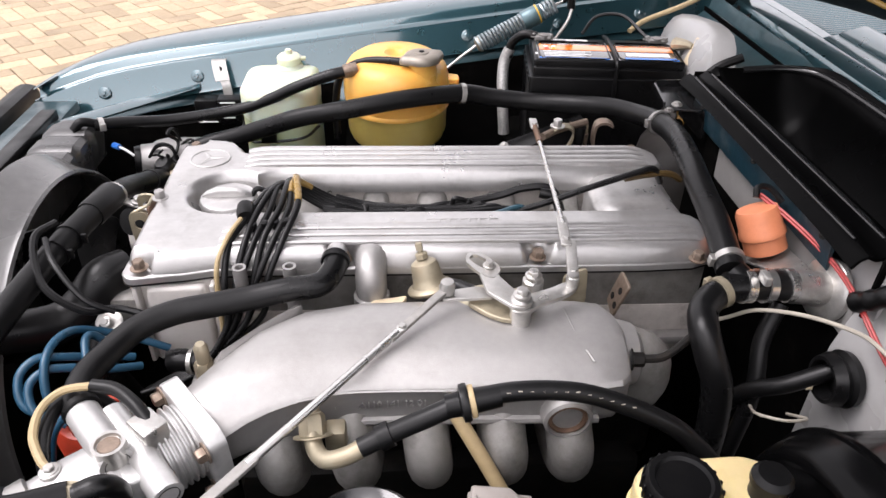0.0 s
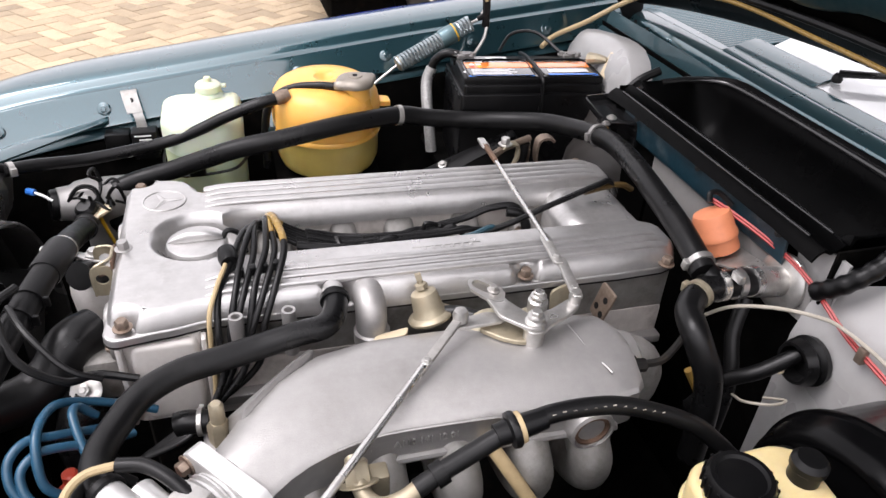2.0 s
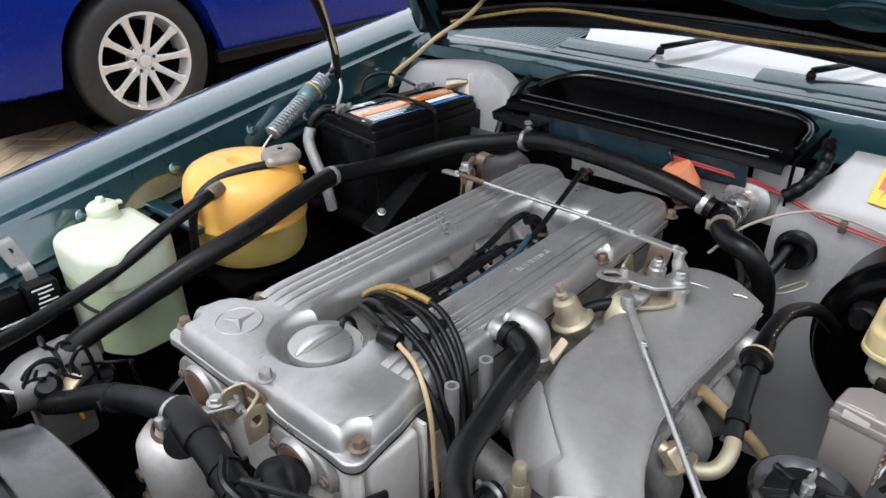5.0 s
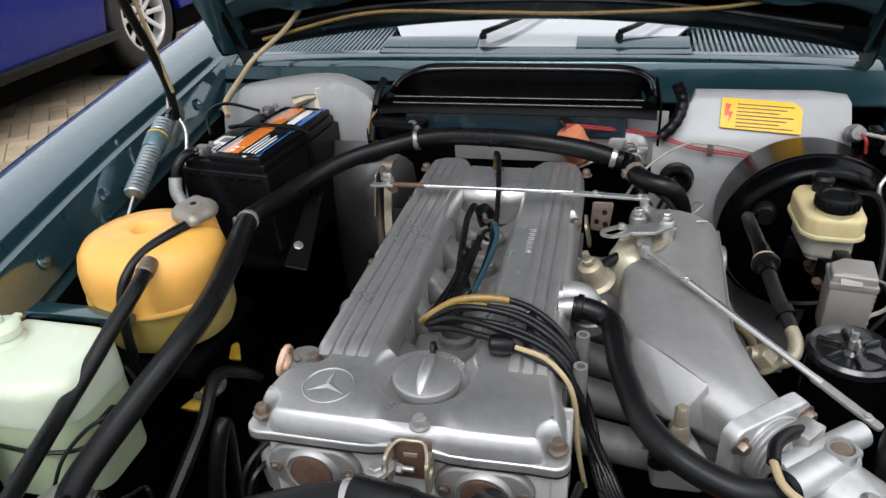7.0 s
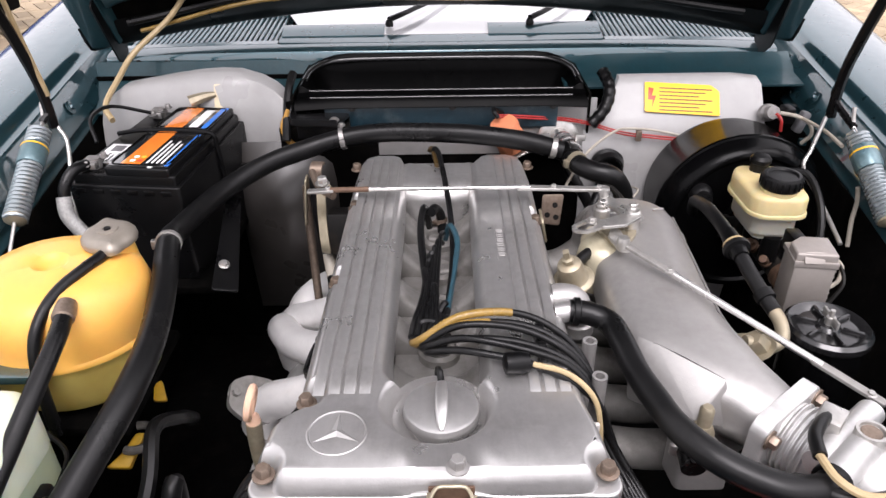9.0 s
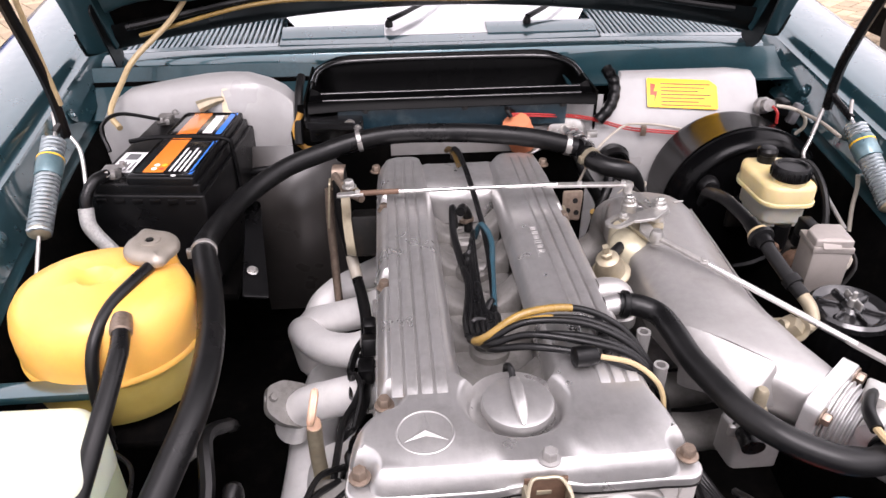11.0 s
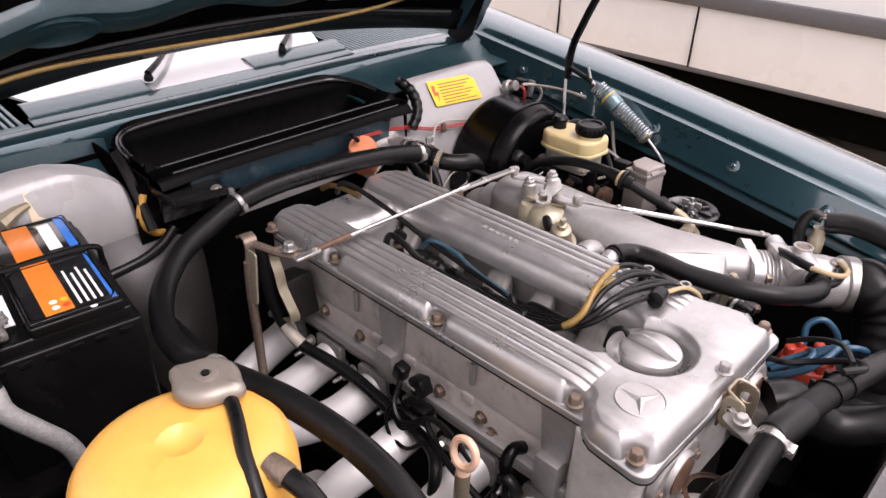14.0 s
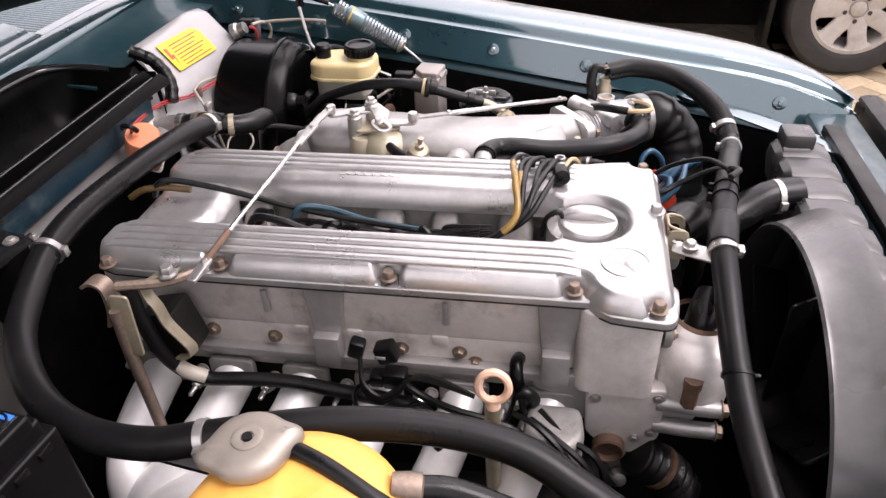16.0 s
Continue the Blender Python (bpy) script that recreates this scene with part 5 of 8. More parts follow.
hose("heater_hose", [(0.678, -0.205, 0.868), (0.686, -0.135, 0.884), (0.694, -0.05, 0.893), (0.708, 0.03, 0.892), (0.718, 0.11, 0.888), (0.716, 0.175, 0.879), (0.702, 0.235, 0.866), (0.675, 0.298, 0.852), (0.622, 0.352, 0.836), (0.555, 0.382, 0.829), (0.48, 0.391, 0.835),
                     (0.424, 0.385, 0.846), (0.316, 0.355, 0.848), (0.218, 0.338, 0.838), (0.137, 0.34, 0.824), (0.077, 0.357, 0.800), (0.02, 0.375, 0.775), (-0.035, 0.385, 0.757), (-0.075, 0.381, 0.745), (-0.115, 0.373, 0.738)], 0.0165, rubber_matt,
     "long black rubber heater hose looping round the engine", clamps=[((0.424, 0.385, 0.846), (0.3, 0.06, -0.04)), ((0.681, -0.19, 0.872), (0.1, 1, 0.2)), ((-0.104, 0.375, 0.7395), (1, 0.2, 0.16))], n=18)
clip = thing("hose_clip", (0.71, 0.15, 0.882), "plain steel strap clip on the heater hose", "hose clip")
part("strap", clamp_band((0.7165, 0.172, 0.8795), (-0.1, 1, -0.17), 0.0178, 0.008), lead_grey, clip)
part("clip_screw", hex_bolt((0.728, 0.174, 0.8985), 0.005, 0.005), lead_grey, clip)
air = hose("throttle_air_hose", [(0.228, -0.147, 0.863), (0.226, -0.17, 0.861), (0.212, -0.192, 0.857), (0.177, -0.199, 0.856), (0.137, -0.205, 0.851), (0.096, -0.215, 0.850), (0.058, -0.226, 0.850), (0.026, -0.247, 0.848), (0.006, -0.275, 0.843), (-0.008, -0.307, 0.840), (-0.007, -0.336, 0.838), (0.006, -0.356, 0.837)], 0.0140, rubber,
     "thick black rubber air hose beside the valve cover", n=18)
part("end_band", lathe([(0.0165, -0.004), (0.0175, -0.003), (0.0175, 0.003), (0.0165, 0.004)], along((0.002, -0.350, 0.8375), (0.02, -0.372, 0.8365)), 20), satin_black, air)
part("end_band", lathe([(0.0158, -0.004), (0.0168, -0.003), (0.0168, 0.003), (0.0158, 0.004)], along((0.2275, -0.155, 0.8625), (0.2265, -0.17, 0.861)), 20), satin_black, air)
brake_hose = hose("brake_vacuum_hose", [(0.60, -0.415, 0.79), (0.575, -0.405, 0.815), (0.552, -0.397, 0.834), (0.511, -0.388, 0.853), (0.460, -0.382, 0.869), (0.403, -0.382, 0.873), (0.358, -0.386, 0.866), (0.320, -0.392, 0.853), (0.285, -0.399, 0.841), (0.262, -0.405, 0.833)], 0.0092, rubber,
     "black brake vacuum hose over the plenum", n=14)
for k in range(14):
    x = 0.375 + 0.0105 * k
    y, z = lerp_table(x, [(0.358, -0.386), (0.403, -0.382), (0.46, -0.382), (0.511, -0.388), (0.552, -0.397)]), lerp_table(x, [(0.358, 0.866), (0.403, 0.873), (0.46, 0.869), (0.511, 0.853), (0.552, 0.834)])
    part("marking", rbox((x, y - 0.0063, z + 0.0063), (0.004, 0.0012, 0.0012), 0.0003), pale_cable, brake_hose, "white printed dash")
vac = thing("vacuum_pipe", (0.25, -0.41, 0.83), "bent plated vacuum pipe with a brass union", "pipe")
part("bend", tube([(0.272, -0.402, 0.836), (0.250, -0.408, 0.827), (0.230, -0.404, 0.818), (0.219, -0.388, 0.815), (0.215, -0.370, 0.822), (0.214, -0.352, 0.826)], 0.0085, 12), zinc, vac)
part("union_nut", join(hex_bolt((0.216, -0.374, 0.815), 0.013, 0.022, (-0.05, 0.5, 0.6)), rbox((0.236, -0.362, 0.80), (0.02, 0.02, 0.03), 0.003)), zinc, vac)
part("crimp_ring", lathe([(0.0122, 0), (0.0122, 0.012)], along((0.29, -0.398, 0.843), (0.27, -0.403, 0.836)), 16), satin_black, vac)
nr = thing("check_valve", (0.36, -0.386, 0.865), "cream ring check valve in the brake hose", "valve")
part("valve_ring", lathe([(0.010, 0.001), (0.0150, 0.0015), (0.0156, 0.004), (0.0150, 0.0065), (0.010, 0.007)], along((0.36, -0.386, 0.866), (0.40, -0.3835, 0.873)), 24), tan_hose, nr)
part("flange_disc", lathe([(0.010, -0.008), (0.0172, -0.006), (0.0180, -0.002), (0.0172, 0.001), (0.010, 0.001)], along((0.36, -0.386, 0.866), (0.40, -0.3835, 0.873)), 24), rubber, nr, "black rubber flange")
part("valve_body", lathe([(0.0105, -0.02), (0.0118, -0.006), (0.0118, 0.006), (0.0105, 0.03)], along((0.36, -0.386, 0.866), (0.40, -0.3835, 0.873)), 18), satin_black, nr)
hose("tan_fuel_hose", [(0.352, -0.338, 0.802), (0.362, -0.347, 0.788), (0.39, -0.373, 0.745), (0.417, -0.401, 0.70), (0.44, -0.42, 0.64)], 0.0078, tan_hose, "stiff tan fuel hose below the plenum")
hose("radiator_bleed_hose", [(0.212, 0.428, 0.874), (0.18, 0.423, 0.868), (0.12, 0.425, 0.846), (0.07, 0.43, 0.822), (0.02, 0.432, 0.804), (-0.05, 0.42, 0.796), (-0.12, 0.40, 0.795), (-0.185, 0.37, 0.806), (-0.225, 0.345, 0.812)], 0.0105, rubber,
     "black bleed hose from expansion tank to radiator", clamps=[((-0.215, 0.351, 0.811), (-0.8, -0.5, 0.1))])
hose("overflow_hose", [(0.335, 0.418, 0.892), (0.315, 0.421, 0.893), (0.285, 0.432, 0.892), (0.25, 0.447, 0.886), (0.22, 0.456, 0.873), (0.198, 0.462, 0.848), (0.188, 0.466, 0.80), (0.185, 0.468, 0.72)], 0.0075, rubber, "thin black overflow hose over the tank")
# hose assembly across the engine front
front = hose("front_coolant_hose", [(-0.125, 0.335, 0.715), (-0.112, 0.29, 0.735), (-0.096, 0.225, 0.770), (-0.088, 0.157, 0.801), (-0.085, 0.085, 0.832), (-0.086, 0.02, 0.852), (-0.097, -0.055, 0.857), (-0.114, -0.141, 0.851), (-0.130, -0.217, 0.840), (-0.145, -0.28, 0.824), (-0.156, -0.345, 0.811), (-0.162, -0.40, 0.795)], 0.0155, rubber_matt,
             "thick black coolant hose across the engine front", clamps=[((-0.150, -0.305, 0.818), (-0.1, -1, -0.2))], n=18)
part("joint_sleeve", lathe([(0.0175, -0.03), (0.0185, -0.026), (0.0185, 0.026), (0.0175, 0.03)], along((-0.0885, 0.0, 0.855), (-0.098, -0.055, 0.857)), 20), rubber, front)
for p, d in (((-0.101, -0.08, 0.856), (-0.2, -1, 0)), ((-0.107, -0.11, 0.854), (-0.2, -1, 0)), ((-0.090, 0.18, 0.790), (0, 1, -0.5))):
    part("cable_tie", clamp_band(p, d, 0.016, 0.004), satin_black, front)
part("support_clamp", join(clamp_band((-0.0855, 0.030, 0.850), (0, 1, -0.25), 0.0165, 0.011), slab(fillet([(-0.012, -0.01), (0.05, -0.008), (0.05, 0.01), (-0.012, 0.012)], 0.006), -0.0015, 0.0015, 0.001, plane_m((-0.075, 0.03, 0.842), (1, -0.4, 0.0), (0.2, 0.3, 1))), hex_bolt((-0.048, 0.020, 0.846), 0.007, 0.008)), steel, front, "steel support clamp")
hose("loom_lead", [(-0.105, -0.09, 0.884), (-0.12, -0.12, 0.88), (-0.10, -0.17, 0.85), (-0.06, -0.18, 0.82), (-0.03, -0.165, 0.81), (0.01, -0.17, 0.80)], 0.0045, rubber, "thin black wiring loop tied to the coolant hose", "cable", n=8)
hose("loom_lead", [(-0.108, -0.12, 0.88), (-0.085, -0.16, 0.872), (-0.05, -0.19, 0.845), (-0.02, -0.19, 0.825)], 0.0035, rubber, "thin black wiring loop tied to the coolant hose", "cable", n=8)
hose("left_coolant_hose", [(-0.156, -0.345, 0.812), (-0.145, -0.40, 0.832), (-0.11, -0.45, 0.852), (-0.06, -0.482, 0.868), (0.0, -0.49, 0.874), (0.045, -0.475, 0.870)], 0.0165, rubber_matt, "black coolant hose arching to the wing", clamps=[((-0.150, -0.37, 0.822), (0.1, -0.6, 0.25))], n=16)
union = thing("idle_valve_union", (0.05, -0.47, 0.85), "brass and plated hose union", "union")
part("union_body", join(lathe([(0.013, 0.82), (0.013, 0.845), (0.010, 0.85), (0.010, 0.862)], pose(0.048, -0.468, 0), 12), hex_bolt((0.045, -0.475, 0.875), 0.009, 0.008, (0.2, -0.5, 1))), zinc, union)
part("union_rubber", tube([(0.06, -0.455, 0.80), (0.072, -0.455, 0.85), (0.068, -0.468, 0.878), (0.05, -0.474, 0.876)], 0.009, 10), rubber, union)
hose("upper_radiator_hose", [(-0.235, -0.205, 0.800), (-0.19, -0.190, 0.797), (-0.145, -0.165, 0.780), (-0.110, -0.140, 0.772), (-0.085, -0.122, 0.785), (-0.066, -0.102, 0.806), (-0.045, -0.080, 0.804)], (0.0245, 0.028), rubber, "wide black radiator hose", clamps=[((-0.20, -0.193, 0.798), (1, 0.3, 0))], n=18)
thermo = thing("thermostat_housing", (-0.04, -0.09, 0.76), "cast aluminium thermostat housing with a black rubber elbow", "thermostat housing")
part("housing", rbox((-0.035, -0.10, 0.765), (0.05, 0.06, 0.06), 0.010), cast_dark, thermo)
part("drain_washer", join(lathe([(0.017, 0), (0.0175, 0.003), (0.014, 0.0045), (0.006, 0.004), (0, 0.004)], along((-0.05, -0.152, 0.776), (-0.058, -0.19, 0.82)), 24), hex_bolt((-0.0515, -0.158, 0.784), 0.0045, 0.004, (-0.15, -0.65, 0.75))), steel, thermo, "dull steel washer and bolt")
part("elbow", tube([(-0.055, -0.14, 0.76), (-0.062, -0.155, 0.745), (-0.068, -0.165, 0.72), (-0.066, -0.165, 0.69), (-0.06, -0.15, 0.64)], 0.024, 18), rubber, thermo, "black rubber elbow")
# heater valve group on the bulkhead
valve = thing("heater_valve", (0.76, -0.21, 0.84), "plated heater valve with black hose joints on the bulkhead", "heater valve")
part("bulkhead_flange", lathe([(0.038, 0), (0.038, 0.006), (0.034, 0.009), (0.020, 0.010), (0.020, 0.05), (0.016, 0.052)], along((0.795, -0.215, 0.845), (0.70, -0.22, 0.862)), 32), steel, valve)
part("tee_joint", join(tube([(0.755, -0.217, 0.853), (0.70, -0.222, 0.860), (0.668, -0.222, 0.858)], 0.0175, 16), tube([(0.69, -0.222, 0.860), (0.679, -0.206, 0.868)], 0.0165, 14, smooth=False)), rubber, valve)
for p in ((0.742, -0.218, 0.855), (0.715, -0.221, 0.858), (0.69, -0.222, 0.859)):
    part("clamp", clamp_band(p, (1, 0.05, -0.1), 0.0182, 0.010), chrome, valve, "bright worm-drive clamp")
part("clamp_tail", rbox((0.70, -0.238, 0.882), (0.008, 0.018, 0.012), 0.002), steel, valve)
hose("heater_return_hose", [(0.672, -0.222, 0.857), (0.65, -0.232, 0.853), (0.632, -0.252, 0.850), (0.624, -0.278, 0.846), (0.628, -0.296, 0.826), (0.638, -0.308, 0.795), (0.645, -0.312, 0.74), (0.65, -0.31, 0.66)], 0.0165, rubber, "black ribbed heater return hose", clamps=[((0.660, -0.227, 0.855), (1, 0.4, 0.1))], n=16, clamp_mat=zinc)
filt = thing("vacuum_damper_pot", (0.755, -0.12, 0.84), "terracotta plastic vacuum pot on a plated bracket", "vacuum pot")
pm = along((0.762, -0.128, 0.842), (0.742, -0.105, 0.900))
part("pot", lathe([(0.022, -0.002), (0.0255, 0.0), (0.0255, 0.018), (0.028, 0.020), (0.028, 0.027), (0.0265, 0.029), (0.0265, 0.050), (0.024, 0.056), (0.008, 0.058), (0, 0.058)], pm, 28), terracotta, filt)
part("bracket", slab(fillet([(-0.02, -0.03), (0.07, -0.012), (0.07, 0.012), (-0.02, 0.03)], 0.008), -0.003, 0.0, 0.001, plane_m((0.766, -0.133, 0.836), (0.1, -1, 0.05), (-0.3, 0.3, 0.9))), steel, filt)
part("lead", tube([(0.745, -0.10, 0.902), (0.748, -0.093, 0.912), (0.762, -0.095, 0.912), (0.775, -0.11, 0.900)], 0.004, 8), rubber, filt)
red = thing("red_wire", (0.78, -0.2, 0.88), "thin red wire clipped along the bulkhead", "cable")
for k in range(2):
    part("wire", tube([(0.752, -0.096, 0.905 - 0.004 * k), (0.766, -0.125, 0.899 - 0.004 * k), (0.782, -0.170, 0.890 - 0.004 * k), (0.789, -0.220, 0.884 - 0.004 * k), (0.789, -0.265, 0.876 - 0.004 * k), (0.786, -0.330, 0.857 - 0.0045 * k), (0.7835, -0.384, 0.850 - 0.0045 * k), (0.7815, -0.452, 0.843 - 0.0045 * k), (0.780, -0.505, 0.840 - 0.0045 * k)], 0.0018, 6), red_wire, red)
part("wire_clip", rbox((0.783, -0.362, 0.850), (0.008, 0.010, 0.020), 0.001), bolt_brown, red)
hose("pale_cable", [(0.668, -0.212, 0.80), (0.68, -0.223, 0.815), (0.70, -0.243, 0.841), (0.73, -0.278, 0.861), (0.76, -0.313, 0.869), (0.775, -0.336, 0.867), (0.788, -0.39, 0.858), (0.790, -0.46, 0.84), (0.788, -0.52, 0.81)], 0.0024, pale_cable, "pale sheathed control cable by the bulkhead", "cable", n=8)
grom = thing("bulkhead_grommet", (0.78, -0.304, 0.80), "black rubber grommet in the bulkhead", "grommet")
part("grommet", lathe([(0.030, 0), (0.032, 0.008), (0.026, 0.012), (0.030, 0.018), (0.026, 0.030), (0.022, 0.030), (0.019, 0.014), (0, 0.012)], pose(0.785, -0.308, 0.795, 0, -90, 0), 28), rubber, grom)
part("tip", lathe([(0.004, 0), (0.004, 0.006), (0, 0.007)], pose(0.752, -0.301, 0.778, 0, -90, 0), 10), beige_plastic, grom)
hose("vent_hose", [(0.790, 0.395, 0.790), (0.785, 0.366, 0.797), (0.783, 0.335, 0.801), (0.780, 0.306, 0.808), (0.778, 0.275, 0.823), (0.782, 0.250, 0.842)], 0.008, rubber, "black vent hose below the bulkhead panel", n=10)
hose("loom_branch", [(0.77, -0.30, 0.80), (0.73, -0.29, 0.77), (0.70, -0.27, 0.74), (0.68, -0.25, 0.68)], 0.010, rubber, "black taped wiring loom", "cable", n=10)
hose("loom_branch", [(0.74, -0.22, 0.83), (0.72, -0.24, 0.79), (0.71, -0.27, 0.74), (0.69, -0.29, 0.66)], 0.010, rubber, "black taped wiring loom", "cable", n=10)
hose("bare_lead_loop", [(0.69, -0.30, 0.75), (0.68, -0.33, 0.77), (0.70, -0.35, 0.78), (0.73, -0.34, 0.77), (0.73, -0.31, 0.745)], 0.0018, pale_cable, "pale lead loop beside the loom", "cable", n=6)
hose("amber_lead", [(0.665, -0.245, 0.745), (0.675, -0.252, 0.725), (0.685, -0.258, 0.70), (0.70, -0.27, 0.64)], 0.006, amber_sleeve, "amber sleeved lead by the bulkhead", "cable", n=8)

# ---- throttle linkage ----
link_rod = thing("throttle_cross_rod", (0.50, 0.0, 0.87), "thin polished steel throttle rod across the valve cover", "throttle rod")
part("rod", tube([(0.513, 0.110, 0.8815), (0.498, -0.130, 0.889)], 0.0032, 10, smooth=False), chrome, link_rod)
part("rusted_end", tube([(0.517, 0.170, 0.8785), (0.513, 0.108, 0.8816)], 0.0044, 10, smooth=False), rusty, link_rod, "rust-browned rod end")
for a, b in (((0.519, 0.198, 0.876), (0.516, 0.165, 0.879)), ((0.499, -0.115, 0.888), (0.493, -0.172, 0.889)), ((0.500, -0.165, 0.886), (0.486, -0.240, 0.890))):
    d = Vector(b) - Vector(a)
    part("rod_end", slab(fillet([(-0.004, -0.006), (d.length + 0.004, -0.006), (d.length + 0.004, 0.006), (-0.004, 0.006)], 0.004), -0.002, 0.002, 0.001, plane_m(a, d, d.cross(Vector((0, 0, 1))).cross(d))), steel, link_rod)
    part("rod_pin", hex_bolt(Vector(a) + d * 0.85, 0.0042, 0.006), steel, link_rod)
part("end_ball", lathe([(0.0065, -0.012), (0.0075, 0), (0.006, 0.006), (0, 0.007)], pose(0.486, -0.236, 0.888), 14), steel, link_rod)
long_rod = thing("throttle_pull_rod", (0.25, -0.34, 0.85), "long flat-ended steel throttle pull rod over the plenum", "throttle rod")
a, b = Vector((0.352, -0.235, 0.879)), Vector((0.128, -0.452, 0.824))
d = b - a
part("rod", tube([a + d * 0.24, a + d * 0.84], 0.0042, 12, smooth=False), chrome, long_rod)
for u0, u1, w in ((-0.02, 0.28, 0.0048), (0.80, 1.06, 0.0055)):
    p, q = a + d * u0, a + d * u1
    part("rod_end", slab(fillet([(0, -w), ((q - p).length, -w), ((q - p).length, w), (0, w)], 0.005), -0.002, 0.002, 0.001, plane_m(p, d, d.cross(Vector((0, 0, 1))).cross(d))), cast_dark, long_rod, "dull flattened rod end")
    part("rod_pin", hex_bolt(p + (q - p) * 0.8, 0.004, 0.005), steel, long_rod)
part("end_ball", lathe([(0.008, -0.008), (0.009, 0), (0.007, 0.006), (0, 0.007)], pose(*(a + Vector((0, 0, 0.003)))), 14), steel, long_rod)
crank = thing("throttle_bellcrank", (0.43, -0.26, 0.86), "plated throttle bellcrank with slotted lever on the plenum", "bellcrank")
OUT = [(0.376, -0.185), (0.379, -0.177), (0.385, -0.174), (0.392, -0.175), (0.402, -0.186), (0.411, -0.200), (0.412, -0.211), (0.406, -0.223), (0.397, -0.223), (0.388, -0.214), (0.381, -0.203), (0.376, -0.193)]
INN = [(0.380, -0.186), (0.382, -0.182), (0.385, -0.180), (0.391, -0.181), (0.399, -0.191), (0.405, -0.201), (0.406, -0.208), (0.403, -0.211), (0.398, -0.211), (0.391, -0.204), (0.385, -0.197), (0.381, -0.191)]
part("slotted_lever", join(ring_plate(OUT, INN, 0.8795, 0.8835), slab(fillet([(0.388, -0.2135), (0.397, -0.2235), (0.406, -0.2235), (0.4085, -0.216), (0.411, -0.224), (0.425, -0.250), (0.438, -0.262), (0.432, -0.276), (0.418, -0.276), (0.393, -0.248)], 0.004), 0.8795, 0.8835, 0.001)), steel, crank)
part("lever", slab(fillet([(0.413, -0.258), (0.434, -0.249), (0.461, -0.240), (0.481, -0.229), (0.494, -0.232), (0.489, -0.244), (0.474, -0.255), (0.445, -0.268), (0.430, -0.280), (0.416, -0.278)], 0.006), 0.8745, 0.8790, 0.001), steel, crank)
part("lever", slab(fillet([(0.348, -0.230), (0.346, -0.245), (0.400, -0.243), (0.410, -0.233), (0.385, -0.223)], 0.005), 0.868, 0.872, 0.001), steel, crank)
part("slot_pin", hex_bolt((0.4005, -0.203, 0.8835), 0.005, 0.007), steel, crank)
for x, y, z0 in ((0.427, -0.264, 0.879), (0.446, -0.226, 0.874)):
    part("pivot", join(lathe([(0.0115, -0.03), (0.0115, 0.006), (0.0085, 0.008), (0.0085, 0.013), (0.006, 0.014)], pose(x, y, z0), 18), hex_bolt((x, y, z0 + 0.011), 0.0065, 0.008)), steel, crank)
part("mount_plate", slab(fillet([(0.373, -0.238), (0.382, -0.230), (0.44, -0.212), (0.455, -0.225), (0.440, -0.258), (0.430, -0.270), (0.412, -0.270), (0.394, -0.260)], 0.008), 0.857, 0.862, 0.0015), zinc, crank)
part("cast_pillar", join(lathe([(0.036, 0.79), (0.036, 0.826), (0.033, 0.842), (0.027, 0.852), (0.018, 0.856), (0, 0.857)], pose(0.398, -0.222, 0), 28), lathe([(0.024, 0.79), (0.024, 0.838), (0.019, 0.850), (0, 0.852)], pose(0.432, -0.222, 0), 24)), cream_zinc, crank, "pale yellowish cast pillar")
dash = thing("throttle_dashpot", (0.318, -0.168, 0.82), "yellow-zinc throttle damper can with a threaded stem", "damper")
dm = along((0.337, -0.172, 0.834), (0.327, -0.160, 0.872))
part("can", lathe([(0.020, -0.006), (0.027, -0.003), (0.0275, 0.000), (0.0265, 0.0015), (0.021, 0.004), (0.0185, 0.009), (0.0175, 0.015), (0.0165, 0.026), (0.0150, 0.031), (0.010, 0.034), (0.006, 0.0345), (0, 0.0345)], dm, 32), zinc, dash)
part("stem", join(lathe([(0.0035, 0.03), (0.0035, 0.052), (0, 0.052)], dm, 10), lathe([(0.0078, 0.036), (0.0078, 0.042), (0.006, 0.043)], dm, 6), lathe([(0.0052, 0.047), (0.0052, 0.055), (0, 0.055)], dm, 4)), zinc, dash)
part("vacuum_stub", tube([(0.335, -0.17, 0.835), (0.365, -0.182, 0.842), (0.385, -0.20, 0.845)], 0.008, 10), rubber, dash)
part("white_clip", slab(fillet([(0.262, -0.195), (0.305, -0.188), (0.31, -0.175), (0.27, -0.182)], 0.004), 0.818, 0.824, 0.001), beige_plastic, dash, "pale plastic tag")

# ---- ignition leads ----
rng = random.Random(4)
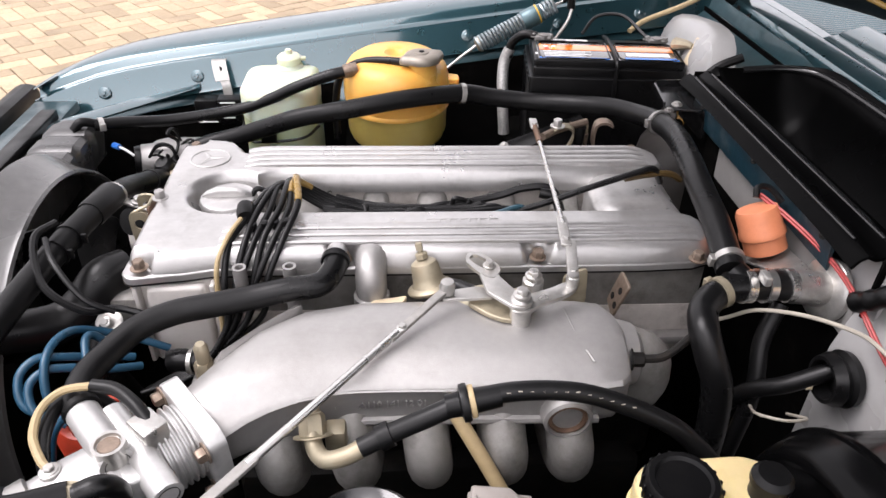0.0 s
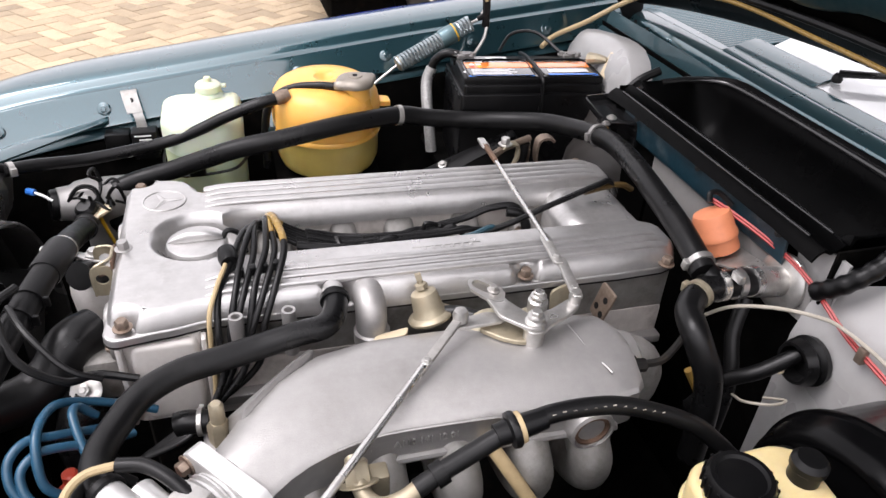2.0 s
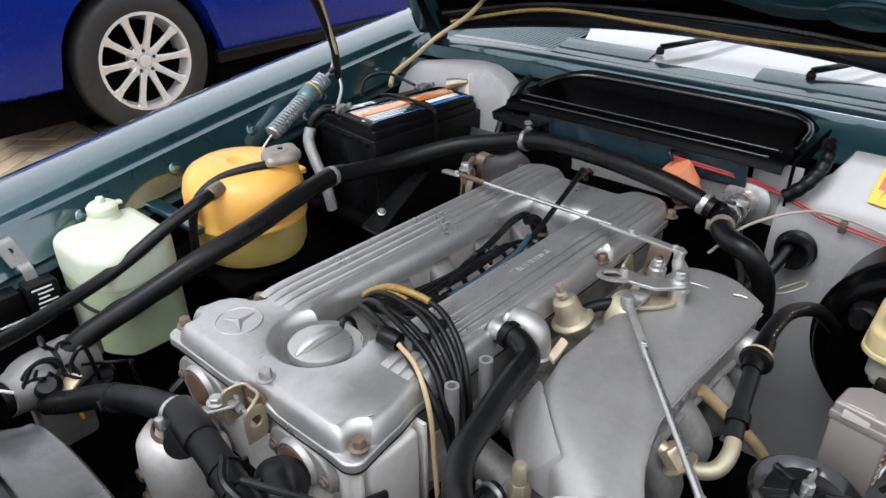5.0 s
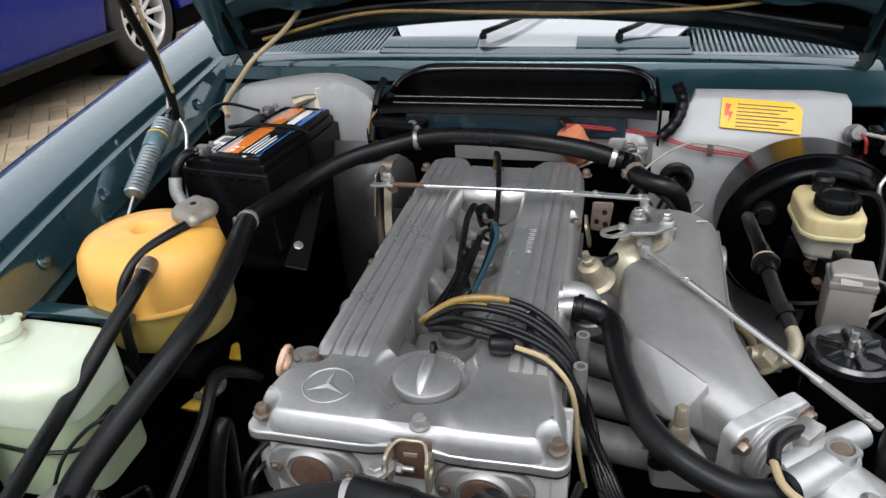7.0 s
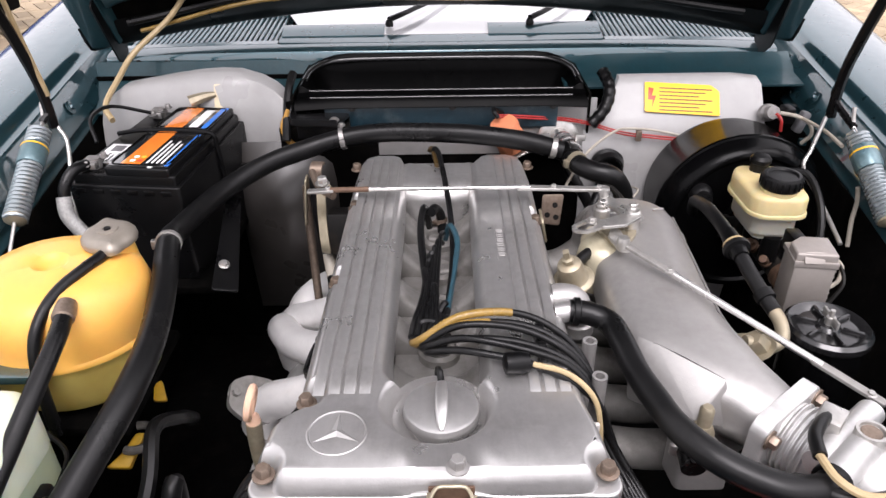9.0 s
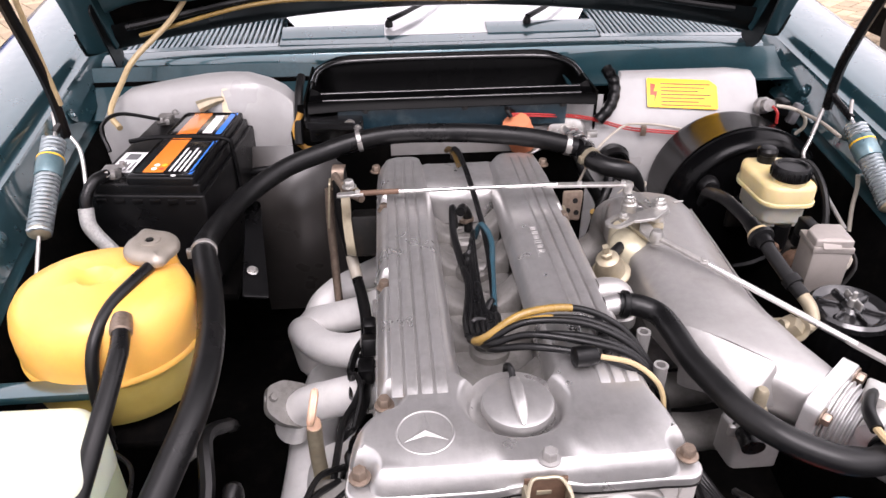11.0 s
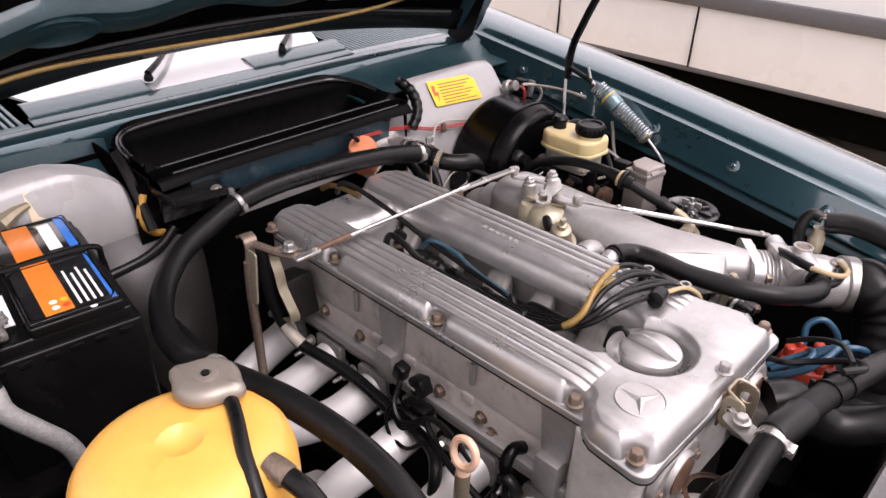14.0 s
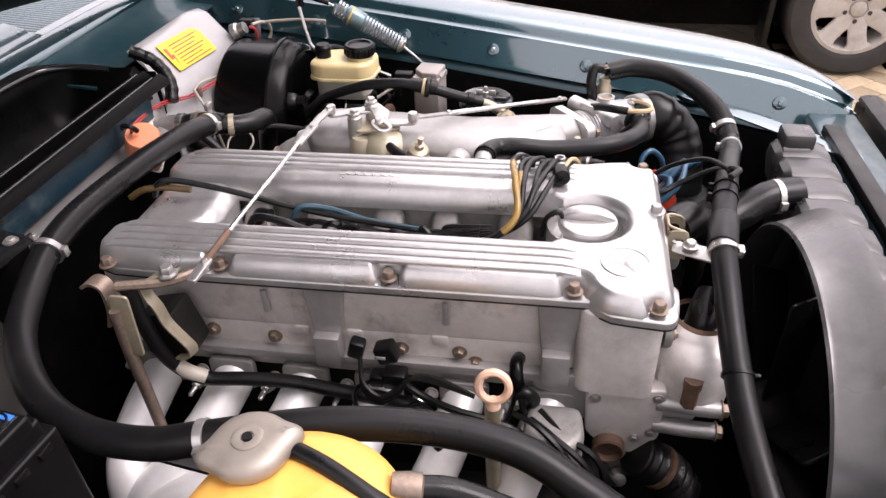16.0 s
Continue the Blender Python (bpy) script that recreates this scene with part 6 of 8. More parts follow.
for k, (m, lift) in enumerate(((amber_sleeve, 0.019), (amber_sleeve, 0.013), (rubber, 0.015), (rubber, 0.008), (rubber, 0.010), (rubber, 0.003))):
    j = [rng.uniform(-1, 1) for _ in range(8)]
    line = [(0.262 - 0.004 * k, 0.022 - 0.006 * k, 0.818), (0.205 - 0.003 * k, 0.034 - 0.004 * k, 0.840), (0.170 - 0.003 * k + 0.003 * j[0], 0.022 - 0.002 * k, 0.864 + lift * 0.4), (0.176 - 0.008 * k + 0.004 * j[1], -0.022, 0.880 + lift), (0.181 - 0.0125 * k + 0.004 * j[2], -0.080 + 0.004 * j[3], 0.879 + lift * 0.9),
            (0.170 - 0.013 * k + 0.004 * j[4], -0.128, 0.869 + lift * 0.5), (0.150 - 0.010 * k + 0.006 * j[5], -0.157 - 0.003 * (k % 2), 0.838 + lift * 0.3), (0.128 - 0.007 * k + 0.006 * j[6], -0.170 - 0.004 * (k % 3), 0.79), (0.06, -0.19 - 0.004 * k, 0.745), (0.0, -0.23, 0.735)]
    lead = hose("ignition_lead", line, 0.0040, rubber, "black ignition lead over the valve cover", "ignition lead", n=10)
    if m is amber_sleeve:
        part("sleeve", tube(spline(line, 8)[12:(32 if k == 0 else 29)], 0.0046, 10, smooth=False), amber_sleeve, lead, "amber heat sleeve")
hose("cream_lead", [(0.112, -0.092, 0.884), (0.102, -0.125, 0.880), (0.091, -0.150, 0.860), (0.088, -0.160, 0.825), (0.086, -0.165, 0.77), (0.08, -0.175, 0.72)], 0.0029, tan_hose, "cream sheathed lead down the engine side", "ignition lead", n=8)
holder = thing("lead_holder", (0.14, -0.12, 0.875), "black plastic comb holding the ignition leads", "lead holder")
for k in range(4):
    part("comb_clip", rbox((0.128 + 0.0135 * k, -0.104, 0.8795 + 0.0015 * k), (0.008, 0.010, 0.012), 0.002), satin_black, holder)
part("boot", lathe([(0.010, 0), (0.012, 0.01), (0.011, 0.024), (0.006, 0.026)], along((0.117, -0.088, 0.882), (0.113, -0.06, 0.884)), 14), satin_black, holder)
for x in (0.118, 0.175):
    part("holder_pin", join(lathe([(0.008, 0.80), (0.008, 0.862), (0.005, 0.862), (0.005, 0.85)], pose(x, -0.162, 0), 14)), cast_grey, holder)
hose("sensor_lead", [(0.108, 0.0, 0.862), (0.116, 0.002, 0.872), (0.130, 0.004, 0.862), (0.135, 0.004, 0.835)], 0.0035, rubber, "short black lead behind the filler cap", "cable", n=8)
hose("valley_lead", [(0.668, 0.012, 0.862), (0.655, 0.012, 0.884), (0.63, 0.004, 0.884), (0.56, -0.006, 0.866), (0.48, -0.014, 0.842), (0.40, -0.015, 0.828), (0.30, -0.008, 0.822), (0.24, 0.0, 0.826)], 0.0045, rubber, "black lead lying in the engine valley", "cable", n=8)
hose("valley_lead", [(0.54, 0.020, 0.80), (0.52, 0.026, 0.846), (0.48, 0.030, 0.848), (0.44, 0.030, 0.835), (0.36, 0.022, 0.826), (0.29, 0.014, 0.822), (0.22, 0.012, 0.826)], 0.0055, rubber, "black lead lying in the engine valley", "cable", n=8)
hose("valley_lead", [(0.485, -0.005, 0.81), (0.47, -0.012, 0.842), (0.43, -0.022, 0.838), (0.37, -0.016, 0.826), (0.28, -0.006, 0.822)], 0.0042, teal_lead, "dusty blue-green lead lying in the engine valley", "cable", n=8)
for k in range(4):
    hose("valley_lead", [(0.40 - 0.05 * k, 0.02 - 0.012 * (k % 3), 0.80), (0.375 - 0.04 * k, 0.024 - 0.014 * (k % 3), 0.828), (0.32 - 0.02 * k, 0.016 - 0.006 * k, 0.822), (0.26, 0.012 - 0.006 * k, 0.822 + 0.003 * k), (0.20, 0.016 - 0.006 * k, 0.838)], 0.0046, rubber, "black lead lying in the engine valley", "cable", n=8)
hose("lead_sleeve", [(0.700, 0.020, 0.862), (0.680, 0.016, 0.8735), (0.650, 0.011, 0.8765), (0.614, 0.007, 0.873)], 0.0048, amber_dark, "amber heat sleeve round a lead", "lead sleeve", n=8)

# ---- distributor ----
dist = thing("distributor", (-0.04, -0.27, 0.72), "red distributor cap with blue plug leads", "distributor")
part("cap", lathe([(0.040, 0.70), (0.042, 0.735), (0.036, 0.752), (0.022, 0.760), (0, 0.760)], pose(-0.035, -0.275, 0), 28), red_plastic, dist)
part("body", lathe([(0.03, 0.58), (0.032, 0.69), (0.041, 0.70)], pose(-0.035, -0.275, 0), 24), cast_dark, dist)
for k in range(6):
    an = radians(60 * k + 20)
    p = Vector((-0.035 + 0.026 * math.cos(an), -0.275 + 0.026 * math.sin(an), 0.752))
    part("tower", lathe([(0.008, 0), (0.008, 0.016), (0.006, 0.018)], pose(*p), 12), red_plastic, dist)
for loop in ([(-0.055, -0.285, 0.765), (-0.070, -0.282, 0.785), (-0.074, -0.262, 0.812), (-0.073, -0.235, 0.820), (-0.066, -0.205, 0.812), (-0.050, -0.186, 0.795), (-0.02, -0.175, 0.775), (0.02, -0.17, 0.75)],
             [(-0.060, -0.295, 0.765), (-0.090, -0.292, 0.785), (-0.098, -0.272, 0.806), (-0.085, -0.253, 0.815), (-0.062, -0.240, 0.805), (-0.040, -0.220, 0.785), (-0.01, -0.20, 0.765)],
             [(-0.050, -0.30, 0.765), (-0.078, -0.297, 0.780), (-0.088, -0.278, 0.798), (-0.076, -0.262, 0.806), (-0.055, -0.250, 0.798), (-0.03, -0.235, 0.78), (0.0, -0.21, 0.76)],
             [(-0.030, -0.262, 0.765), (-0.040, -0.245, 0.790), (-0.050, -0.215, 0.805), (-0.047, -0.200, 0.800), (-0.035, -0.195, 0.78)],
             [(-0.020, -0.29, 0.765), (-0.015, -0.30, 0.79), (-0.03, -0.315, 0.80), (-0.05, -0.325, 0.78), (-0.06, -0.335, 0.74)]):
    part("plug_lead", tube(loop, 0.0047, 10), blue_rubber, dist, "blue plug lead")

# ---- air duct on the throttle body ----
duct = thing("air_duct", (-0.03, -0.42, 0.62), "black ribbed rubber air duct on the throttle body", "air duct")
c = flange_m @ Vector((0, 0, 0.150))
part("elbow", tube([c, c + ax * 0.03, Vector((-0.045, -0.455, 0.80)), Vector((-0.085, -0.450, 0.765)), Vector((-0.10, -0.42, 0.70)), Vector((-0.10, -0.39, 0.60))], 0.041, 24, per=14, ribs=0.0022, pitch=0.024), rubber, duct)
part("drum", lathe([(0.085, 0.50), (0.09, 0.60), (0.085, 0.66), (0.06, 0.68)], pose(-0.09, -0.40, 0), 32), satin_black, duct)
hose("cream_tube", [(0.0, -0.420, 0.840), (-0.010, -0.411, 0.843), (-0.024, -0.388, 0.848), (-0.026, -0.360, 0.853), (-0.012, -0.343, 0.857), (0.015, -0.339, 0.858)], 0.0040, tan_hose, "cream plastic vacuum tube", "hose", n=8)
hose("vacuum_hose", [(0.013, -0.339, 0.858), (0.036, -0.345, 0.858), (0.056, -0.360, 0.854), (0.072, -0.376, 0.846)], 0.0066, rubber, "short black vacuum hose", "hose", n=10)
hose("vacuum_hose", [(0.02, -0.33, 0.82), (0.0, -0.330, 0.838), (-0.018, -0.345, 0.842), (-0.020, -0.378, 0.840), (-0.010, -0.410, 0.836), (-0.004, -0.420, 0.825)], 0.0062, rubber, "short black vacuum hose", "hose", n=10)

# ---- radiator and shroud ----
rad = thing("radiator", (-0.27, 0, 0.35), "black radiator with a ribbed plastic top tank", "radiator")
part("core", rbox((-0.275, 0.0, 0.56), (0.05, 0.74, 0.40), 0.004), dark_steel, rad)
tank_rows = []
for k in range(73):
    y = -0.37 + 0.75 * k / 72
    w = 0.006 if (k % 6) == 0 else 0.0
    tank_rows.append([(-0.232, y, 0.74), (-0.222 - w, y, 0.785), (-0.225 - w, y, 0.803 - w), (-0.234, y, 0.811 - w), (-0.285, y, 0.812 - w), (-0.308, y, 0.803 - w), (-0.316 + w, y, 0.785), (-0.314, y, 0.74)])
part("top_tank", skin(tank_rows), shroud_grey, rad)
part("filler_end", join(rbox((-0.258, -0.345, 0.822), (0.05, 0.05, 0.03), 0.008), lathe([(0.018, 0), (0.018, 0.04), (0.012, 0.042)], pose(-0.235, -0.33, 0.80, 0, -90, 0), 16)), shroud_grey, rad)
part("hose_neck", lathe([(0.021, 0), (0.021, 0.035)], pose(-0.238, -0.205, 0.80, 0, 90, 0), 20), shroud_grey, rad)
part("bleed_elbow", tube([(-0.255, 0.33, 0.81), (-0.24, 0.337, 0.822), (-0.215, 0.351, 0.811)], 0.008, 10), satin_black, rad)
part("side_bracket", rbox((-0.345, 0.0, 0.79), (0.03, 0.9, 0.02), 0.004), satin_black, rad)
shroud = thing("fan_shroud", (-0.2, 0.02, 0.4), "grey-black plastic fan shroud ring with a fan", "fan shroud")
rings = []
for k in range(61):
    an = radians(-40 + 260 * k / 60)
    n = Vector((0, math.cos(an), math.sin(an)))
    c = Vector((0, 0.04, 0.58))
    rings.append([c + Vector((x, 0, 0)) + n * h for x, h in ((-0.238, 0.295), (-0.228, 0.291), (-0.218, 0.284), (-0.186, 0.272), (-0.180, 0.272), (-0.177, 0.268), (-0.180, 0.264), (-0.188, 0.265), (-0.222, 0.277), (-0.238, 0.286))])
part("ring", skin(rings), ring_grey, shroud)
for k in range(7):
    an = radians(360 * k / 7)
    m = pose(-0.20, 0.04, 0.58) @ Matrix.Rotation(an, 4, "X") @ pose(0, 0, 0.12, 0, 0, 32)
    part("fan_blade", slab(fillet([(-0.03, -0.08), (0.03, -0.08), (0.035, 0.095), (-0.035, 0.095)], 0.01), -0.002, 0.002, 0.001, m @ Matrix.Rotation(radians(90), 4, "X")), satin_black, shroud)
part("fan_hub", lathe([(0.05, 0), (0.05, 0.03), (0.035, 0.05), (0, 0.05)], pose(-0.17, 0.04, 0.58, 0, -90, 0), 24), dark_steel, shroud)

# ---- expansion tank ----
tank = thing("expansion_tank", (0.305, 0.48, 0.71), "round amber plastic coolant expansion tank with a metal cap", "coolant tank")
TC = Vector((0.305, 0.482, 0))


def tank_ring(r, z, n=48):
    out = []
    for k in range(n):
        an = 2 * math.pi * k / n
        out.append(TC + Vector((r * 0.98 * math.cos(an), r * 1.06 * math.sin(an), z)))
    return out


part("upper_shell", skin([tank_ring(r, z) for r, z in ((0.101, 0.792), (0.1045, 0.794), (0.1045, 0.799), (0.1025, 0.802), (0.104, 0.82), (0.1035, 0.845), (0.099, 0.864), (0.090, 0.877), (0.076, 0.885), (0.05, 0.890), (0.022, 0.891), (0.018, 0.888), (0.010, 0.882), (0.002, 0.881))]), tank_yellow, tank)
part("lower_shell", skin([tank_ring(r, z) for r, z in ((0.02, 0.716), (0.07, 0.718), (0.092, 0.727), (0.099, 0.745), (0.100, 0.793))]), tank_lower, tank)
part("seam_lug", slab(fillet([(0.395, 0.46), (0.425, 0.455), (0.425, 0.485), (0.395, 0.495)], 0.006), 0.835, 0.845, 0.002), tank_yellow, tank)
part("filler_neck", lathe([(0.030, 0.86), (0.027, 0.885), (0.027, 0.895)], pose(0.352, 0.426, 0, 0, 0, 0), 24), tank_yellow, tank)
capp = [(0.352 + r * math.cos(an), 0.426 + r * math.sin(an)) for an, r in ((radians(360 * k / 48), 0.0335 + 0.0105 * max(0.0, math.cos(2 * radians(360 * k / 48) - 0.9)) ** 5) for k in range(48))]
part("pressure_cap", join(crown(capp, ((0.0, 0.893), (-0.001, 0.897), (0.0, 0.902), (0.004, 0.9065), (0.010, 0.9085), (0.016, 0.9090))), lathe([(0.014, 0.907), (0.013, 0.9105), (0.010, 0.9112), (0.0055, 0.9105), (0.0045, 0.9075), (0, 0.907)], pose(0.352, 0.426, 0), 24)), cap_metal, tank, "dull plated pressure cap with two grips")
# Dark disc on the cap paints the shade of a vent hole.
part("vent_hole", lathe([(0.0042, 0.9080), (0.0042, 0.9118), (0, 0.9118)], pose(0.352, 0.426, 0), 16), dark_steel, tank)
part("outlet_stub", lathe([(0.011, -0.012), (0.0125, 0.0), (0.0125, 0.012), (0.010, 0.014)], along((0.222, 0.430, 0.876), (0.20, 0.426, 0.872)), 16), bolt_brown, tank)

# ---- washer bottle ----
bottle = thing("washer_bottle", (0.075, 0.50, 0.65), "milky white washer fluid bottle with green fluid", "washer bottle")
bp = fillet([(0.004, 0.572), (0.004, 0.470), (0.032, 0.425), (0.118, 0.425), (0.148, 0.455), (0.150, 0.585), (0.030, 0.590)], 0.016)
part("upper_body", slab(bp, 0.775, 0.835, 0.020, steps=5), bottle_white, bottle)
part("lower_body", slab(inset(bp, 0.001), 0.655, 0.776, 0.001), bottle_fluid, bottle)
part("neck", lathe([(0.030, 0.83), (0.026, 0.838), (0.022, 0.842), (0.022, 0.848)], pose(0.092, 0.565, 0), 24), bottle_white, bottle)
part("cap", join(lathe([(0.024, 0.845), (0.024, 0.855), (0.019, 0.860), (0.008, 0.862), (0.006, 0.870), (0, 0.871)], pose(0.092, 0.565, 0), 24), rbox((0.115, 0.565, 0.852), (0.02, 0.012, 0.006), 0.002)), bottle_white, bottle)
part("strap", tube([(0.002, 0.56, 0.745), (0.001, 0.47, 0.742), (0.03, 0.42, 0.74), (0.12, 0.42, 0.745), (0.153, 0.455, 0.755)], 0.0028, 6), rubber, bottle, "thin black wire round the bottle")
part("level_sensor", rbox((0.06, 0.415, 0.752), (0.03, 0.014, 0.022), 0.004), satin_black, bottle)
hose("sensor_wire", [(0.06, 0.408, 0.755), (0.04, 0.40, 0.775), (0.02, 0.42, 0.765), (-0.005, 0.44, 0.74), (-0.03, 0.45, 0.70)], 0.0026, rubber, "thin black wire at the washer bottle", "cable", n=6)

# ---- battery ----
bat = thing("battery", (0.70, 0.49, 0.70), "black car battery with orange and blue label", "battery")
bw = Matrix.Translation((0.705, 0.482, 0)) @ Matrix.Rotation(radians(-6.5), 4, "Z")
part("case", slab([tuple((bw @ Vector((x, y, 0))).to_2d()) for x, y in fillet([(-0.145, -0.092), (0.145, -0.092), (0.145, 0.092), (-0.145, 0.092)], 0.006)], 0.70, 0.868, 0.003), satin_black, bat)
part("lid", join(slab([tuple((bw @ Vector((x, y, 0))).to_2d()) for x, y in fillet([(-0.138, -0.085), (0.138, -0.085), (0.138, 0.085), (-0.138, 0.085)], 0.006)], 0.866, 0.884, 0.003),
                 slab([tuple((bw @ Vector((x, y, 0))).to_2d()) for x, y in fillet([(-0.138, -0.078), (0.138, -0.078), (0.138, 0.028), (-0.138, 0.028)], 0.005)], 0.882, 0.896, 0.003)), satin_black, bat)
for k in range(6):
    part("case_rib", rbox(bw @ Vector((-0.1452, -0.07 + 0.028 * k, 0.858)), (0.004, 0.016, 0.008), 0.001), satin_black, bat)
ZL = 0.8964


def label_rect(name, x0, x1, y0, y1, z, material, shear=0.0):
    pts = [(x0, y0), (x1, y0 + shear), (x1, y1 + shear), (x0, y1)]
    part(name, slab([tuple((bw @ Vector((x, y, 0))).to_2d()) for x, y in pts], z, z + 0.0008, 0.0002), material, bat)


label_rect("label_film", -0.130, 0.130, -0.074, 0.024, ZL, label_black)
label_rect("orange_band", -0.128, 0.128, -0.026, 0.006, ZL + 0.0008, label_orange)
label_rect("white_panel", -0.098, -0.022, 0.036, 0.076, 0.8845, label_white)
for k in range(4):
    label_rect("print_bar", -0.092, -0.060 - 0.006 * (k % 2), 0.042 + 0.008 * k, 0.045 + 0.008 * k, 0.8853, trim_grey)
label_rect("print_bar", -0.052, -0.030, 0.046, 0.066, 0.8853, trim_grey)
label_rect("blue_band", -0.128, 0.0, -0.073, -0.067, ZL + 0.0008, label_blue)
label_rect("blue_band", 0.03, 0.128, -0.073, -0.060, ZL + 0.0008, label_blue)
for k in range(4):
    label_rect("print_bar", -0.118, -0.03 - 0.012 * (k % 2), -0.036 - 0.008 * k, -0.033 - 0.008 * k, ZL + 0.0008, label_white)
label_rect("print_bar", 0.035, 0.115, -0.052, -0.036, ZL + 0.0008, label_white)
for k, m in enumerate((label_white, ink_red, label_white, yellow_paint)):
    c = bw @ Vector((-0.112 + 0.014 * (k // 2), -0.008 - 0.012 * (k % 2), ZL + 0.0016))
    part("warning_dot", lathe([(0.0045, 0), (0.0045, 0.0005), (0, 0.0005)], Matrix.Translation(c), 14), m, bat)
for x0, x1 in ((-0.127, 0.003), (0.020, 0.127)):
    edge = fillet([(x0, -0.072), (x1, -0.072), (x1, 0.023), (x0, 0.023)], 0.014, 5)
    part("lid_frame", tube([bw @ Vector((x, y, ZL + 0.0012)) for x, y in edge + edge[:1]], 0.0014, 6, smooth=False), gloss_black, bat, "raised rounded frame on the lid")
part("white_spot", lathe([(0.004, 0), (0.004, 0.001), (0, 0.001)], Matrix.Translation(bw @ Vector((-0.131, -0.045, 0.896))), 14), label_white, bat)
part("hold_strap", tube([bw @ Vector((0.012, y, z)) for y, z in ((-0.095, 0.80), (-0.092, 0.872), (-0.078, 0.8985), (0.03, 0.8985), (0.084, 0.890))], 0.0042, 8), satin_black, bat)
for x, y in ((-0.112, 0.058), (0.112, 0.055)):
    c = bw @ Vector((x, y, 0.884))
    part("terminal_clamp", join(lathe([(0.011, 0), (0.010, 0.016), (0, 0.016)], Matrix.Translation(c), 16), rbox(c + Vector((0, 0.004, 0.008)), (0.036, 0.026, 0.012), 0.003), hex_bolt(c + Vector((-0.018, 0.006, 0.010)), 0.006, 0.008), hex_bolt(c + Vector((0.012, -0.012, 0.012)), 0.005, 0.008)), lead_grey, bat, "grey lead terminal clamp")
hose("battery_cable", [bw @ Vector((-0.125, 0.062, 0.894)), bw @ Vector((-0.15, 0.07, 0.895)), bw @ Vector((-0.172, 0.078, 0.875)), bw @ Vector((-0.178, 0.078, 0.845))], 0.009, rubber, "black battery cable end", "cable", n=10)
hose("braided_cable", [bw @ Vector((-0.176, 0.080, 0.862)), bw @ Vector((-0.186, 0.076, 0.835)), bw @ Vector((-0.188, 0.055, 0.80)), bw @ Vector((-0.185, 0.03, 0.755)), bw @ Vector((-0.18, 0.02, 0.70))], 0.0115, braid, "grey braided earth cable in front of the battery", "cable", n=12)
hose("tan_cable", [(0.79, 0.60, 0.89), (0.83, 0.625, 0.905), (0.90, 0.62, 0.935), (0.95, 0.60, 0.97), (1.0, 0.53, 1.03), (1.02, 0.46, 1.12)], 0.0055, tan_hose, "tan cable rising to the bonnet", "cable", n=8)
hose("battery_lead", [bw @ Vector((0.09, 0.06, 0.90)), bw @ Vector((0.05, 0.11, 0.925)), bw @ Vector((0.0, 0.12, 0.92)), bw @ Vector((-0.03, 0.10, 0.89))], 0.0035, rubber, "thin black lead arching over the battery", "cable", n=6)
plate = thing("battery_clamp_plate", (0.86, 0.45, 0.89), "bent copper-coloured hold-down plate behind the battery", "bracket")
part("plate", join(slab(fillet([(0.0, -0.014), (0.05, -0.018), (0.05, 0.012), (0, 0.014)], 0.004), -0.001, 0.001, 0.0005, plane_m((0.845, 0.415, 0.885), (0.3, 0, 0.9), (-0.9, 0, 0.3)))), beige_plastic, plate)
part("foil", tube([(0.84, 0.47, 0.905), (0.85, 0.445, 0.912), (0.855, 0.425, 0.915)], (0.013, 0.005), 8), zinc, plate, "crumpled golden foil")
stay = thing("battery_stay", (0.60, 0.34, 0.78), "black slotted steel stay beside the battery", "bracket")
part("stay_bar", slab(fillet([(0, -0.02), (0.20, -0.012), (0.20, 0.012), (0, 0.02)], 0.006), 0, 0.004, 0.001, plane_m((0.46, 0.335, 0.735), (0.9, 0.1, 0.35), (-0.3, -0.3, 0.9))), satin_black, stay)
part("stay_screw", hex_bolt((0.50, 0.342, 0.760), 0.006, 0.006, (-0.3, -0.3, 0.9)), steel, stay)

# ---- brake servo and master cylinder ----
servo = thing("brake_servo", (0.71, -0.50, 0.64), "gloss black vacuum brake servo drum", "brake servo")
sm = along((0.795, -0.524, 0.744), (0.595, -0.524, 0.744))
part("drum", lathe([(0.06, 0.0), (0.122, 0.004), (0.139, 0.014), (0.1435, 0.03), (0.1445, 0.112), (0.1455, 0.114), (0.1490, 0.115), (0.1495, 0.118), (0.1485, 0.121), (0.1450, 0.122), (0.1435, 0.126), (0.139, 0.140), (0.133, 0.150), (0.127, 0.154), (0.122, 0.154), (0.117, 0.150), (0.100, 0.152), (0.070, 0.156), (0.046, 0.158), (0.041, 0.168), (0, 0.169)], sm, 64), gloss_black, servo)
part("vacuum_stub", join(lathe([(0.020, 0), (0.018, 0.014), (0.012, 0.02), (0.012, 0.035)], along((0.645, -0.440, 0.800), (0.50, -0.430, 0.820)), 18)), rubber, servo)
part("master_cylinder", join(tube([sm @ Vector((0, 0, 0.15)), sm @ Vector((0, 0, 0.32))], 0.019, 18, smooth=False), rbox(sm @ Vector((0, 0.0, 0.166)), (0.012, 0.09, 0.045), 0.005)), dark_steel, servo)
part("cylinder_nose", join(lathe([(0.022, 0.0), (0.022, 0.014), (0.018, 0.017), (0, 0.017)], along(sm @ Vector((0, 0, 0.318)), sm @ Vector((0, 0, 0.40))), 20)), rusty, servo, "rust-brown end of the master cylinder")
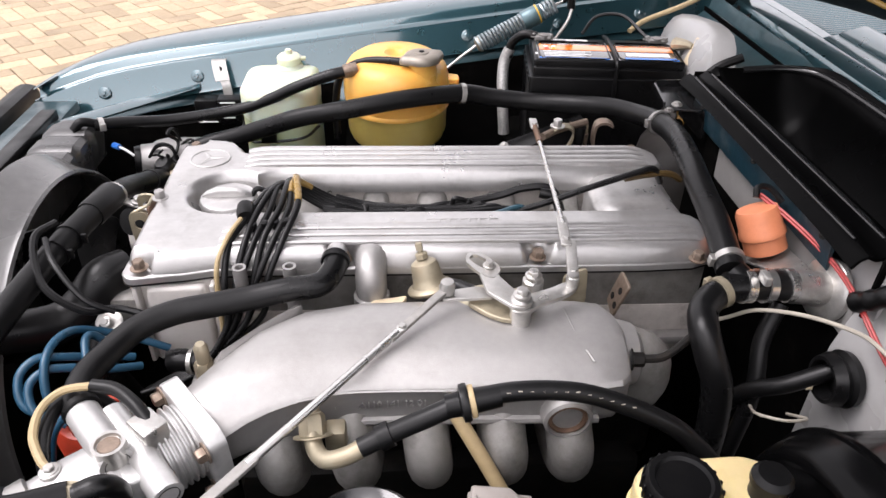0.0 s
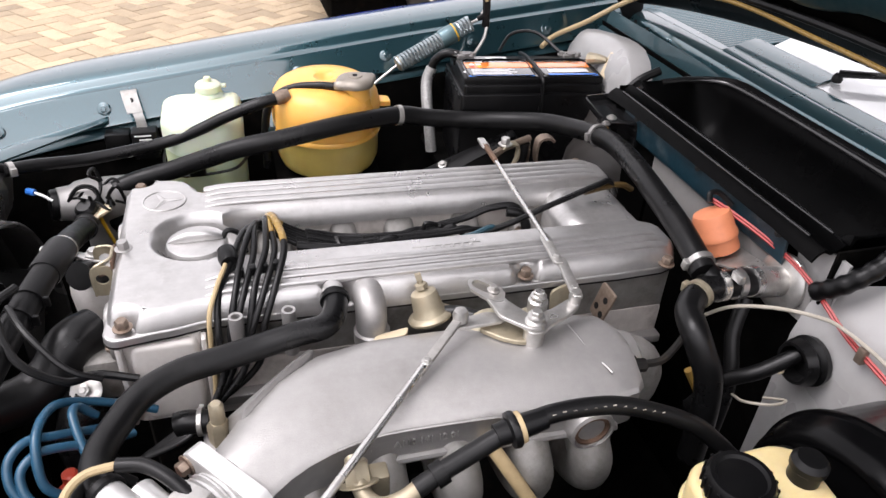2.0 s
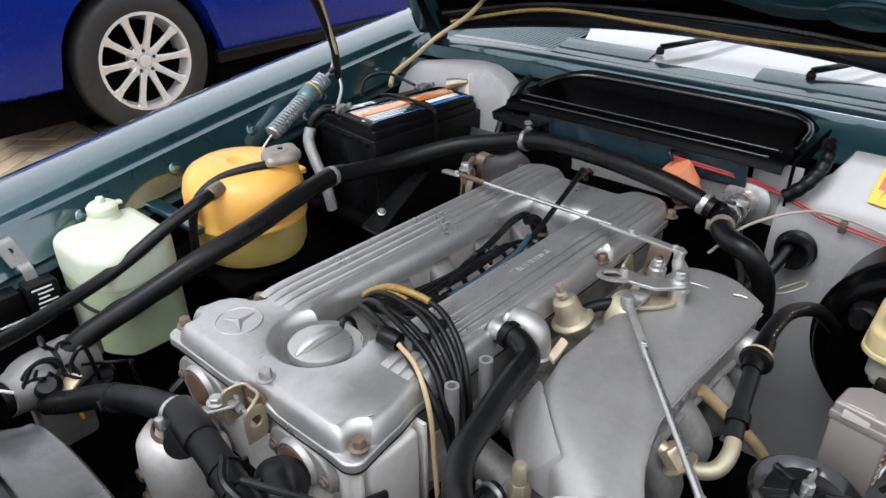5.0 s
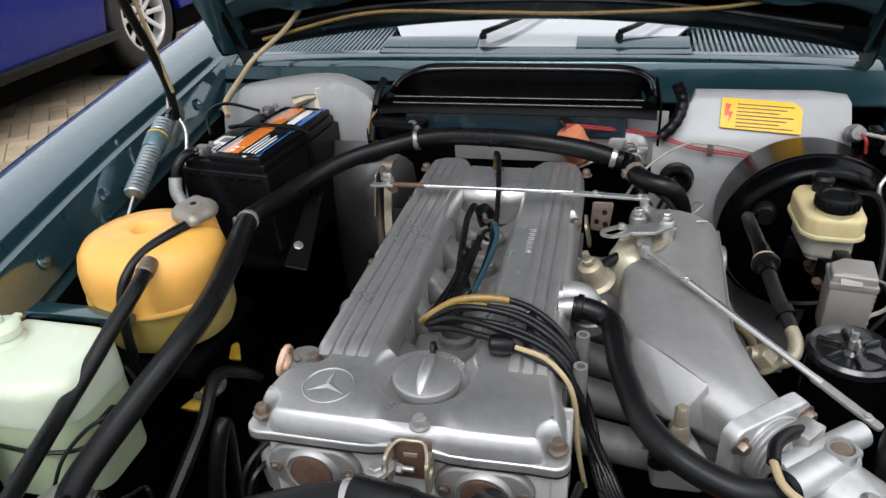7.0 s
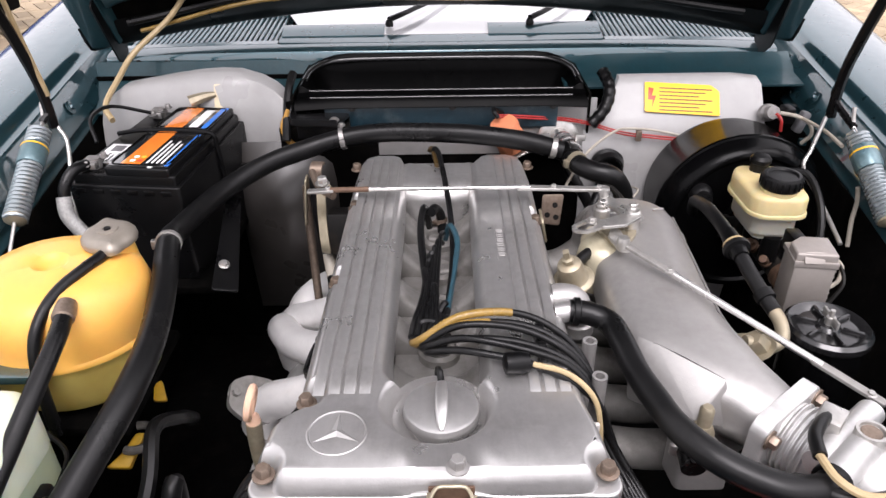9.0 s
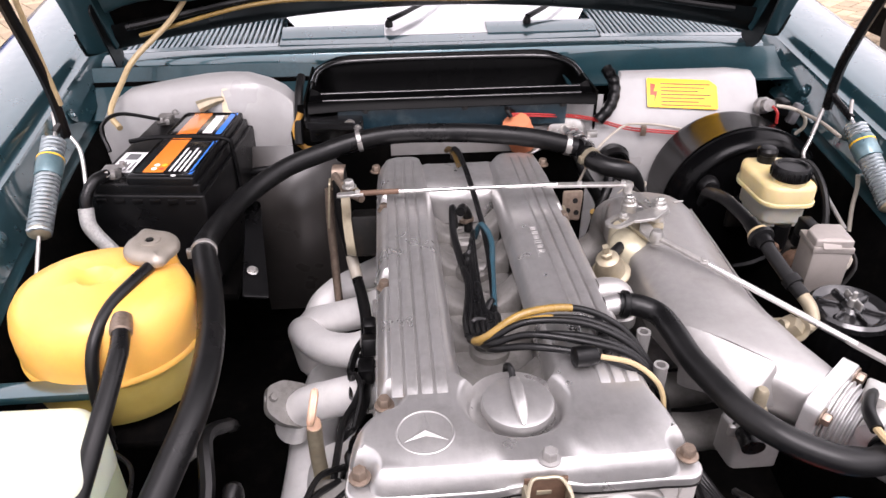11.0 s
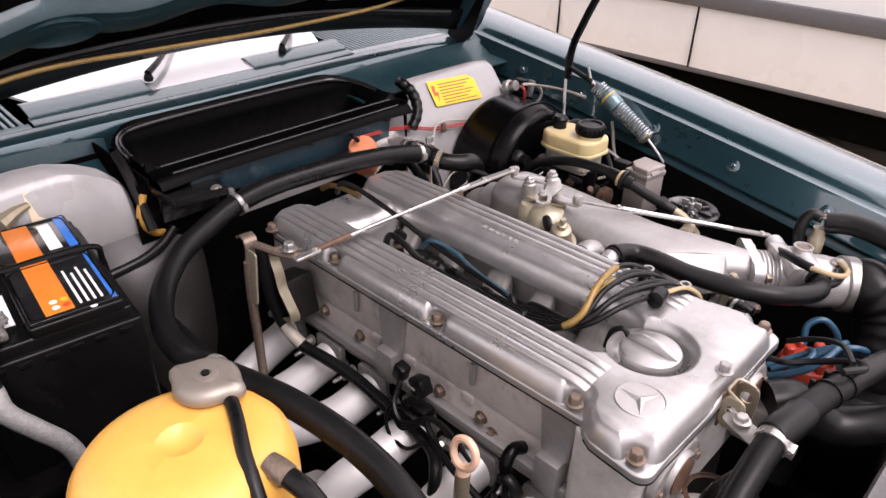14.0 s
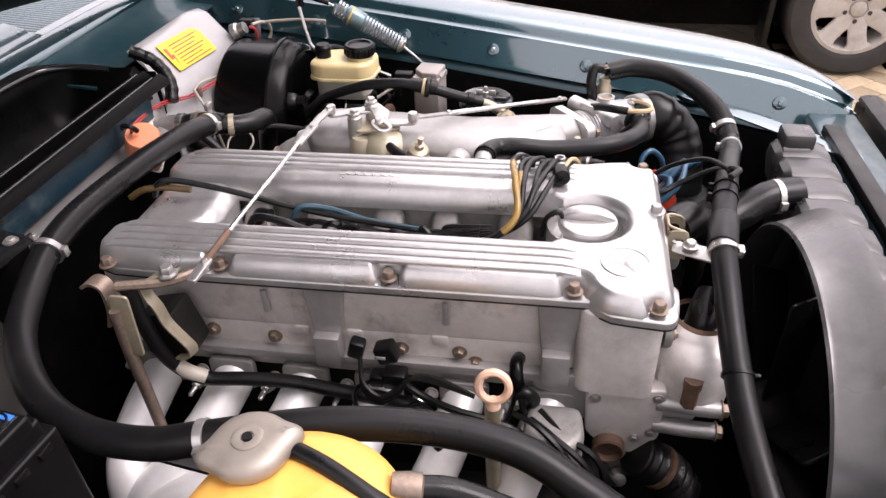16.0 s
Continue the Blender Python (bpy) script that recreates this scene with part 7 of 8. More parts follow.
for at, to in (((0.500, -0.508, 0.752), (0.482, -0.488, 0.772)), ((0.548, -0.506, 0.750), (0.536, -0.488, 0.772))):
    part("pipe_union", join(lathe([(0.010, 0), (0.010, 0.012), (0.0075, 0.014), (0.006, 0.026), (0, 0.027)], along(at, to), 12)), rusty, servo, "red-brown pipe union")
res = thing("brake_fluid_reservoir", (0.53, -0.505, 0.79), "cream plastic brake fluid reservoir with black screw cap", "fluid reservoir")
rp = fillet([(0.481, -0.529), (0.493, -0.543), (0.560, -0.549), (0.600, -0.539), (0.606, -0.473), (0.582, -0.459), (0.500, -0.461), (0.484, -0.476)], 0.010)
part("upper_body", slab(rp, 0.842, 0.872, 0.008, steps=4), cream, res)
part("seam", slab(inset(rp, -0.0025), 0.838, 0.844, 0.002), cream, res)
part("lower_body", join(slab(inset(rp, 0.009), 0.806, 0.840, 0.001), slab(inset(rp, 0.015), 0.796, 0.808, 0.006)), milky, res)
for x in (0.50, 0.565):
    part("foot", lathe([(0.014, 0.755), (0.014, 0.80)], pose(x, -0.505, 0), 14), satin_black, res)
part("cap_collar", lathe([(0.026, 0.868), (0.026, 0.882)], pose(0.511, -0.503, 0), 28), cream, res)
capr = [(r, z) for r, z in ((0.0275, 0.878), (0.0285, 0.881), (0.0285, 0.895), (0.026, 0.899), (0.022, 0.899), (0.020, 0.896), (0, 0.896))]
cap_bm = lathe(capr, pose(0.511, -0.503, 0), 48)
part("screw_cap", join(cap_bm, *[rbox((0.511 + 0.0290 * math.cos(an), -0.503 + 0.0290 * math.sin(an), 0.888), (0.003, 0.003, 0.014), 0.0008, Matrix.Rotation(an, 4, "Z")) for an in (2 * math.pi * k / 20 for k in range(20))]), satin_black, res, "ribbed black screw cap")
part("level_switch", lathe([(0.014, 0.868), (0.014, 0.884), (0.016, 0.886), (0.016, 0.892), (0.012, 0.897), (0, 0.898)], pose(0.583, -0.500, 0), 20), satin_black, res)
hose("reservoir_hose", [(0.60, -0.545, 0.86), (0.585, -0.58, 0.862), (0.53, -0.585, 0.83), (0.48, -0.575, 0.76)], 0.006, rubber, "thin black hose beside the brake reservoir", n=8)
hose("brake_pipe", [(0.50, -0.54, 0.77), (0.46, -0.56, 0.79), (0.42, -0.57, 0.80), (0.39, -0.555, 0.79), (0.38, -0.53, 0.78)], 0.003, pale_cable, "thin steel brake pipe bend", "pipe", n=6)
hose("brake_pipe", [(0.48, -0.52, 0.765), (0.44, -0.535, 0.80), (0.40, -0.55, 0.815), (0.37, -0.55, 0.80), (0.36, -0.53, 0.77)], 0.003, dark_steel, "thin steel brake pipe bend", "pipe", n=6)
box = thing("pressure_unit", (0.37, -0.49, 0.76), "plain metal hydraulic box with a small red plate", "hydraulic unit")
bx = Matrix.Rotation(radians(-8), 4, "Z")
part("casing", rbox((0.375, -0.497, 0.800), (0.050, 0.054, 0.078), 0.004, bx), box_metal, box)
part("lid", join(rbox((0.375, -0.497, 0.842), (0.053, 0.057, 0.010), 0.002, bx), slab(fillet([(-0.024, -0.026), (0.025, -0.026), (0.025, 0.010), (0.008, 0.027), (-0.024, 0.027)], 0.003), 0.846, 0.858, 0.003, Matrix.Translation((0.375, -0.497, 0)) @ bx)), box_metal, box)
part("side_bracket", join(rbox((0.426, -0.499, 0.832), (0.034, 0.020, 0.030), 0.003), rbox((0.440, -0.497, 0.812), (0.014, 0.014, 0.03), 0.003)), satin_black, box, "black socket on the box")
part("notch_face", slab(fillet([(-0.013, -0.008), (0.013, -0.008), (0.013, 0.008), (-0.013, 0.008)], 0.002), 0, 0.002, 0.0006, plane_m((0.3535, -0.490, 0.8515), (0.1, 1, 0), (-0.8, 0.05, 0.6))), box_metal, box, "bevelled corner face")
for k in range(7):
    part("cast_line", rbox((0.372, -0.5245, 0.780 + 0.0085 * k), (0.044, 0.0016, 0.0022), 0.0005, bx), box_metal, box)
part("nameplate", rbox((0.372, -0.5255, 0.818), (0.034, 0.0016, 0.028), 0.0005, bx), red_wire, box, "small red plate with worn print")
for k in range(3):
    part("plate_bar", rbox((0.364 + 0.0085 * k, -0.5272, 0.819), (0.0035, 0.0012, 0.009), 0.0003, bx), rusty, box)
part("plate_bar", rbox((0.373, -0.5258, 0.786), (0.022, 0.0012, 0.010), 0.0003, bx), label_white, box)
pump = thing("steering_fluid_can", (0.265, -0.478, 0.74), "gloss black power steering fluid can with a wing nut", "fluid can")
part("can", lathe([(0.040, 0.70), (0.046, 0.705), (0.047, 0.795), (0.045, 0.800)], pose(0.265, -0.478, 0), 36), gloss_black, pump)
part("lid", lathe([(0.049, 0.797), (0.0515, 0.800), (0.0515, 0.808), (0.047, 0.812), (0.040, 0.809), (0.036, 0.806), (0.016, 0.807), (0.012, 0.812), (0, 0.812)], pose(0.265, -0.478, 0), 40), ridge_black, pump)
for k in range(6):
    an = 2 * math.pi * k / 6
    part("lid_rib", rbox((0.265 + 0.028 * math.cos(an), -0.478 + 0.028 * math.sin(an), 0.809), (0.024, 0.005, 0.006), 0.0015, Matrix.Rotation(an, 4, "Z")), ridge_black, pump)
part("wing_nut", join(lathe([(0.006, 0.810), (0.006, 0.822), (0.003, 0.823), (0.003, 0.832), (0, 0.832)], pose(0.265, -0.478, 0), 12), rbox((0.277, -0.478, 0.820), (0.014, 0.004, 0.012), 0.002), rbox((0.253, -0.478, 0.820), (0.014, 0.004, 0.012), 0.002)), steel, pump)

# ---- warning sticker ----
stick = thing("warning_sticker", (0.835, -0.45, 0.89), "yellow high-voltage warning sticker with a red flash and worn print", "sticker")
u = Vector((-0.012, -0.148, -0.002)).normalized()
nrm = Vector((-0.75, 0, 0.66)).normalized()
sm2 = plane_m((0.835, -0.452, 0.8995), u, nrm)
part("film", slab(fillet([(-0.073, -0.028), (0.066, -0.030), (0.066, 0.018), (0.050, 0.030), (-0.073, 0.031)], 0.004), 0.001, 0.0018, 0.0002, sm2), sticker_yellow, stick)
part("flash", slab([(-0.066, 0.020), (-0.056, 0.018), (-0.060, 0.004), (-0.052, 0.004), (-0.060, -0.020), (-0.058, -0.004), (-0.067, -0.004)], 0.0018, 0.0024, 0.0001, sm2), ink_red, stick)
for k in range(7):
    w = 0.098 - 0.02 * ((k * 7) % 3) * 0.6
    part("print_bar", slab([(-0.046, 0.021 - 0.0072 * k), (-0.046 + w, 0.021 - 0.0072 * k), (-0.046 + w, 0.0188 - 0.0072 * k), (-0.046, 0.0188 - 0.0072 * k)], 0.0018, 0.0022, 0.0001, sm2), ink_dark, stick)

# ---- bonnet springs and links ----
def coil(a, b, r, wire, turns):
    a, b = Vector(a), Vector(b)
    d = (b - a).normalized()
    s1 = d.orthogonal().normalized()
    s2 = d.cross(s1)
    n = turns * 10
    return tube([a + (b - a) * (k / n) + r * (math.cos(2 * math.pi * k / 10) * s1 + math.sin(2 * math.pi * k / 10) * s2) for k in range(n + 1)], wire, 6, smooth=False)


for s in (1, -1):
    sp = thing("bonnet_spring", (0.5, s * 0.63, 0.85), "blue-grey coil spring of the bonnet hinge with a plastic sleeve", "spring", "bonnet springs")
    a, b = ((0.478, 0.628, 0.855), (0.640, 0.646, 0.932)) if s > 0 else ((0.462, -0.650, 0.843), (0.598, -0.648, 0.922))
    va, vb = Vector(a), Vector(b)
    part("coil", coil(va, va + (vb - va) * 0.60, 0.0155, 0.0030, 14), spring_steel, sp)
    part("coil", coil(va + (vb - va) * 0.82, vb, 0.0155, 0.0030, 4), spring_steel, sp)
    part("sleeve", lathe([(0.0185, 0), (0.0200, 0.003), (0.0200, 0.036), (0.0185, 0.040)], along(va + (vb - va) * 0.58, vb), 20), spring_teal, sp)
    part("yellow_ring", lathe([(0.0203, 0), (0.0203, 0.003)], along(va + (vb - va) * 0.76, vb), 20), yellow_paint, sp)
    part("tail_cup", lathe([(0.010, -0.004), (0.016, 0), (0.016, 0.006)], along(va, vb), 16), zinc, sp)
    part("hook_rod", tube([va, va + (va - vb) * 0.30 + Vector((0, 0, -0.012)), va + (va - vb) * 0.62 + Vector((0, 0, -0.03))], 0.0028, 8), steel, sp)
    part("eye_hook", tube([vb, vb + (vb - va) * 0.12, vb + (vb - va) * 0.2 + Vector((0, 0, 0.02))], 0.003, 8), steel, sp)
    h0 = Vector((0.672, s * 0.640, 0.955))
    part("hinge_link", join(tube([vb + (vb - va) * 0.1, h0, h0 + Vector((0.0, 0, 0.03))], 0.006, 8), tube([h0 + Vector((0, 0, -0.03)), h0 + Vector((-0.005, 0, 0.04)), Vector((0.64, s * 0.636, 1.06)), Vector((0.58, s * 0.632, 1.20)), Vector((0.54, s * 0.63, 1.42))], 0.0085, 8)), satin_black, sp, "black bonnet hinge link")
    part("stay_rod", tube([(0.672, -0.634, 0.925), (0.655, -0.615, 0.875), (0.636, -0.60, 0.849), (0.566, -0.60, 0.827), (0.479, -0.60, 0.796)] if s < 0 else [h0 + Vector((0.0, -s * 0.006, -0.03)), Vector((0.66, s * 0.62, 0.90)), Vector((0.62, s * 0.612, 0.84)), Vector((0.60, s * 0.61, 0.78))], 0.0035, 8), steel, sp)
hose("hinge_cable", [(0.56, 0.615, 1.36), (0.60, 0.622, 1.20), (0.645, 0.63, 1.06), (0.668, 0.632, 0.98)], 0.004, tan_hose, "tan cable taped along the hinge link", "cable", n=6)

# ---- exhaust side small parts ----
dip = thing("dipstick", (0.173, 0.215, 0.70), "dipstick with a pale pink ring handle", "dipstick")
part("ring_handle", join(tube([(0.173 + 0.017 * math.cos(radians(a)), 0.222 - 0.004 * math.sin(radians(a)), 0.778 + 0.018 * math.sin(radians(a))) for a in range(0, 361, 30)], 0.0048, 8, per=3), lathe([(0.009, 0), (0.008, 0.012), (0.005, 0.016)], pose(0.173, 0.223, 0.744), 12)), pale_pink, dip)
part("tube", tube([(0.173, 0.223, 0.748), (0.173, 0.224, 0.71), (0.172, 0.222, 0.66), (0.17, 0.215, 0.55)], 0.0095, 12), zinc, dip)
hose("exhaust_side_loom", [(0.60, 0.205, 0.86), (0.595, 0.205, 0.80), (0.585, 0.195, 0.735), (0.555, 0.185, 0.700), (0.50, 0.175, 0.695), (0.44, 0.168, 0.69), (0.37, 0.168, 0.682), (0.31, 0.170, 0.678), (0.27, 0.175, 0.672), (0.245, 0.195, 0.655), (0.24, 0.21, 0.60), (0.24, 0.215, 0.50)], 0.0095, rubber, "black taped loom along the exhaust side", "cable", n=12)
part("white_wrap", tube([(0.582, 0.193, 0.728), (0.57, 0.189, 0.712), (0.552, 0.184, 0.700)], 0.0100, 12), pale_cable, scene.objects["exhaust_side_loom"])
conn = thing("wiring_connector", (0.30, 0.165, 0.70), "black wiring plug with a clip on the head", "connector")
part("plug", join(rbox((0.302, 0.165, 0.715), (0.03, 0.022, 0.026), 0.004), rbox((0.325, 0.165, 0.712), (0.018, 0.02, 0.018), 0.003)), satin_black, conn)
part("wire_loop", tube([(0.33, 0.17, 0.712), (0.352, 0.18, 0.70), (0.345, 0.19, 0.67), (0.31, 0.19, 0.66), (0.285, 0.18, 0.68), (0.27, 0.175, 0.685)], 0.003, 6), rubber, conn)
part("wire_loop", tube([(0.29, 0.17, 0.71), (0.26, 0.18, 0.70), (0.22, 0.195, 0.70), (0.18, 0.20, 0.695), (0.14, 0.205, 0.68), (0.12, 0.21, 0.62)], 0.0048, 8), rubber, conn)
part("boot", tube([(0.135, 0.165, 0.69), (0.128, 0.175, 0.712), (0.138, 0.18, 0.728), (0.15, 0.178, 0.722)], 0.008, 10), rubber, conn)
for k, (x, y) in enumerate(((0.13, 0.21), (0.11, 0.215), (0.10, 0.20))):
    hose("sender_lead", [(x + 0.02, y - 0.02, 0.70), (x - 0.01, y + 0.01, 0.715 - 0.01 * k), (x - 0.05, y + 0.03, 0.68), (x - 0.07, y + 0.03, 0.60)], 0.004, rubber, "thin black sender lead at the engine front", "cable", n=6)
brk = thing("cable_bracket", (0.62, 0.21, 0.80), "dull bent steel bracket and lever behind the valve cover", "bracket")
part("arm", slab(fillet([(-0.012, -0.03), (0.012, -0.03), (0.014, 0.055), (-0.014, 0.055)], 0.006), -0.0015, 0.0015, 0.001, plane_m((0.605, 0.222, 0.83), (1, 0, 0), (0, 1, 0.1))), zinc, brk)
part("post", tube([(0.612, 0.222, 0.84), (0.612, 0.225, 0.78), (0.61, 0.225, 0.70), (0.61, 0.225, 0.60)], 0.0075, 10), bolt_brown, brk)
part("lever", ribbon([(0.550, 0.176, 0.868), (0.566, 0.186, 0.870), (0.584, 0.193, 0.862), (0.586, 0.194, 0.845), (0.578, 0.194, 0.825), (0.572, 0.194, 0.80), (0.560, 0.192, 0.775), (0.553, 0.190, 0.757), (0.558, 0.190, 0.744), (0.574, 0.190, 0.742)], 0.015, 0.003, (0.25, 0.97, 0.1)), zinc, brk)
part("hood_tab", ribbon([(0.652, 0.205, 0.862), (0.640, 0.205, 0.868), (0.626, 0.207, 0.862), (0.624, 0.209, 0.835), (0.630, 0.211, 0.81)], 0.02, 0.004, (0.1, 0.98, 0)), bolt_brown, brk, "browned bent tab")
part("spindle", tube([(0.53, 0.165, 0.862), (0.56, 0.19, 0.862), (0.61, 0.21, 0.866)], 0.006, 8), bolt_brown, brk)
part("spindle_nut", hex_bolt((0.557, 0.185, 0.870), 0.008, 0.012), steel, brk)
part("block", rbox((0.585, 0.165, 0.77), (0.05, 0.045, 0.07), 0.005, Matrix.Rotation(radians(14), 4, "Y")), dark_steel, brk)
part("support_plate", slab(fillet([(0.0, 0.0), (0.03, 0.0), (0.03, 0.05), (0.0, 0.04)], 0.008), -0.002, 0.002, 0.001, plane_m((0.50, -0.160, 0.79), (1, 0, 0), (0, -1, 0.2))), zinc, brk)

# ---- water pump ----
wp = thing("water_pump", (-0.06, 0.10, 0.58), "stained cast aluminium water pump housing at the engine front", "water pump")
part("housing", join(lathe([(0.045, -0.05), (0.048, 0.0), (0.046, 0.022), (0.036, 0.036), (0.022, 0.042), (0, 0.043)], pose(-0.062, 0.105, 0.735), 28), rbox((-0.045, 0.10, 0.70), (0.06, 0.07, 0.10), 0.012)), cast_case, wp)
for z in (0.695, 0.656):
    part("pump_arm", tube([(-0.02, 0.142, z), (-0.06, 0.145, z), (-0.095, 0.145, z)], 0.0105, 14), cast_grey, wp)
    part("arm_bolt", hex_bolt((-0.095, 0.145, z), 0.009, 0.009, (-1, 0, 0)), bolt_brown, wp)
part("sender", join(lathe([(0.010, 0.705), (0.010, 0.735), (0.007, 0.74)], pose(-0.055, 0.15, 0), 6), lathe([(0.011, 0.735), (0.011, 0.748), (0, 0.75)], pose(-0.055, 0.15, 0), 14)), rusty, wp)
part("rust_ring", lathe([(0.030, 0), (0.034, 0.004), (0.030, 0.008)], along((-0.062, 0.085, 0.785), (-0.064, 0.085, 0.81)), 24, caps=False), rusty, wp)
part("outlet_pipe", tube([(-0.062, 0.09, 0.74), (-0.064, 0.085, 0.765), (-0.070, 0.072, 0.785), (-0.080, 0.05, 0.795)], 0.020, 16), rubber, wp)
hose("bypass_hose", [(0.03, 0.165, 0.590), (0.06, 0.178, 0.570), (0.10, 0.195, 0.545), (0.15, 0.205, 0.51), (0.19, 0.21, 0.45)], 0.028, rubber, "wide black bypass hose with a rusty clamp", clamps=[((0.052, 0.175, 0.575), (1, 0.45, -0.6))], clamp_mat=rusty, n=16)
bel = thing("bellows_joint", (-0.036, 0.15, 0.58), "rusty ribbed bellows joint under the timing housing", "bellows")
part("bellows", tube([(-0.005, 0.155, 0.610), (-0.03, 0.152, 0.590), (-0.055, 0.148, 0.565), (-0.075, 0.145, 0.53)], 0.024, 18, per=14, ribs=0.006, pitch=0.014), rubber, bel)
part("rust_band", clamp_band((-0.036, 0.151, 0.585), (-0.7, -0.1, -0.65), 0.029, 0.008), rusty, bel)

# ---- front right auxiliaries ----
comp = thing("auxiliary_pump", (-0.09, 0.39, 0.62), "silver cast auxiliary pump with a black cap and wiring", "pump")
pm2 = along((-0.165, 0.362, 0.735), (-0.02, 0.410, 0.712))
part("pump_body", join(lathe([(0.020, -0.004), (0.028, 0.0), (0.030, 0.02), (0.036, 0.03), (0.040, 0.05), (0.040, 0.11), (0.034, 0.128), (0.02, 0.135), (0, 0.135)], pm2, 28), rbox((-0.10, 0.385, 0.66), (0.07, 0.05, 0.10), 0.010)), cast_grey, comp)
part("end_cap", lathe([(0.024, -0.012), (0.026, -0.008), (0.026, 0.006), (0.022, 0.008)], pm2, 24), satin_black, comp)
part("black_disc", lathe([(0.033, 0), (0.034, 0.010), (0.030, 0.016), (0.012, 0.018), (0, 0.018)], along((-0.058, 0.362, 0.692), (-0.064, 0.350, 0.73)), 28), gloss_black, comp, "gloss black round cover")
part("stub", lathe([(0.012, 0), (0.012, 0.02), (0.009, 0.022)], along((-0.03, 0.405, 0.71), (-0.03, 0.405, 0.75)), 14), zinc, comp)
part("orange_mark", rbox((-0.082, 0.408, 0.752), (0.016, 0.010, 0.002), 0.0005, Matrix.Rotation(radians(20), 4, "Z")), label_orange, comp)
part("paper_tag", rbox((-0.095, 0.330, 0.732), (0.030, 0.022, 0.005), 0.001, Matrix.Rotation(radians(25), 4, "Z") @ Matrix.Rotation(radians(-20), 4, "Y")), beige_plastic, comp, "pale paper tag")
part("black_knob", lathe([(0.016, 0), (0.018, 0.012), (0.012, 0.018), (0, 0.018)], along((-0.116, 0.338, 0.73), (-0.124, 0.325, 0.76)), 18), satin_black, comp)
wire = hose("blue_tipped_wire", [(-0.197, 0.336, 0.778), (-0.185, 0.330, 0.777)], 0.0055, label_blue, "blue wire terminal by the pump", "cable", n=8)
part("bare_tip", tube([(-0.185, 0.330, 0.777), (-0.172, 0.324, 0.773), (-0.160, 0.320, 0.765)], 0.0022, 6), label_white, wire)
hose("pump_wiring", [(-0.15, 0.345, 0.74), (-0.125, 0.345, 0.772), (-0.10, 0.342, 0.770), (-0.095, 0.335, 0.745)], 0.003, rubber, "black wiring round the pump", "cable", n=6)
hose("pump_wiring", [(-0.155, 0.352, 0.735), (-0.13, 0.352, 0.765), (-0.105, 0.350, 0.765), (-0.09, 0.345, 0.73)], 0.003, rubber, "black wiring round the pump", "cable", n=6)
rng = random.Random(11)
for k in range(7):
    p = Vector((-0.155 + 0.014 * k, 0.345 + rng.uniform(-0.015, 0.02), 0.748 + rng.uniform(-0.01, 0.01)))
    line = [p]
    for q in range(4):
        p = p + Vector((rng.uniform(-0.012, 0.026), rng.uniform(-0.018, 0.024), rng.uniform(-0.018, 0.022)))
        line.append(p)
    line.append(p + Vector((0.01, 0.01, -0.06)))
    hose("pump_wiring", line, 0.0024 + 0.0008 * (k % 2), yellow_paint if k == 1 else rubber, "yellow wire by the pump" if k == 1 else "black wiring round the pump", "cable", n=6)
relay = thing("relay_unit", (-0.06, 0.53, 0.72), "black relay box with a white printed label", "relay")
part("case", rbox((-0.085, 0.568, 0.745), (0.045, 0.035, 0.05), 0.003), satin_black, relay)
part("case", rbox((-0.035, 0.553, 0.750), (0.046, 0.034, 0.056), 0.003), satin_black, relay)
part("case_edge", rbox((-0.085, 0.550, 0.724), (0.040, 0.002, 0.003), 0.0006), label_white, relay)
for k in range(5):
    part("print_bar", rbox((-0.037 + 0.004 * (k % 2), 0.5355, 0.771 - 0.008 * k), (0.030 - 0.007 * (k % 3), 0.001, 0.0028), 0.0002), label_white, relay)
part("mount_tab", ribbon([(-0.038, 0.562, 0.770), (-0.040, 0.566, 0.795), (-0.046, 0.574, 0.812)], 0.018, 0.003, (1, 0, 0)), steel, relay)
part("wing_bracket", join(ribbon([(-0.046, 0.566, 0.806), (-0.050, 0.576, 0.822), (-0.054, 0.590, 0.838), (-0.054, 0.600, 0.838)], 0.028, 0.003, (1, 0.2, 0))), steel, relay, "pale plated bracket on the wing")
# Dark disc paints the shade of a slot.
part("bracket_slot", lathe([(0.005, 0), (0.005, 0.001), (0, 0.001)], along((-0.051, 0.5785, 0.8262), (-0.052, 0.56, 0.84)), 14), dark_steel, relay)
block2 = thing("engine_mount_bracket", (0.20, 0.36, 0.55), "worn yellow painted bracket deep in the bay", "bracket")
part("yellow_arm", slab(fillet([(-0.022, 0.0), (0.008, -0.008), (0.02, 0.014), (0.032, 0.036), (0.02, 0.038), (0.0, 0.015)], 0.004), -0.006, 0.006, 0.002, plane_m((0.243, 0.44, 0.60), (0.3, -0.9, 0), (-0.5, -0.2, 0.8))), yellow_paint, block2)
part("yellow_tab", slab(fillet([(0.0, 0.0), (0.02, -0.004), (0.016, 0.03), (0.004, 0.026)], 0.004), -0.004, 0.004, 0.001, plane_m((0.365, 0.442, 0.60), (0.3, -0.9, 0), (-0.5, -0.2, 0.8))), yellow_paint, block2)
part("ring", tube([(0.273 + 0.024 * math.cos(radians(a)), 0.428 + 0.024 * math.sin(radians(a)), 0.62) for a in range(-200, 21, 20)], 0.006, 8, per=3), cast_dark, block2)
hose("deep_loom", [(0.05, 0.37, 0.60), (0.15, 0.36, 0.66), (0.22, 0.37, 0.69), (0.27, 0.36, 0.66), (0.33, 0.37, 0.60)], 0.010, rubber, "black loom deep in the bay", "cable", n=8)
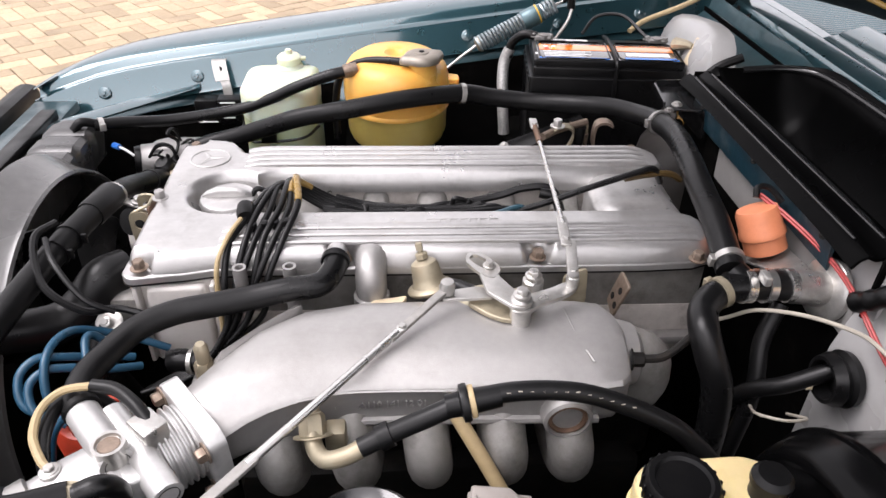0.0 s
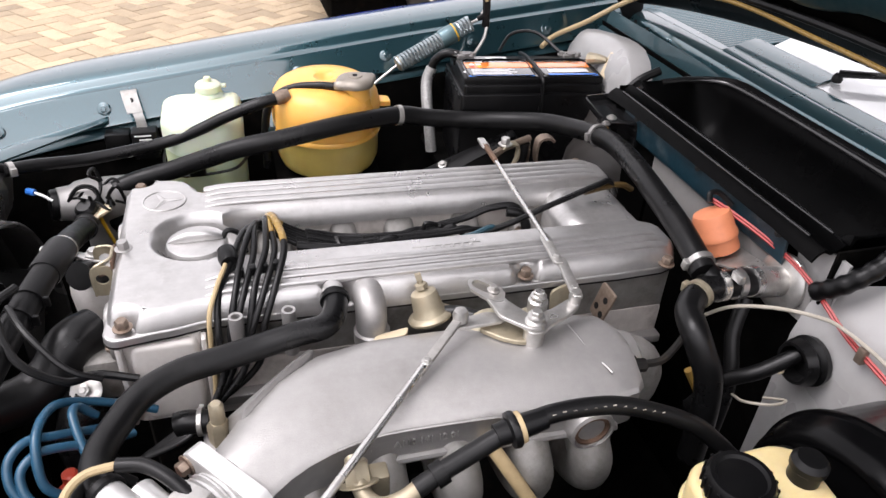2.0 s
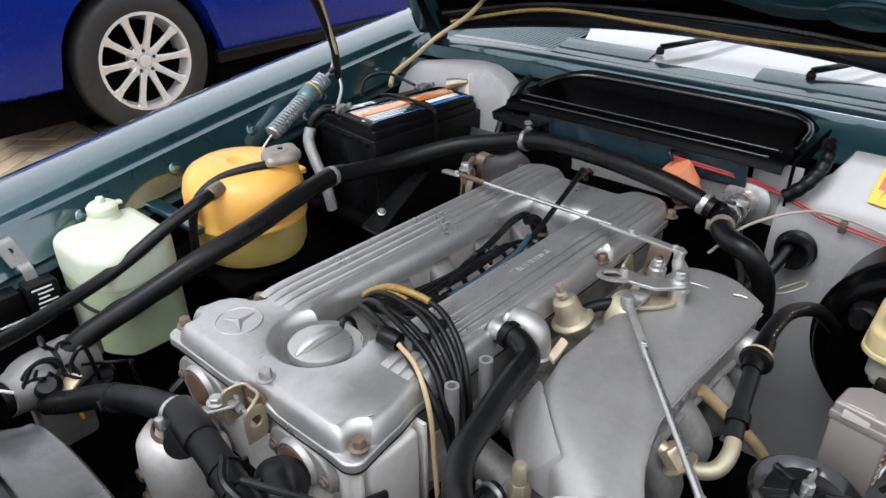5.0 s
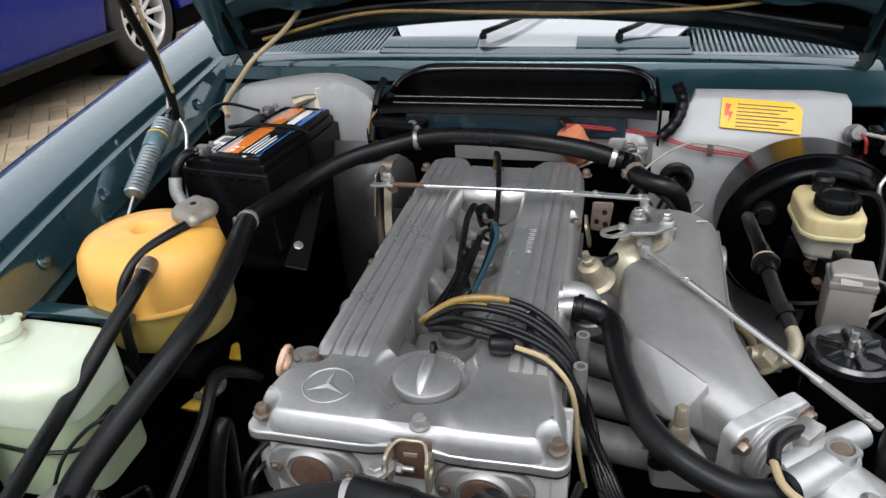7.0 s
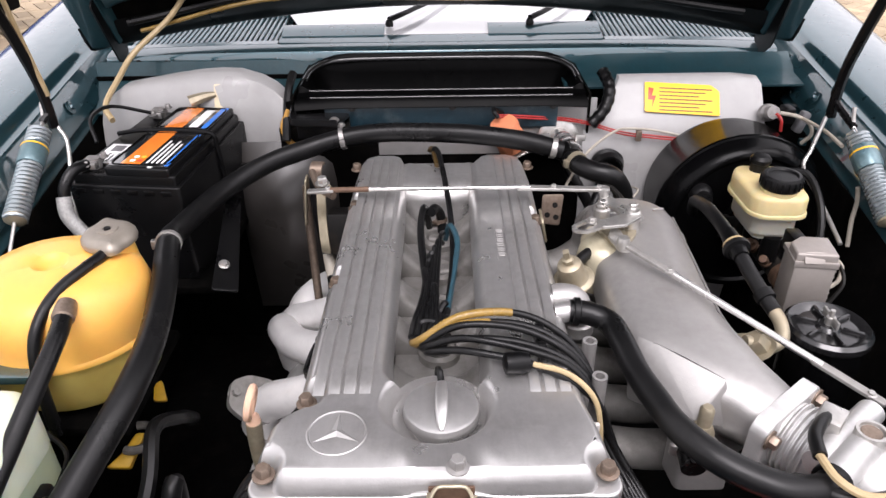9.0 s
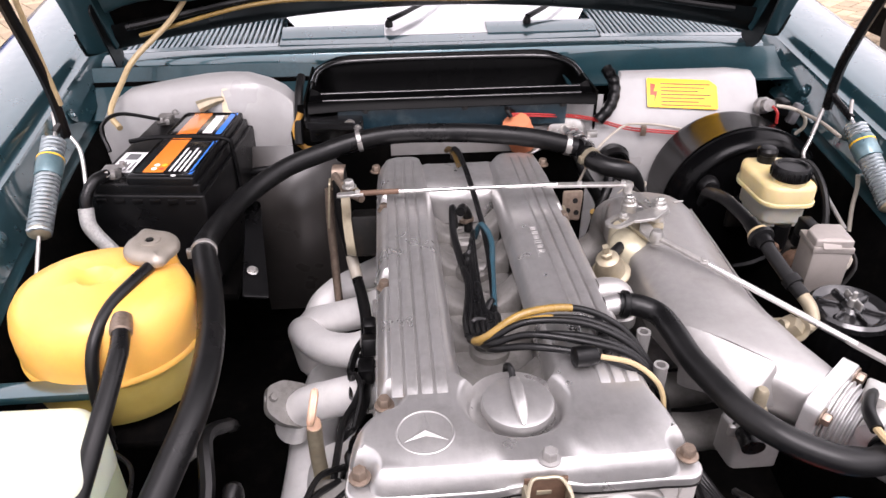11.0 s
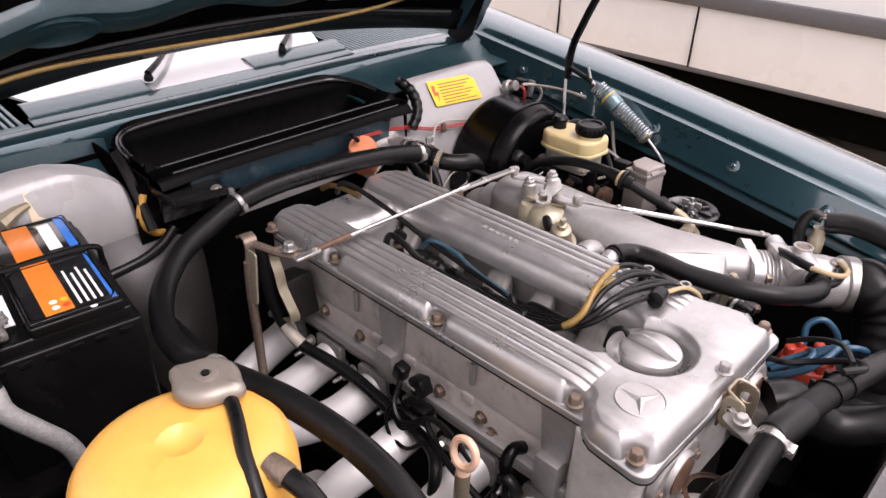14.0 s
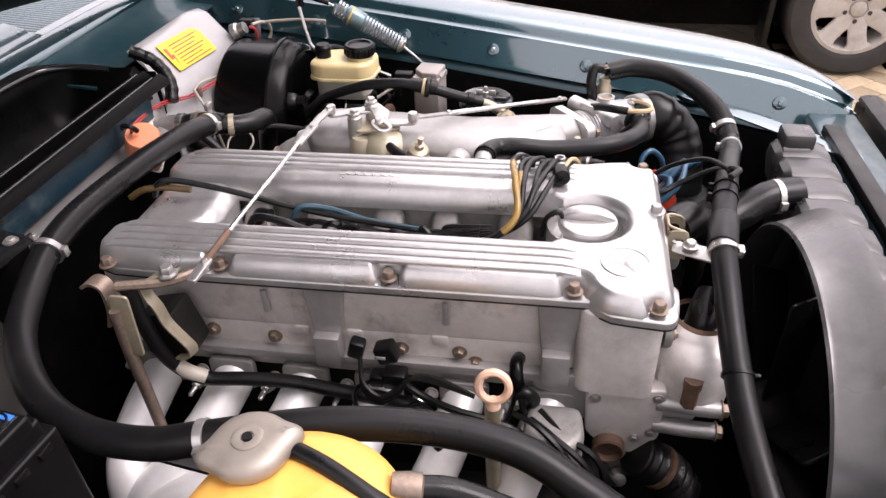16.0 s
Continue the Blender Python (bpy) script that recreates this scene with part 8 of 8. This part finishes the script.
hose("deep_pipe", [(0.10, 0.34, 0.50), (0.12, 0.335, 0.60), (0.16, 0.33, 0.66), (0.155, 0.34, 0.50)], 0.012, rubber, "black hose deep in the bay", "hose", n=10)

# ---- wiring beside the servo ----
plug = thing("bulkhead_plug", (0.80, -0.615, 0.87), "plated and grey wiring plugs beside the brake servo", "connector")
part("socket", lathe([(0.016, 0), (0.016, 0.012), (0.012, 0.016), (0.012, 0.030), (0, 0.030)], along((0.812, -0.600, 0.880), (0.76, -0.602, 0.900)), 18), lead_grey, plug)
part("grey_plug", rbox((0.785, -0.655, 0.872), (0.018, 0.016, 0.040), 0.004, Matrix.Rotation(radians(18), 4, "X")), trim_grey, plug)
part("black_plug", rbox((0.790, -0.628, 0.885), (0.03, 0.02, 0.03), 0.004), satin_black, plug)
part("red_lead", tube([(0.775, -0.602, 0.892), (0.765, -0.608, 0.884), (0.765, -0.612, 0.862)], 0.003, 6), red_wire, plug)
part("pale_lead", tube([(0.770, -0.606, 0.895), (0.760, -0.632, 0.892), (0.755, -0.655, 0.880), (0.757, -0.664, 0.858), (0.765, -0.655, 0.838)], 0.0035, 8), pale_cable, plug)
part("green_cap", rbox((0.772, -0.660, 0.838), (0.014, 0.012, 0.012), 0.002), teal_dull, plug)
hose("grey_cable", [(0.546, -0.642, 0.858), (0.542, -0.645, 0.835), (0.532, -0.640, 0.805), (0.516, -0.636, 0.769)], 0.0035, pale_cable, "short grey lead below the bonnet spring", "cable", n=8)
hose("grey_cable", [(0.79, -0.640, 0.885), (0.74, -0.642, 0.891), (0.68, -0.645, 0.895), (0.622, -0.645, 0.893)], 0.0032, pale_cable, "grey cable along the inner wing", "cable", n=8)
tanp = thing("linkage_bracket", (0.55, -0.16, 0.78), "browned steel bracket plate with holes behind the plenum", "bracket")
tm = plane_m((0.560, -0.176, 0.796), (0, 1, 0), (-1, 0, 0.25))
part("plate", slab(fillet([(-0.018, -0.045), (0.016, -0.045), (0.018, 0.002), (-0.012, 0.006)], 0.005), 0, 0.003, 0.001, tm), bolt_brown, tanp)
# Dark discs on the plate paint the shade of its holes.
for a, b in ((-0.006, -0.008), (0.008, -0.012), (-0.004, -0.028)):
    part("hole", lathe([(0.0045, 0.003), (0.0045, 0.0036), (0, 0.0036)], tm @ pose(a, b, 0), 12), dark_steel, tanp)

# ---- leads bunched in the valley ----
for k in range(5):
    dy = 0.007 * (k - 2)
    hose("valley_lead", [(0.50 - 0.03 * k, 0.006 + dy, 0.812), (0.46 - 0.02 * k, 0.010 + 0.6 * dy, 0.832 + 0.002 * k), (0.40, 0.012 + 0.5 * dy, 0.828 + 0.002 * (k % 3)), (0.32, 0.016 + 0.6 * dy, 0.825 + 0.002 * (k % 2)), (0.26, 0.020 + dy, 0.826), (0.215, 0.022 + dy, 0.838)], 0.0036, rubber, "black lead bunched in the engine valley", "cable", n=8)
boot = thing("spark_plug_boot", (0.52, 0.004, 0.80), "black plug boot with a brown ring in the engine valley", "plug boot")
part("boot", tube([(0.525, 0.0, 0.80), (0.527, 0.002, 0.828), (0.518, 0.010, 0.845), (0.50, 0.016, 0.848)], 0.0075, 10), rubber, boot)
part("ring", clamp_band((0.5265, 0.001, 0.82), (0.1, 0.1, 1), 0.0078, 0.005), bolt_brown, boot)
# ---- plugs on the exhaust side ----
plug2 = thing("sensor_plug", (0.165, 0.16, 0.735), "glossy black sensor boot on the cylinder head", "connector")
part("boot", tube([(0.150, 0.140, 0.745), (0.152, 0.158, 0.752), (0.150, 0.172, 0.742), (0.146, 0.176, 0.725)], 0.0085, 12), gloss_black, plug2)
part("lead", tube([(0.146, 0.176, 0.728), (0.142, 0.180, 0.705), (0.132, 0.190, 0.675), (0.128, 0.20, 0.62)], 0.004, 8), rubber, plug2)
part("lead", tube([(0.150, 0.176, 0.728), (0.155, 0.184, 0.70), (0.165, 0.195, 0.67), (0.168, 0.20, 0.62)], 0.0034, 8), rubber, plug2)
plug3 = thing("sensor_plug", (0.30, 0.16, 0.735), "black clip plug with a steel spring on the cylinder head", "connector")
part("body", rbox((0.312, 0.158, 0.752), (0.026, 0.022, 0.026), 0.004, Matrix.Rotation(radians(20), 4, "Y")), satin_black, plug3)
part("spring_clip", rbox((0.318, 0.1705, 0.752), (0.014, 0.002, 0.004), 0.0006), steel, plug3)
part("body", rbox((0.350, 0.158, 0.754), (0.020, 0.018, 0.026), 0.004, Matrix.Rotation(radians(-15), 4, "Y")), satin_black, plug3)
for k in range(3):
    part("loop", tube([(0.345, 0.165, 0.745 - 0.004 * k), (0.340, 0.182, 0.720 - 0.006 * k), (0.318, 0.190, 0.705 - 0.006 * k), (0.296, 0.184, 0.715 - 0.004 * k), (0.282, 0.178, 0.728), (0.262, 0.172, 0.730 - 0.003 * k), (0.235, 0.172, 0.722 - 0.003 * k), (0.20, 0.180, 0.712)], 0.0032, 6), rubber, plug3)


# ---- cars beside ----
def wheel(parent, c, s, r, rim_r, spokes, tyre_w=0.20, rim_mat=None):
    """A wheel whose outer face looks along s*y."""
    c, rim_mat = Vector(c), rim_mat or alloy
    m = Matrix.Translation(c) @ Matrix.Rotation(radians(-90 * s), 4, "X")
    w = part("wheel", lathe([(rim_r * 0.98, -tyre_w), (r * 0.96, -tyre_w), (r, -tyre_w + 0.03), (r, -0.03), (r * 0.975, -0.008), (r * 0.93, 0.004), (rim_r + 0.03, 0.006), (rim_r + 0.008, 0.0), (rim_r, -0.006)], m, 64, caps=False), tyre, parent, "black road tyre on a silver wheel")
    part("rim", lathe([(rim_r + 0.004, -0.012), (rim_r + 0.004, 0.0), (rim_r - 0.012, 0.002), (rim_r - 0.02, -0.02), (rim_r - 0.03, -0.14), (rim_r - 0.06, -0.15)], m, 64, caps=False), rim_mat, w)
    part("brake_disc", lathe([(rim_r - 0.045, -0.10), (0.05, -0.10), (0.05, -0.11)], m, 40), hub_dark, w)
    part("hub", lathe([(0.085, -0.08), (0.085, -0.036), (0.075, -0.030), (0.036, -0.030), (0.034, -0.020), (0.028, -0.017), (0, -0.016)], m, 32), rim_mat, w)
    for k in range(spokes):
        an = 2 * math.pi * k / spokes
        wd = 0.040 if spokes > 7 else 0.095
        mm = m @ Matrix.Rotation(an, 4, "Z")
        bm = skin([super_ring((mm @ Vector((q, 0, z))), mm.to_3x3() @ Vector((0, 1, 0)), mm.to_3x3() @ Vector((0, 0, 1)), ww, 0.022, 4, 12) for q, z, ww in ((0.04, -0.035, wd * 1.1), (rim_r * 0.5, -0.026, wd * 0.85), (rim_r * 0.8, -0.018, wd * 0.9), (rim_r - 0.010, -0.012, wd * 1.5))])
        part("spoke", bm, rim_mat, w)
    for k in range(5):
        an = 2 * math.pi * k / 5 + 0.3
        part("wheel_nut", hex_bolt(m @ Vector((0.057 * math.cos(an), 0.057 * math.sin(an), -0.031)), 0.011, 0.012, (0, s, 0)), hub_dark, w)
    return w


def car_side(name, label, x0, x1, y, s, wheels, paint, r, sill, top, length_z, trim=None):
    """A parked car's shell: s is the side that faces us (+1 towards +y)."""
    car = thing(name, ((x0 + x1) / 2, y - s * 0.9, 0), label, "car")
    n = 120
    rows = []
    for k in range(n + 1):
        x = x0 + (x1 - x0) * k / n
        cut = sill
        for wx in wheels:
            q = abs(x - wx)
            if q < r + 0.075:
                cut = max(cut, r * 0.95 + math.sqrt(max(0.0, (r + 0.075) ** 2 - q * q)))
        e = min((x - x0) / 0.25, (x1 - x) / 0.25, 1.0)
        pull = 0.14 * (1 - e) ** 2
        z1, z2 = max(cut + 0.02, 0.55), max(cut + 0.04, 0.80)
        rows.append([(x, y - s * (0.12 + pull), cut - 0.02), (x, y - s * (0.035 + pull), cut), (x, y - s * (0.012 + pull), cut + 0.015), (x, y - s * pull, z1), (x, y - s * (0.006 + pull), z2), (x, y - s * (0.03 + pull), max(top - 0.1, z2 + 0.02)), (x, y - s * (0.12 + pull), top), (x, y - s * 0.9, top + 0.02), (x, y - s * 1.7, top), (x, y - s * 1.78, 0.8), (x, y - s * 1.75, sill)])
    part("body_shell", sheet(rows, 0.004), paint, car)
    part("underbody", rbox(((x0 + x1) / 2, y - s * 0.9, sill - 0.06), (x1 - x0 - 0.2, 1.60, 0.26), 0.02), grime_and_shade, car)
    for wx in wheels:
        part("wheel_housing", lathe([(r + 0.07, 0), (r + 0.07, 0.34), (0.0, 0.34)], Matrix.Translation((wx, y - s * 0.05, r * 0.97)) @ Matrix.Rotation(radians(90 * s), 4, "X"), 40, caps=False), grime_and_shade, car)
    for xe in (x0, x1):
        part("end_panel", rbox((xe, y - s * 0.9, (sill + top) / 2), (0.06, 1.5, top - sill), 0.03), paint, car)
    return car


for s in (1, -1):
    wheel(car_body, (0.22, s * 0.80, 0.31), s, 0.31, 0.19, 10, 0.19)
suv = car_side("blue_car", "deep blue parked estate car with silver alloy wheels", 0.60, 5.4, 3.22, -1, (1.51, 4.32), blue_paint, 0.385, 0.33, 1.25, 0)
wheel(suv, (1.51, 3.24, 0.385), -1, 0.385, 0.26, 10)
wheel(suv, (4.32, 3.24, 0.385), -1, 0.385, 0.26, 10)
part("sill_trim", rbox((2.92, 3.22, 0.335), (2.0, 0.06, 0.07), 0.015), satin_black, suv)
part("bumper", rbox((0.64, 3.57, 0.45), (0.14, 0.7, 0.18), 0.04), satin_black, suv)
part("tail_pipe", lathe([(0.035, 0), (0.035, 0.16), (0.030, 0.16), (0.030, 0.02)], pose(0.76, 3.54, 0.29, 0, -90, 0), 24), chrome, suv, "bright exhaust tail pipe")
van = car_side("white_van", "white parked car with grey door trim strip", -2.0, 3.9, -2.75, 1, (-1.18, 3.15), white_paint, 0.31, 0.375, 1.27, 0)
for x in (-1.18, 3.15):
    wheel(van, (x, -2.72, 0.31), 1, 0.31, 0.20, 7, 0.18, hubcap_grey)
part("door_strip", rbox((1.0, -2.744, 0.725), (3.1, 0.03, 0.08), 0.012), trim_grey, van)
for x in (0.24, 0.295, 1.38, 2.20):
    part("door_gap", rbox((x, -2.749, 0.80), (0.008, 0.012, 0.82), 0.002), satin_black, van)
part("mud_flap", rbox((-0.80, -2.80, 0.26), (0.03, 0.16, 0.26), 0.008), satin_black, van)
part("sill_line", rbox((1.0, -2.79, 0.38), (3.5, 0.06, 0.035), 0.012), trim_grey, van)

# ---- cabin and rear of the car ----
cabin_glass = mat("tinted_side_glass", (0.012, 0.016, 0.016), 0.04, 0.0, 0.02, 5, spec=0.6, coat=0.5, rough_vary=0.0)
for s in (1, -1):
    ye, ze = rail_y(1.6), rail_z(1.6)
    rows = []
    for k in range(65):
        x = 1.604 + 2.75 * k / 64
        cut, q = 0.30, abs(x - 2.98)
        if q < 0.38:
            cut = max(cut, 0.30 + math.sqrt(0.38 ** 2 - q * q))
        pull = 0.10 * max(0.0, (x - 4.05) / 0.3) ** 2
        prof = [(0.03, 0.030), (0.10, 0.045), (0.18, 0.036), (0.232, 0.0), (0.250, -0.09), (0.255, -0.22)]
        row = [(x, s * (ye + dy - pull), ze + dz) for dy, dz in prof]
        rows.append(row + [(x, s * (ye + 0.252 - pull), min(0.66, ze - 0.25)), (x, s * (ye + 0.246 - pull), max(cut, 0.45 if cut < 0.45 else cut)), (x, s * (ye + 0.225 - pull), cut)])
    side = part("body_side", sheet(rows, 0.004), teal, car_body)
    for x0, x1, name in ((1.62, 2.30, "front_door_glass"), (2.36, 2.98, "rear_door_glass")):
        t0, t1 = (0.46, 0.0) if x0 < 2 else (0.0, -0.04)
        part(name, sheet([[(x0 + (x1 - x0) * u + t0 * (1 - u) * v, s * (0.90 - 0.16 * v + 0.02 * v * (1 - v)), 1.025 + 0.36 * v) for v in (0, 0.35, 0.7, 1.0)] for u in (0, 0.33, 0.66, 1)], 0.005), cabin_glass, car_body, "dark tinted side window")
    part("door_pillar", sheet([[(x, s * (0.905 - 0.16 * v), 1.02 + 0.375 * v) for v in (0, 0.5, 1.0)] for x in (2.30, 2.33, 2.36)], 0.006), satin_black, car_body)
    part("windscreen_pillar", tube([(1.44, s * 0.80, 1.03), (1.60, s * 0.785, 1.13), (1.80, s * 0.765, 1.27), (2.08, s * 0.735, 1.425)], 0.034, 12), teal, car_body)
    part("rear_pillar", sheet([[(2.98 + 0.52 * u - 0.04 * v * (1 - u) - 0.22 * u * v, s * (0.90 - 0.16 * v), 1.02 + 0.375 * v) for v in (0, 0.5, 1.0)] for u in (0, 0.5, 1.0)], 0.006), teal, car_body)
    for x in (2.33, 3.20):
        part("door_seam", rbox((x, s * (ye + 0.2525), 0.72), (0.007, 0.008, 0.36), 0.002), satin_black, car_body)
    for x in (2.16, 3.02):
        part("door_handle", rbox((x, s * (ye + 0.262), 0.90), (0.16, 0.03, 0.028), 0.010), satin_black, car_body)
    part("tail_lamp", rbox((4.335, s * 0.72, 0.82), (0.05, 0.34, 0.15), 0.015), red_plastic, car_body, "ribbed red tail lamp")
    wheel(car_body, (2.98, s * 0.80, 0.31), s, 0.31, 0.19, 10, 0.19)
part("roof", sheet([[(1.955 + 0.105 * (y / 0.75) ** 2 + (3.22 - 1.955 - 0.105 * (y / 0.75) ** 2) * u, y, 1.415 + 0.055 * math.sin(math.pi * min(1, 0.15 + 0.75 * u)) * (1 - (y / 0.80) ** 4) - 0.02 * abs(y / 0.75) ** 3) for y in [-0.75 + 0.125 * k for k in range(13)]] for u in (0, 0.1, 0.3, 0.5, 0.7, 0.9, 1.0)], 0.006), teal, car_body)
part("rear_window", sheet([[(3.22 + 0.36 * u - 0.05 * (y / 0.75) ** 2 * u, y, 1.43 - 0.38 * u - 0.03 * abs(y / 0.75) ** 3) for y in (-0.74, -0.5, -0.2, 0.2, 0.5, 0.74)] for u in (0, 0.4, 0.8, 1)], 0.006), cabin_glass, car_body, "dark tinted rear window")
part("boot_lid", sheet([[(x, y, z - 0.02 * (y / 0.78) ** 2) for y in (-0.78, -0.6, -0.3, 0, 0.3, 0.6, 0.78)] for x, z in ((3.54, 1.055), (3.60, 1.048), (3.9, 1.035), (4.25, 1.0), (4.33, 0.97), (4.345, 0.90), (4.34, 0.62))], 0.006), teal, car_body)
part("rear_bumper", rbox((4.36, 0, 0.50), (0.16, 1.86, 0.24), 0.05), teal_dull, car_body)
part("cabin_floor", rbox((2.75, 0, 0.33), (2.9, 1.40, 0.03), 0.01), grime_and_shade, car_body)

# ---- brick paving ----
paver_mat = mat("buff_paving_brick", (0.42, 0.325, 0.213), 0.85, 0.0, 0.12, 45, bump=0.4, bump_scale=220, stain=(0.20, 0.165, 0.12), stain_scale=3.0, stain_amount=0.55)
nt = paver_mat.node_tree
bs = nt.nodes["Principled BSDF"]
src = bs.inputs["Base Color"].links[0].from_socket
info, geo = nt.nodes.new("ShaderNodeObjectInfo"), nt.nodes.new("ShaderNodeNewGeometry")
add = nt.nodes.new("ShaderNodeMath")
add.operation = "ADD"
frac = nt.nodes.new("ShaderNodeMath")
frac.operation = "FRACT"
nt.links.new(info.outputs["Random"], add.inputs[0])
nt.links.new(geo.outputs["Random Per Island"], add.inputs[1])
nt.links.new(add.outputs[0], frac.inputs[0])
hs = nt.nodes.new("ShaderNodeHueSaturation")
vr = nt.nodes.new("ShaderNodeMapRange")
vr.inputs["To Min"].default_value, vr.inputs["To Max"].default_value = 0.72, 1.18
nt.links.new(frac.outputs[0], vr.inputs["Value"])
nt.links.new(vr.outputs["Result"], hs.inputs["Value"])
nt.links.new(src, hs.inputs["Color"])
nt.links.new(hs.outputs["Color"], bs.inputs["Base Color"])

paving = thing("brick_paving", (0, 2, 0), "buff clay bricks laid in a herringbone pattern", "paving", kind="structure")
L, W, G = 0.215, 0.1075, 0.005


def brick_verts(m):
    """A brick with its upper edge chamfered."""
    rings = []
    for z, d in ((-0.02, 0.0), (-0.004, 0.0), (0.0, 0.004)):
        rings.append([m @ Vector((x * (L / 2 - G / 2 - d), y * (W / 2 - G / 2 - d), z)) for x, y in ((-1, -1), (1, -1), (1, 1), (-1, 1))])
    return rings


poses = []
TURN_P = Matrix.Rotation(radians(38), 4, "Z")
for i in range(-120, 121):
    for j in range(-60, 61):
        # two bricks of the herringbone cell
        ox, oy = i * W + j * 2 * W, i * W - j * 2 * W
        for hx, hy, a in ((ox + L / 2, oy + W / 2, 0), (ox + W / 2 + 0.0, oy + W + L / 2, 90)):
            poses.append((TURN_P @ Vector((hx, hy, 0)), a + 38))
near, far = [], []
for p, a in poses:
    if not (-3.6 < p.x < 6.5 and -7.5 < p.y < 9.5):
        continue
    m = Matrix.Translation((p.x, p.y, 0.003 * noise.noise((p.x * 9, p.y * 9, 0)))) @ Matrix.Rotation(radians(a), 4, "Z")
    (near if (-0.9 < p.x < 1.25 and 2.05 < p.y < 4.2) or (1.4 < p.y < 2.05 and 0 < p.x < 1.2) else far).append(m)
near = near[:300]
verts, faces = [], []
for m in far:
    r = brick_verts(m)
    b0 = len(verts)
    verts += [tuple(v) for ring in r for v in ring]
    for k in range(2):
        for q in range(4):
            faces.append((b0 + 4 * k + q, b0 + 4 * k + (q + 1) % 4, b0 + 4 * k + 4 + (q + 1) % 4, b0 + 4 * k + 4 + q))
    faces.append((b0 + 8, b0 + 9, b0 + 10, b0 + 11))
me = bpy.data.meshes.new("far_bricks")
me.from_pydata(verts, [], faces)
me.materials.append(paver_mat)
fb = new("far_bricks", me)
fb.parent, fb.matrix_parent_inverse = paving, Matrix.Translation(-paving.location)
tagged(fb, kind="stuff")
bm = skin(brick_verts(Matrix()))
brick_mesh = None
for m in near:
    if brick_mesh is None:
        ob = part("brick", bm, paver_mat, paving, smooth=False)
        brick_mesh = ob.data
    else:
        ob = new("brick", brick_mesh)
        ob.parent = paving
    ob.matrix_parent_inverse = Matrix.Translation(-paving.location)
    ob.matrix_basis = m
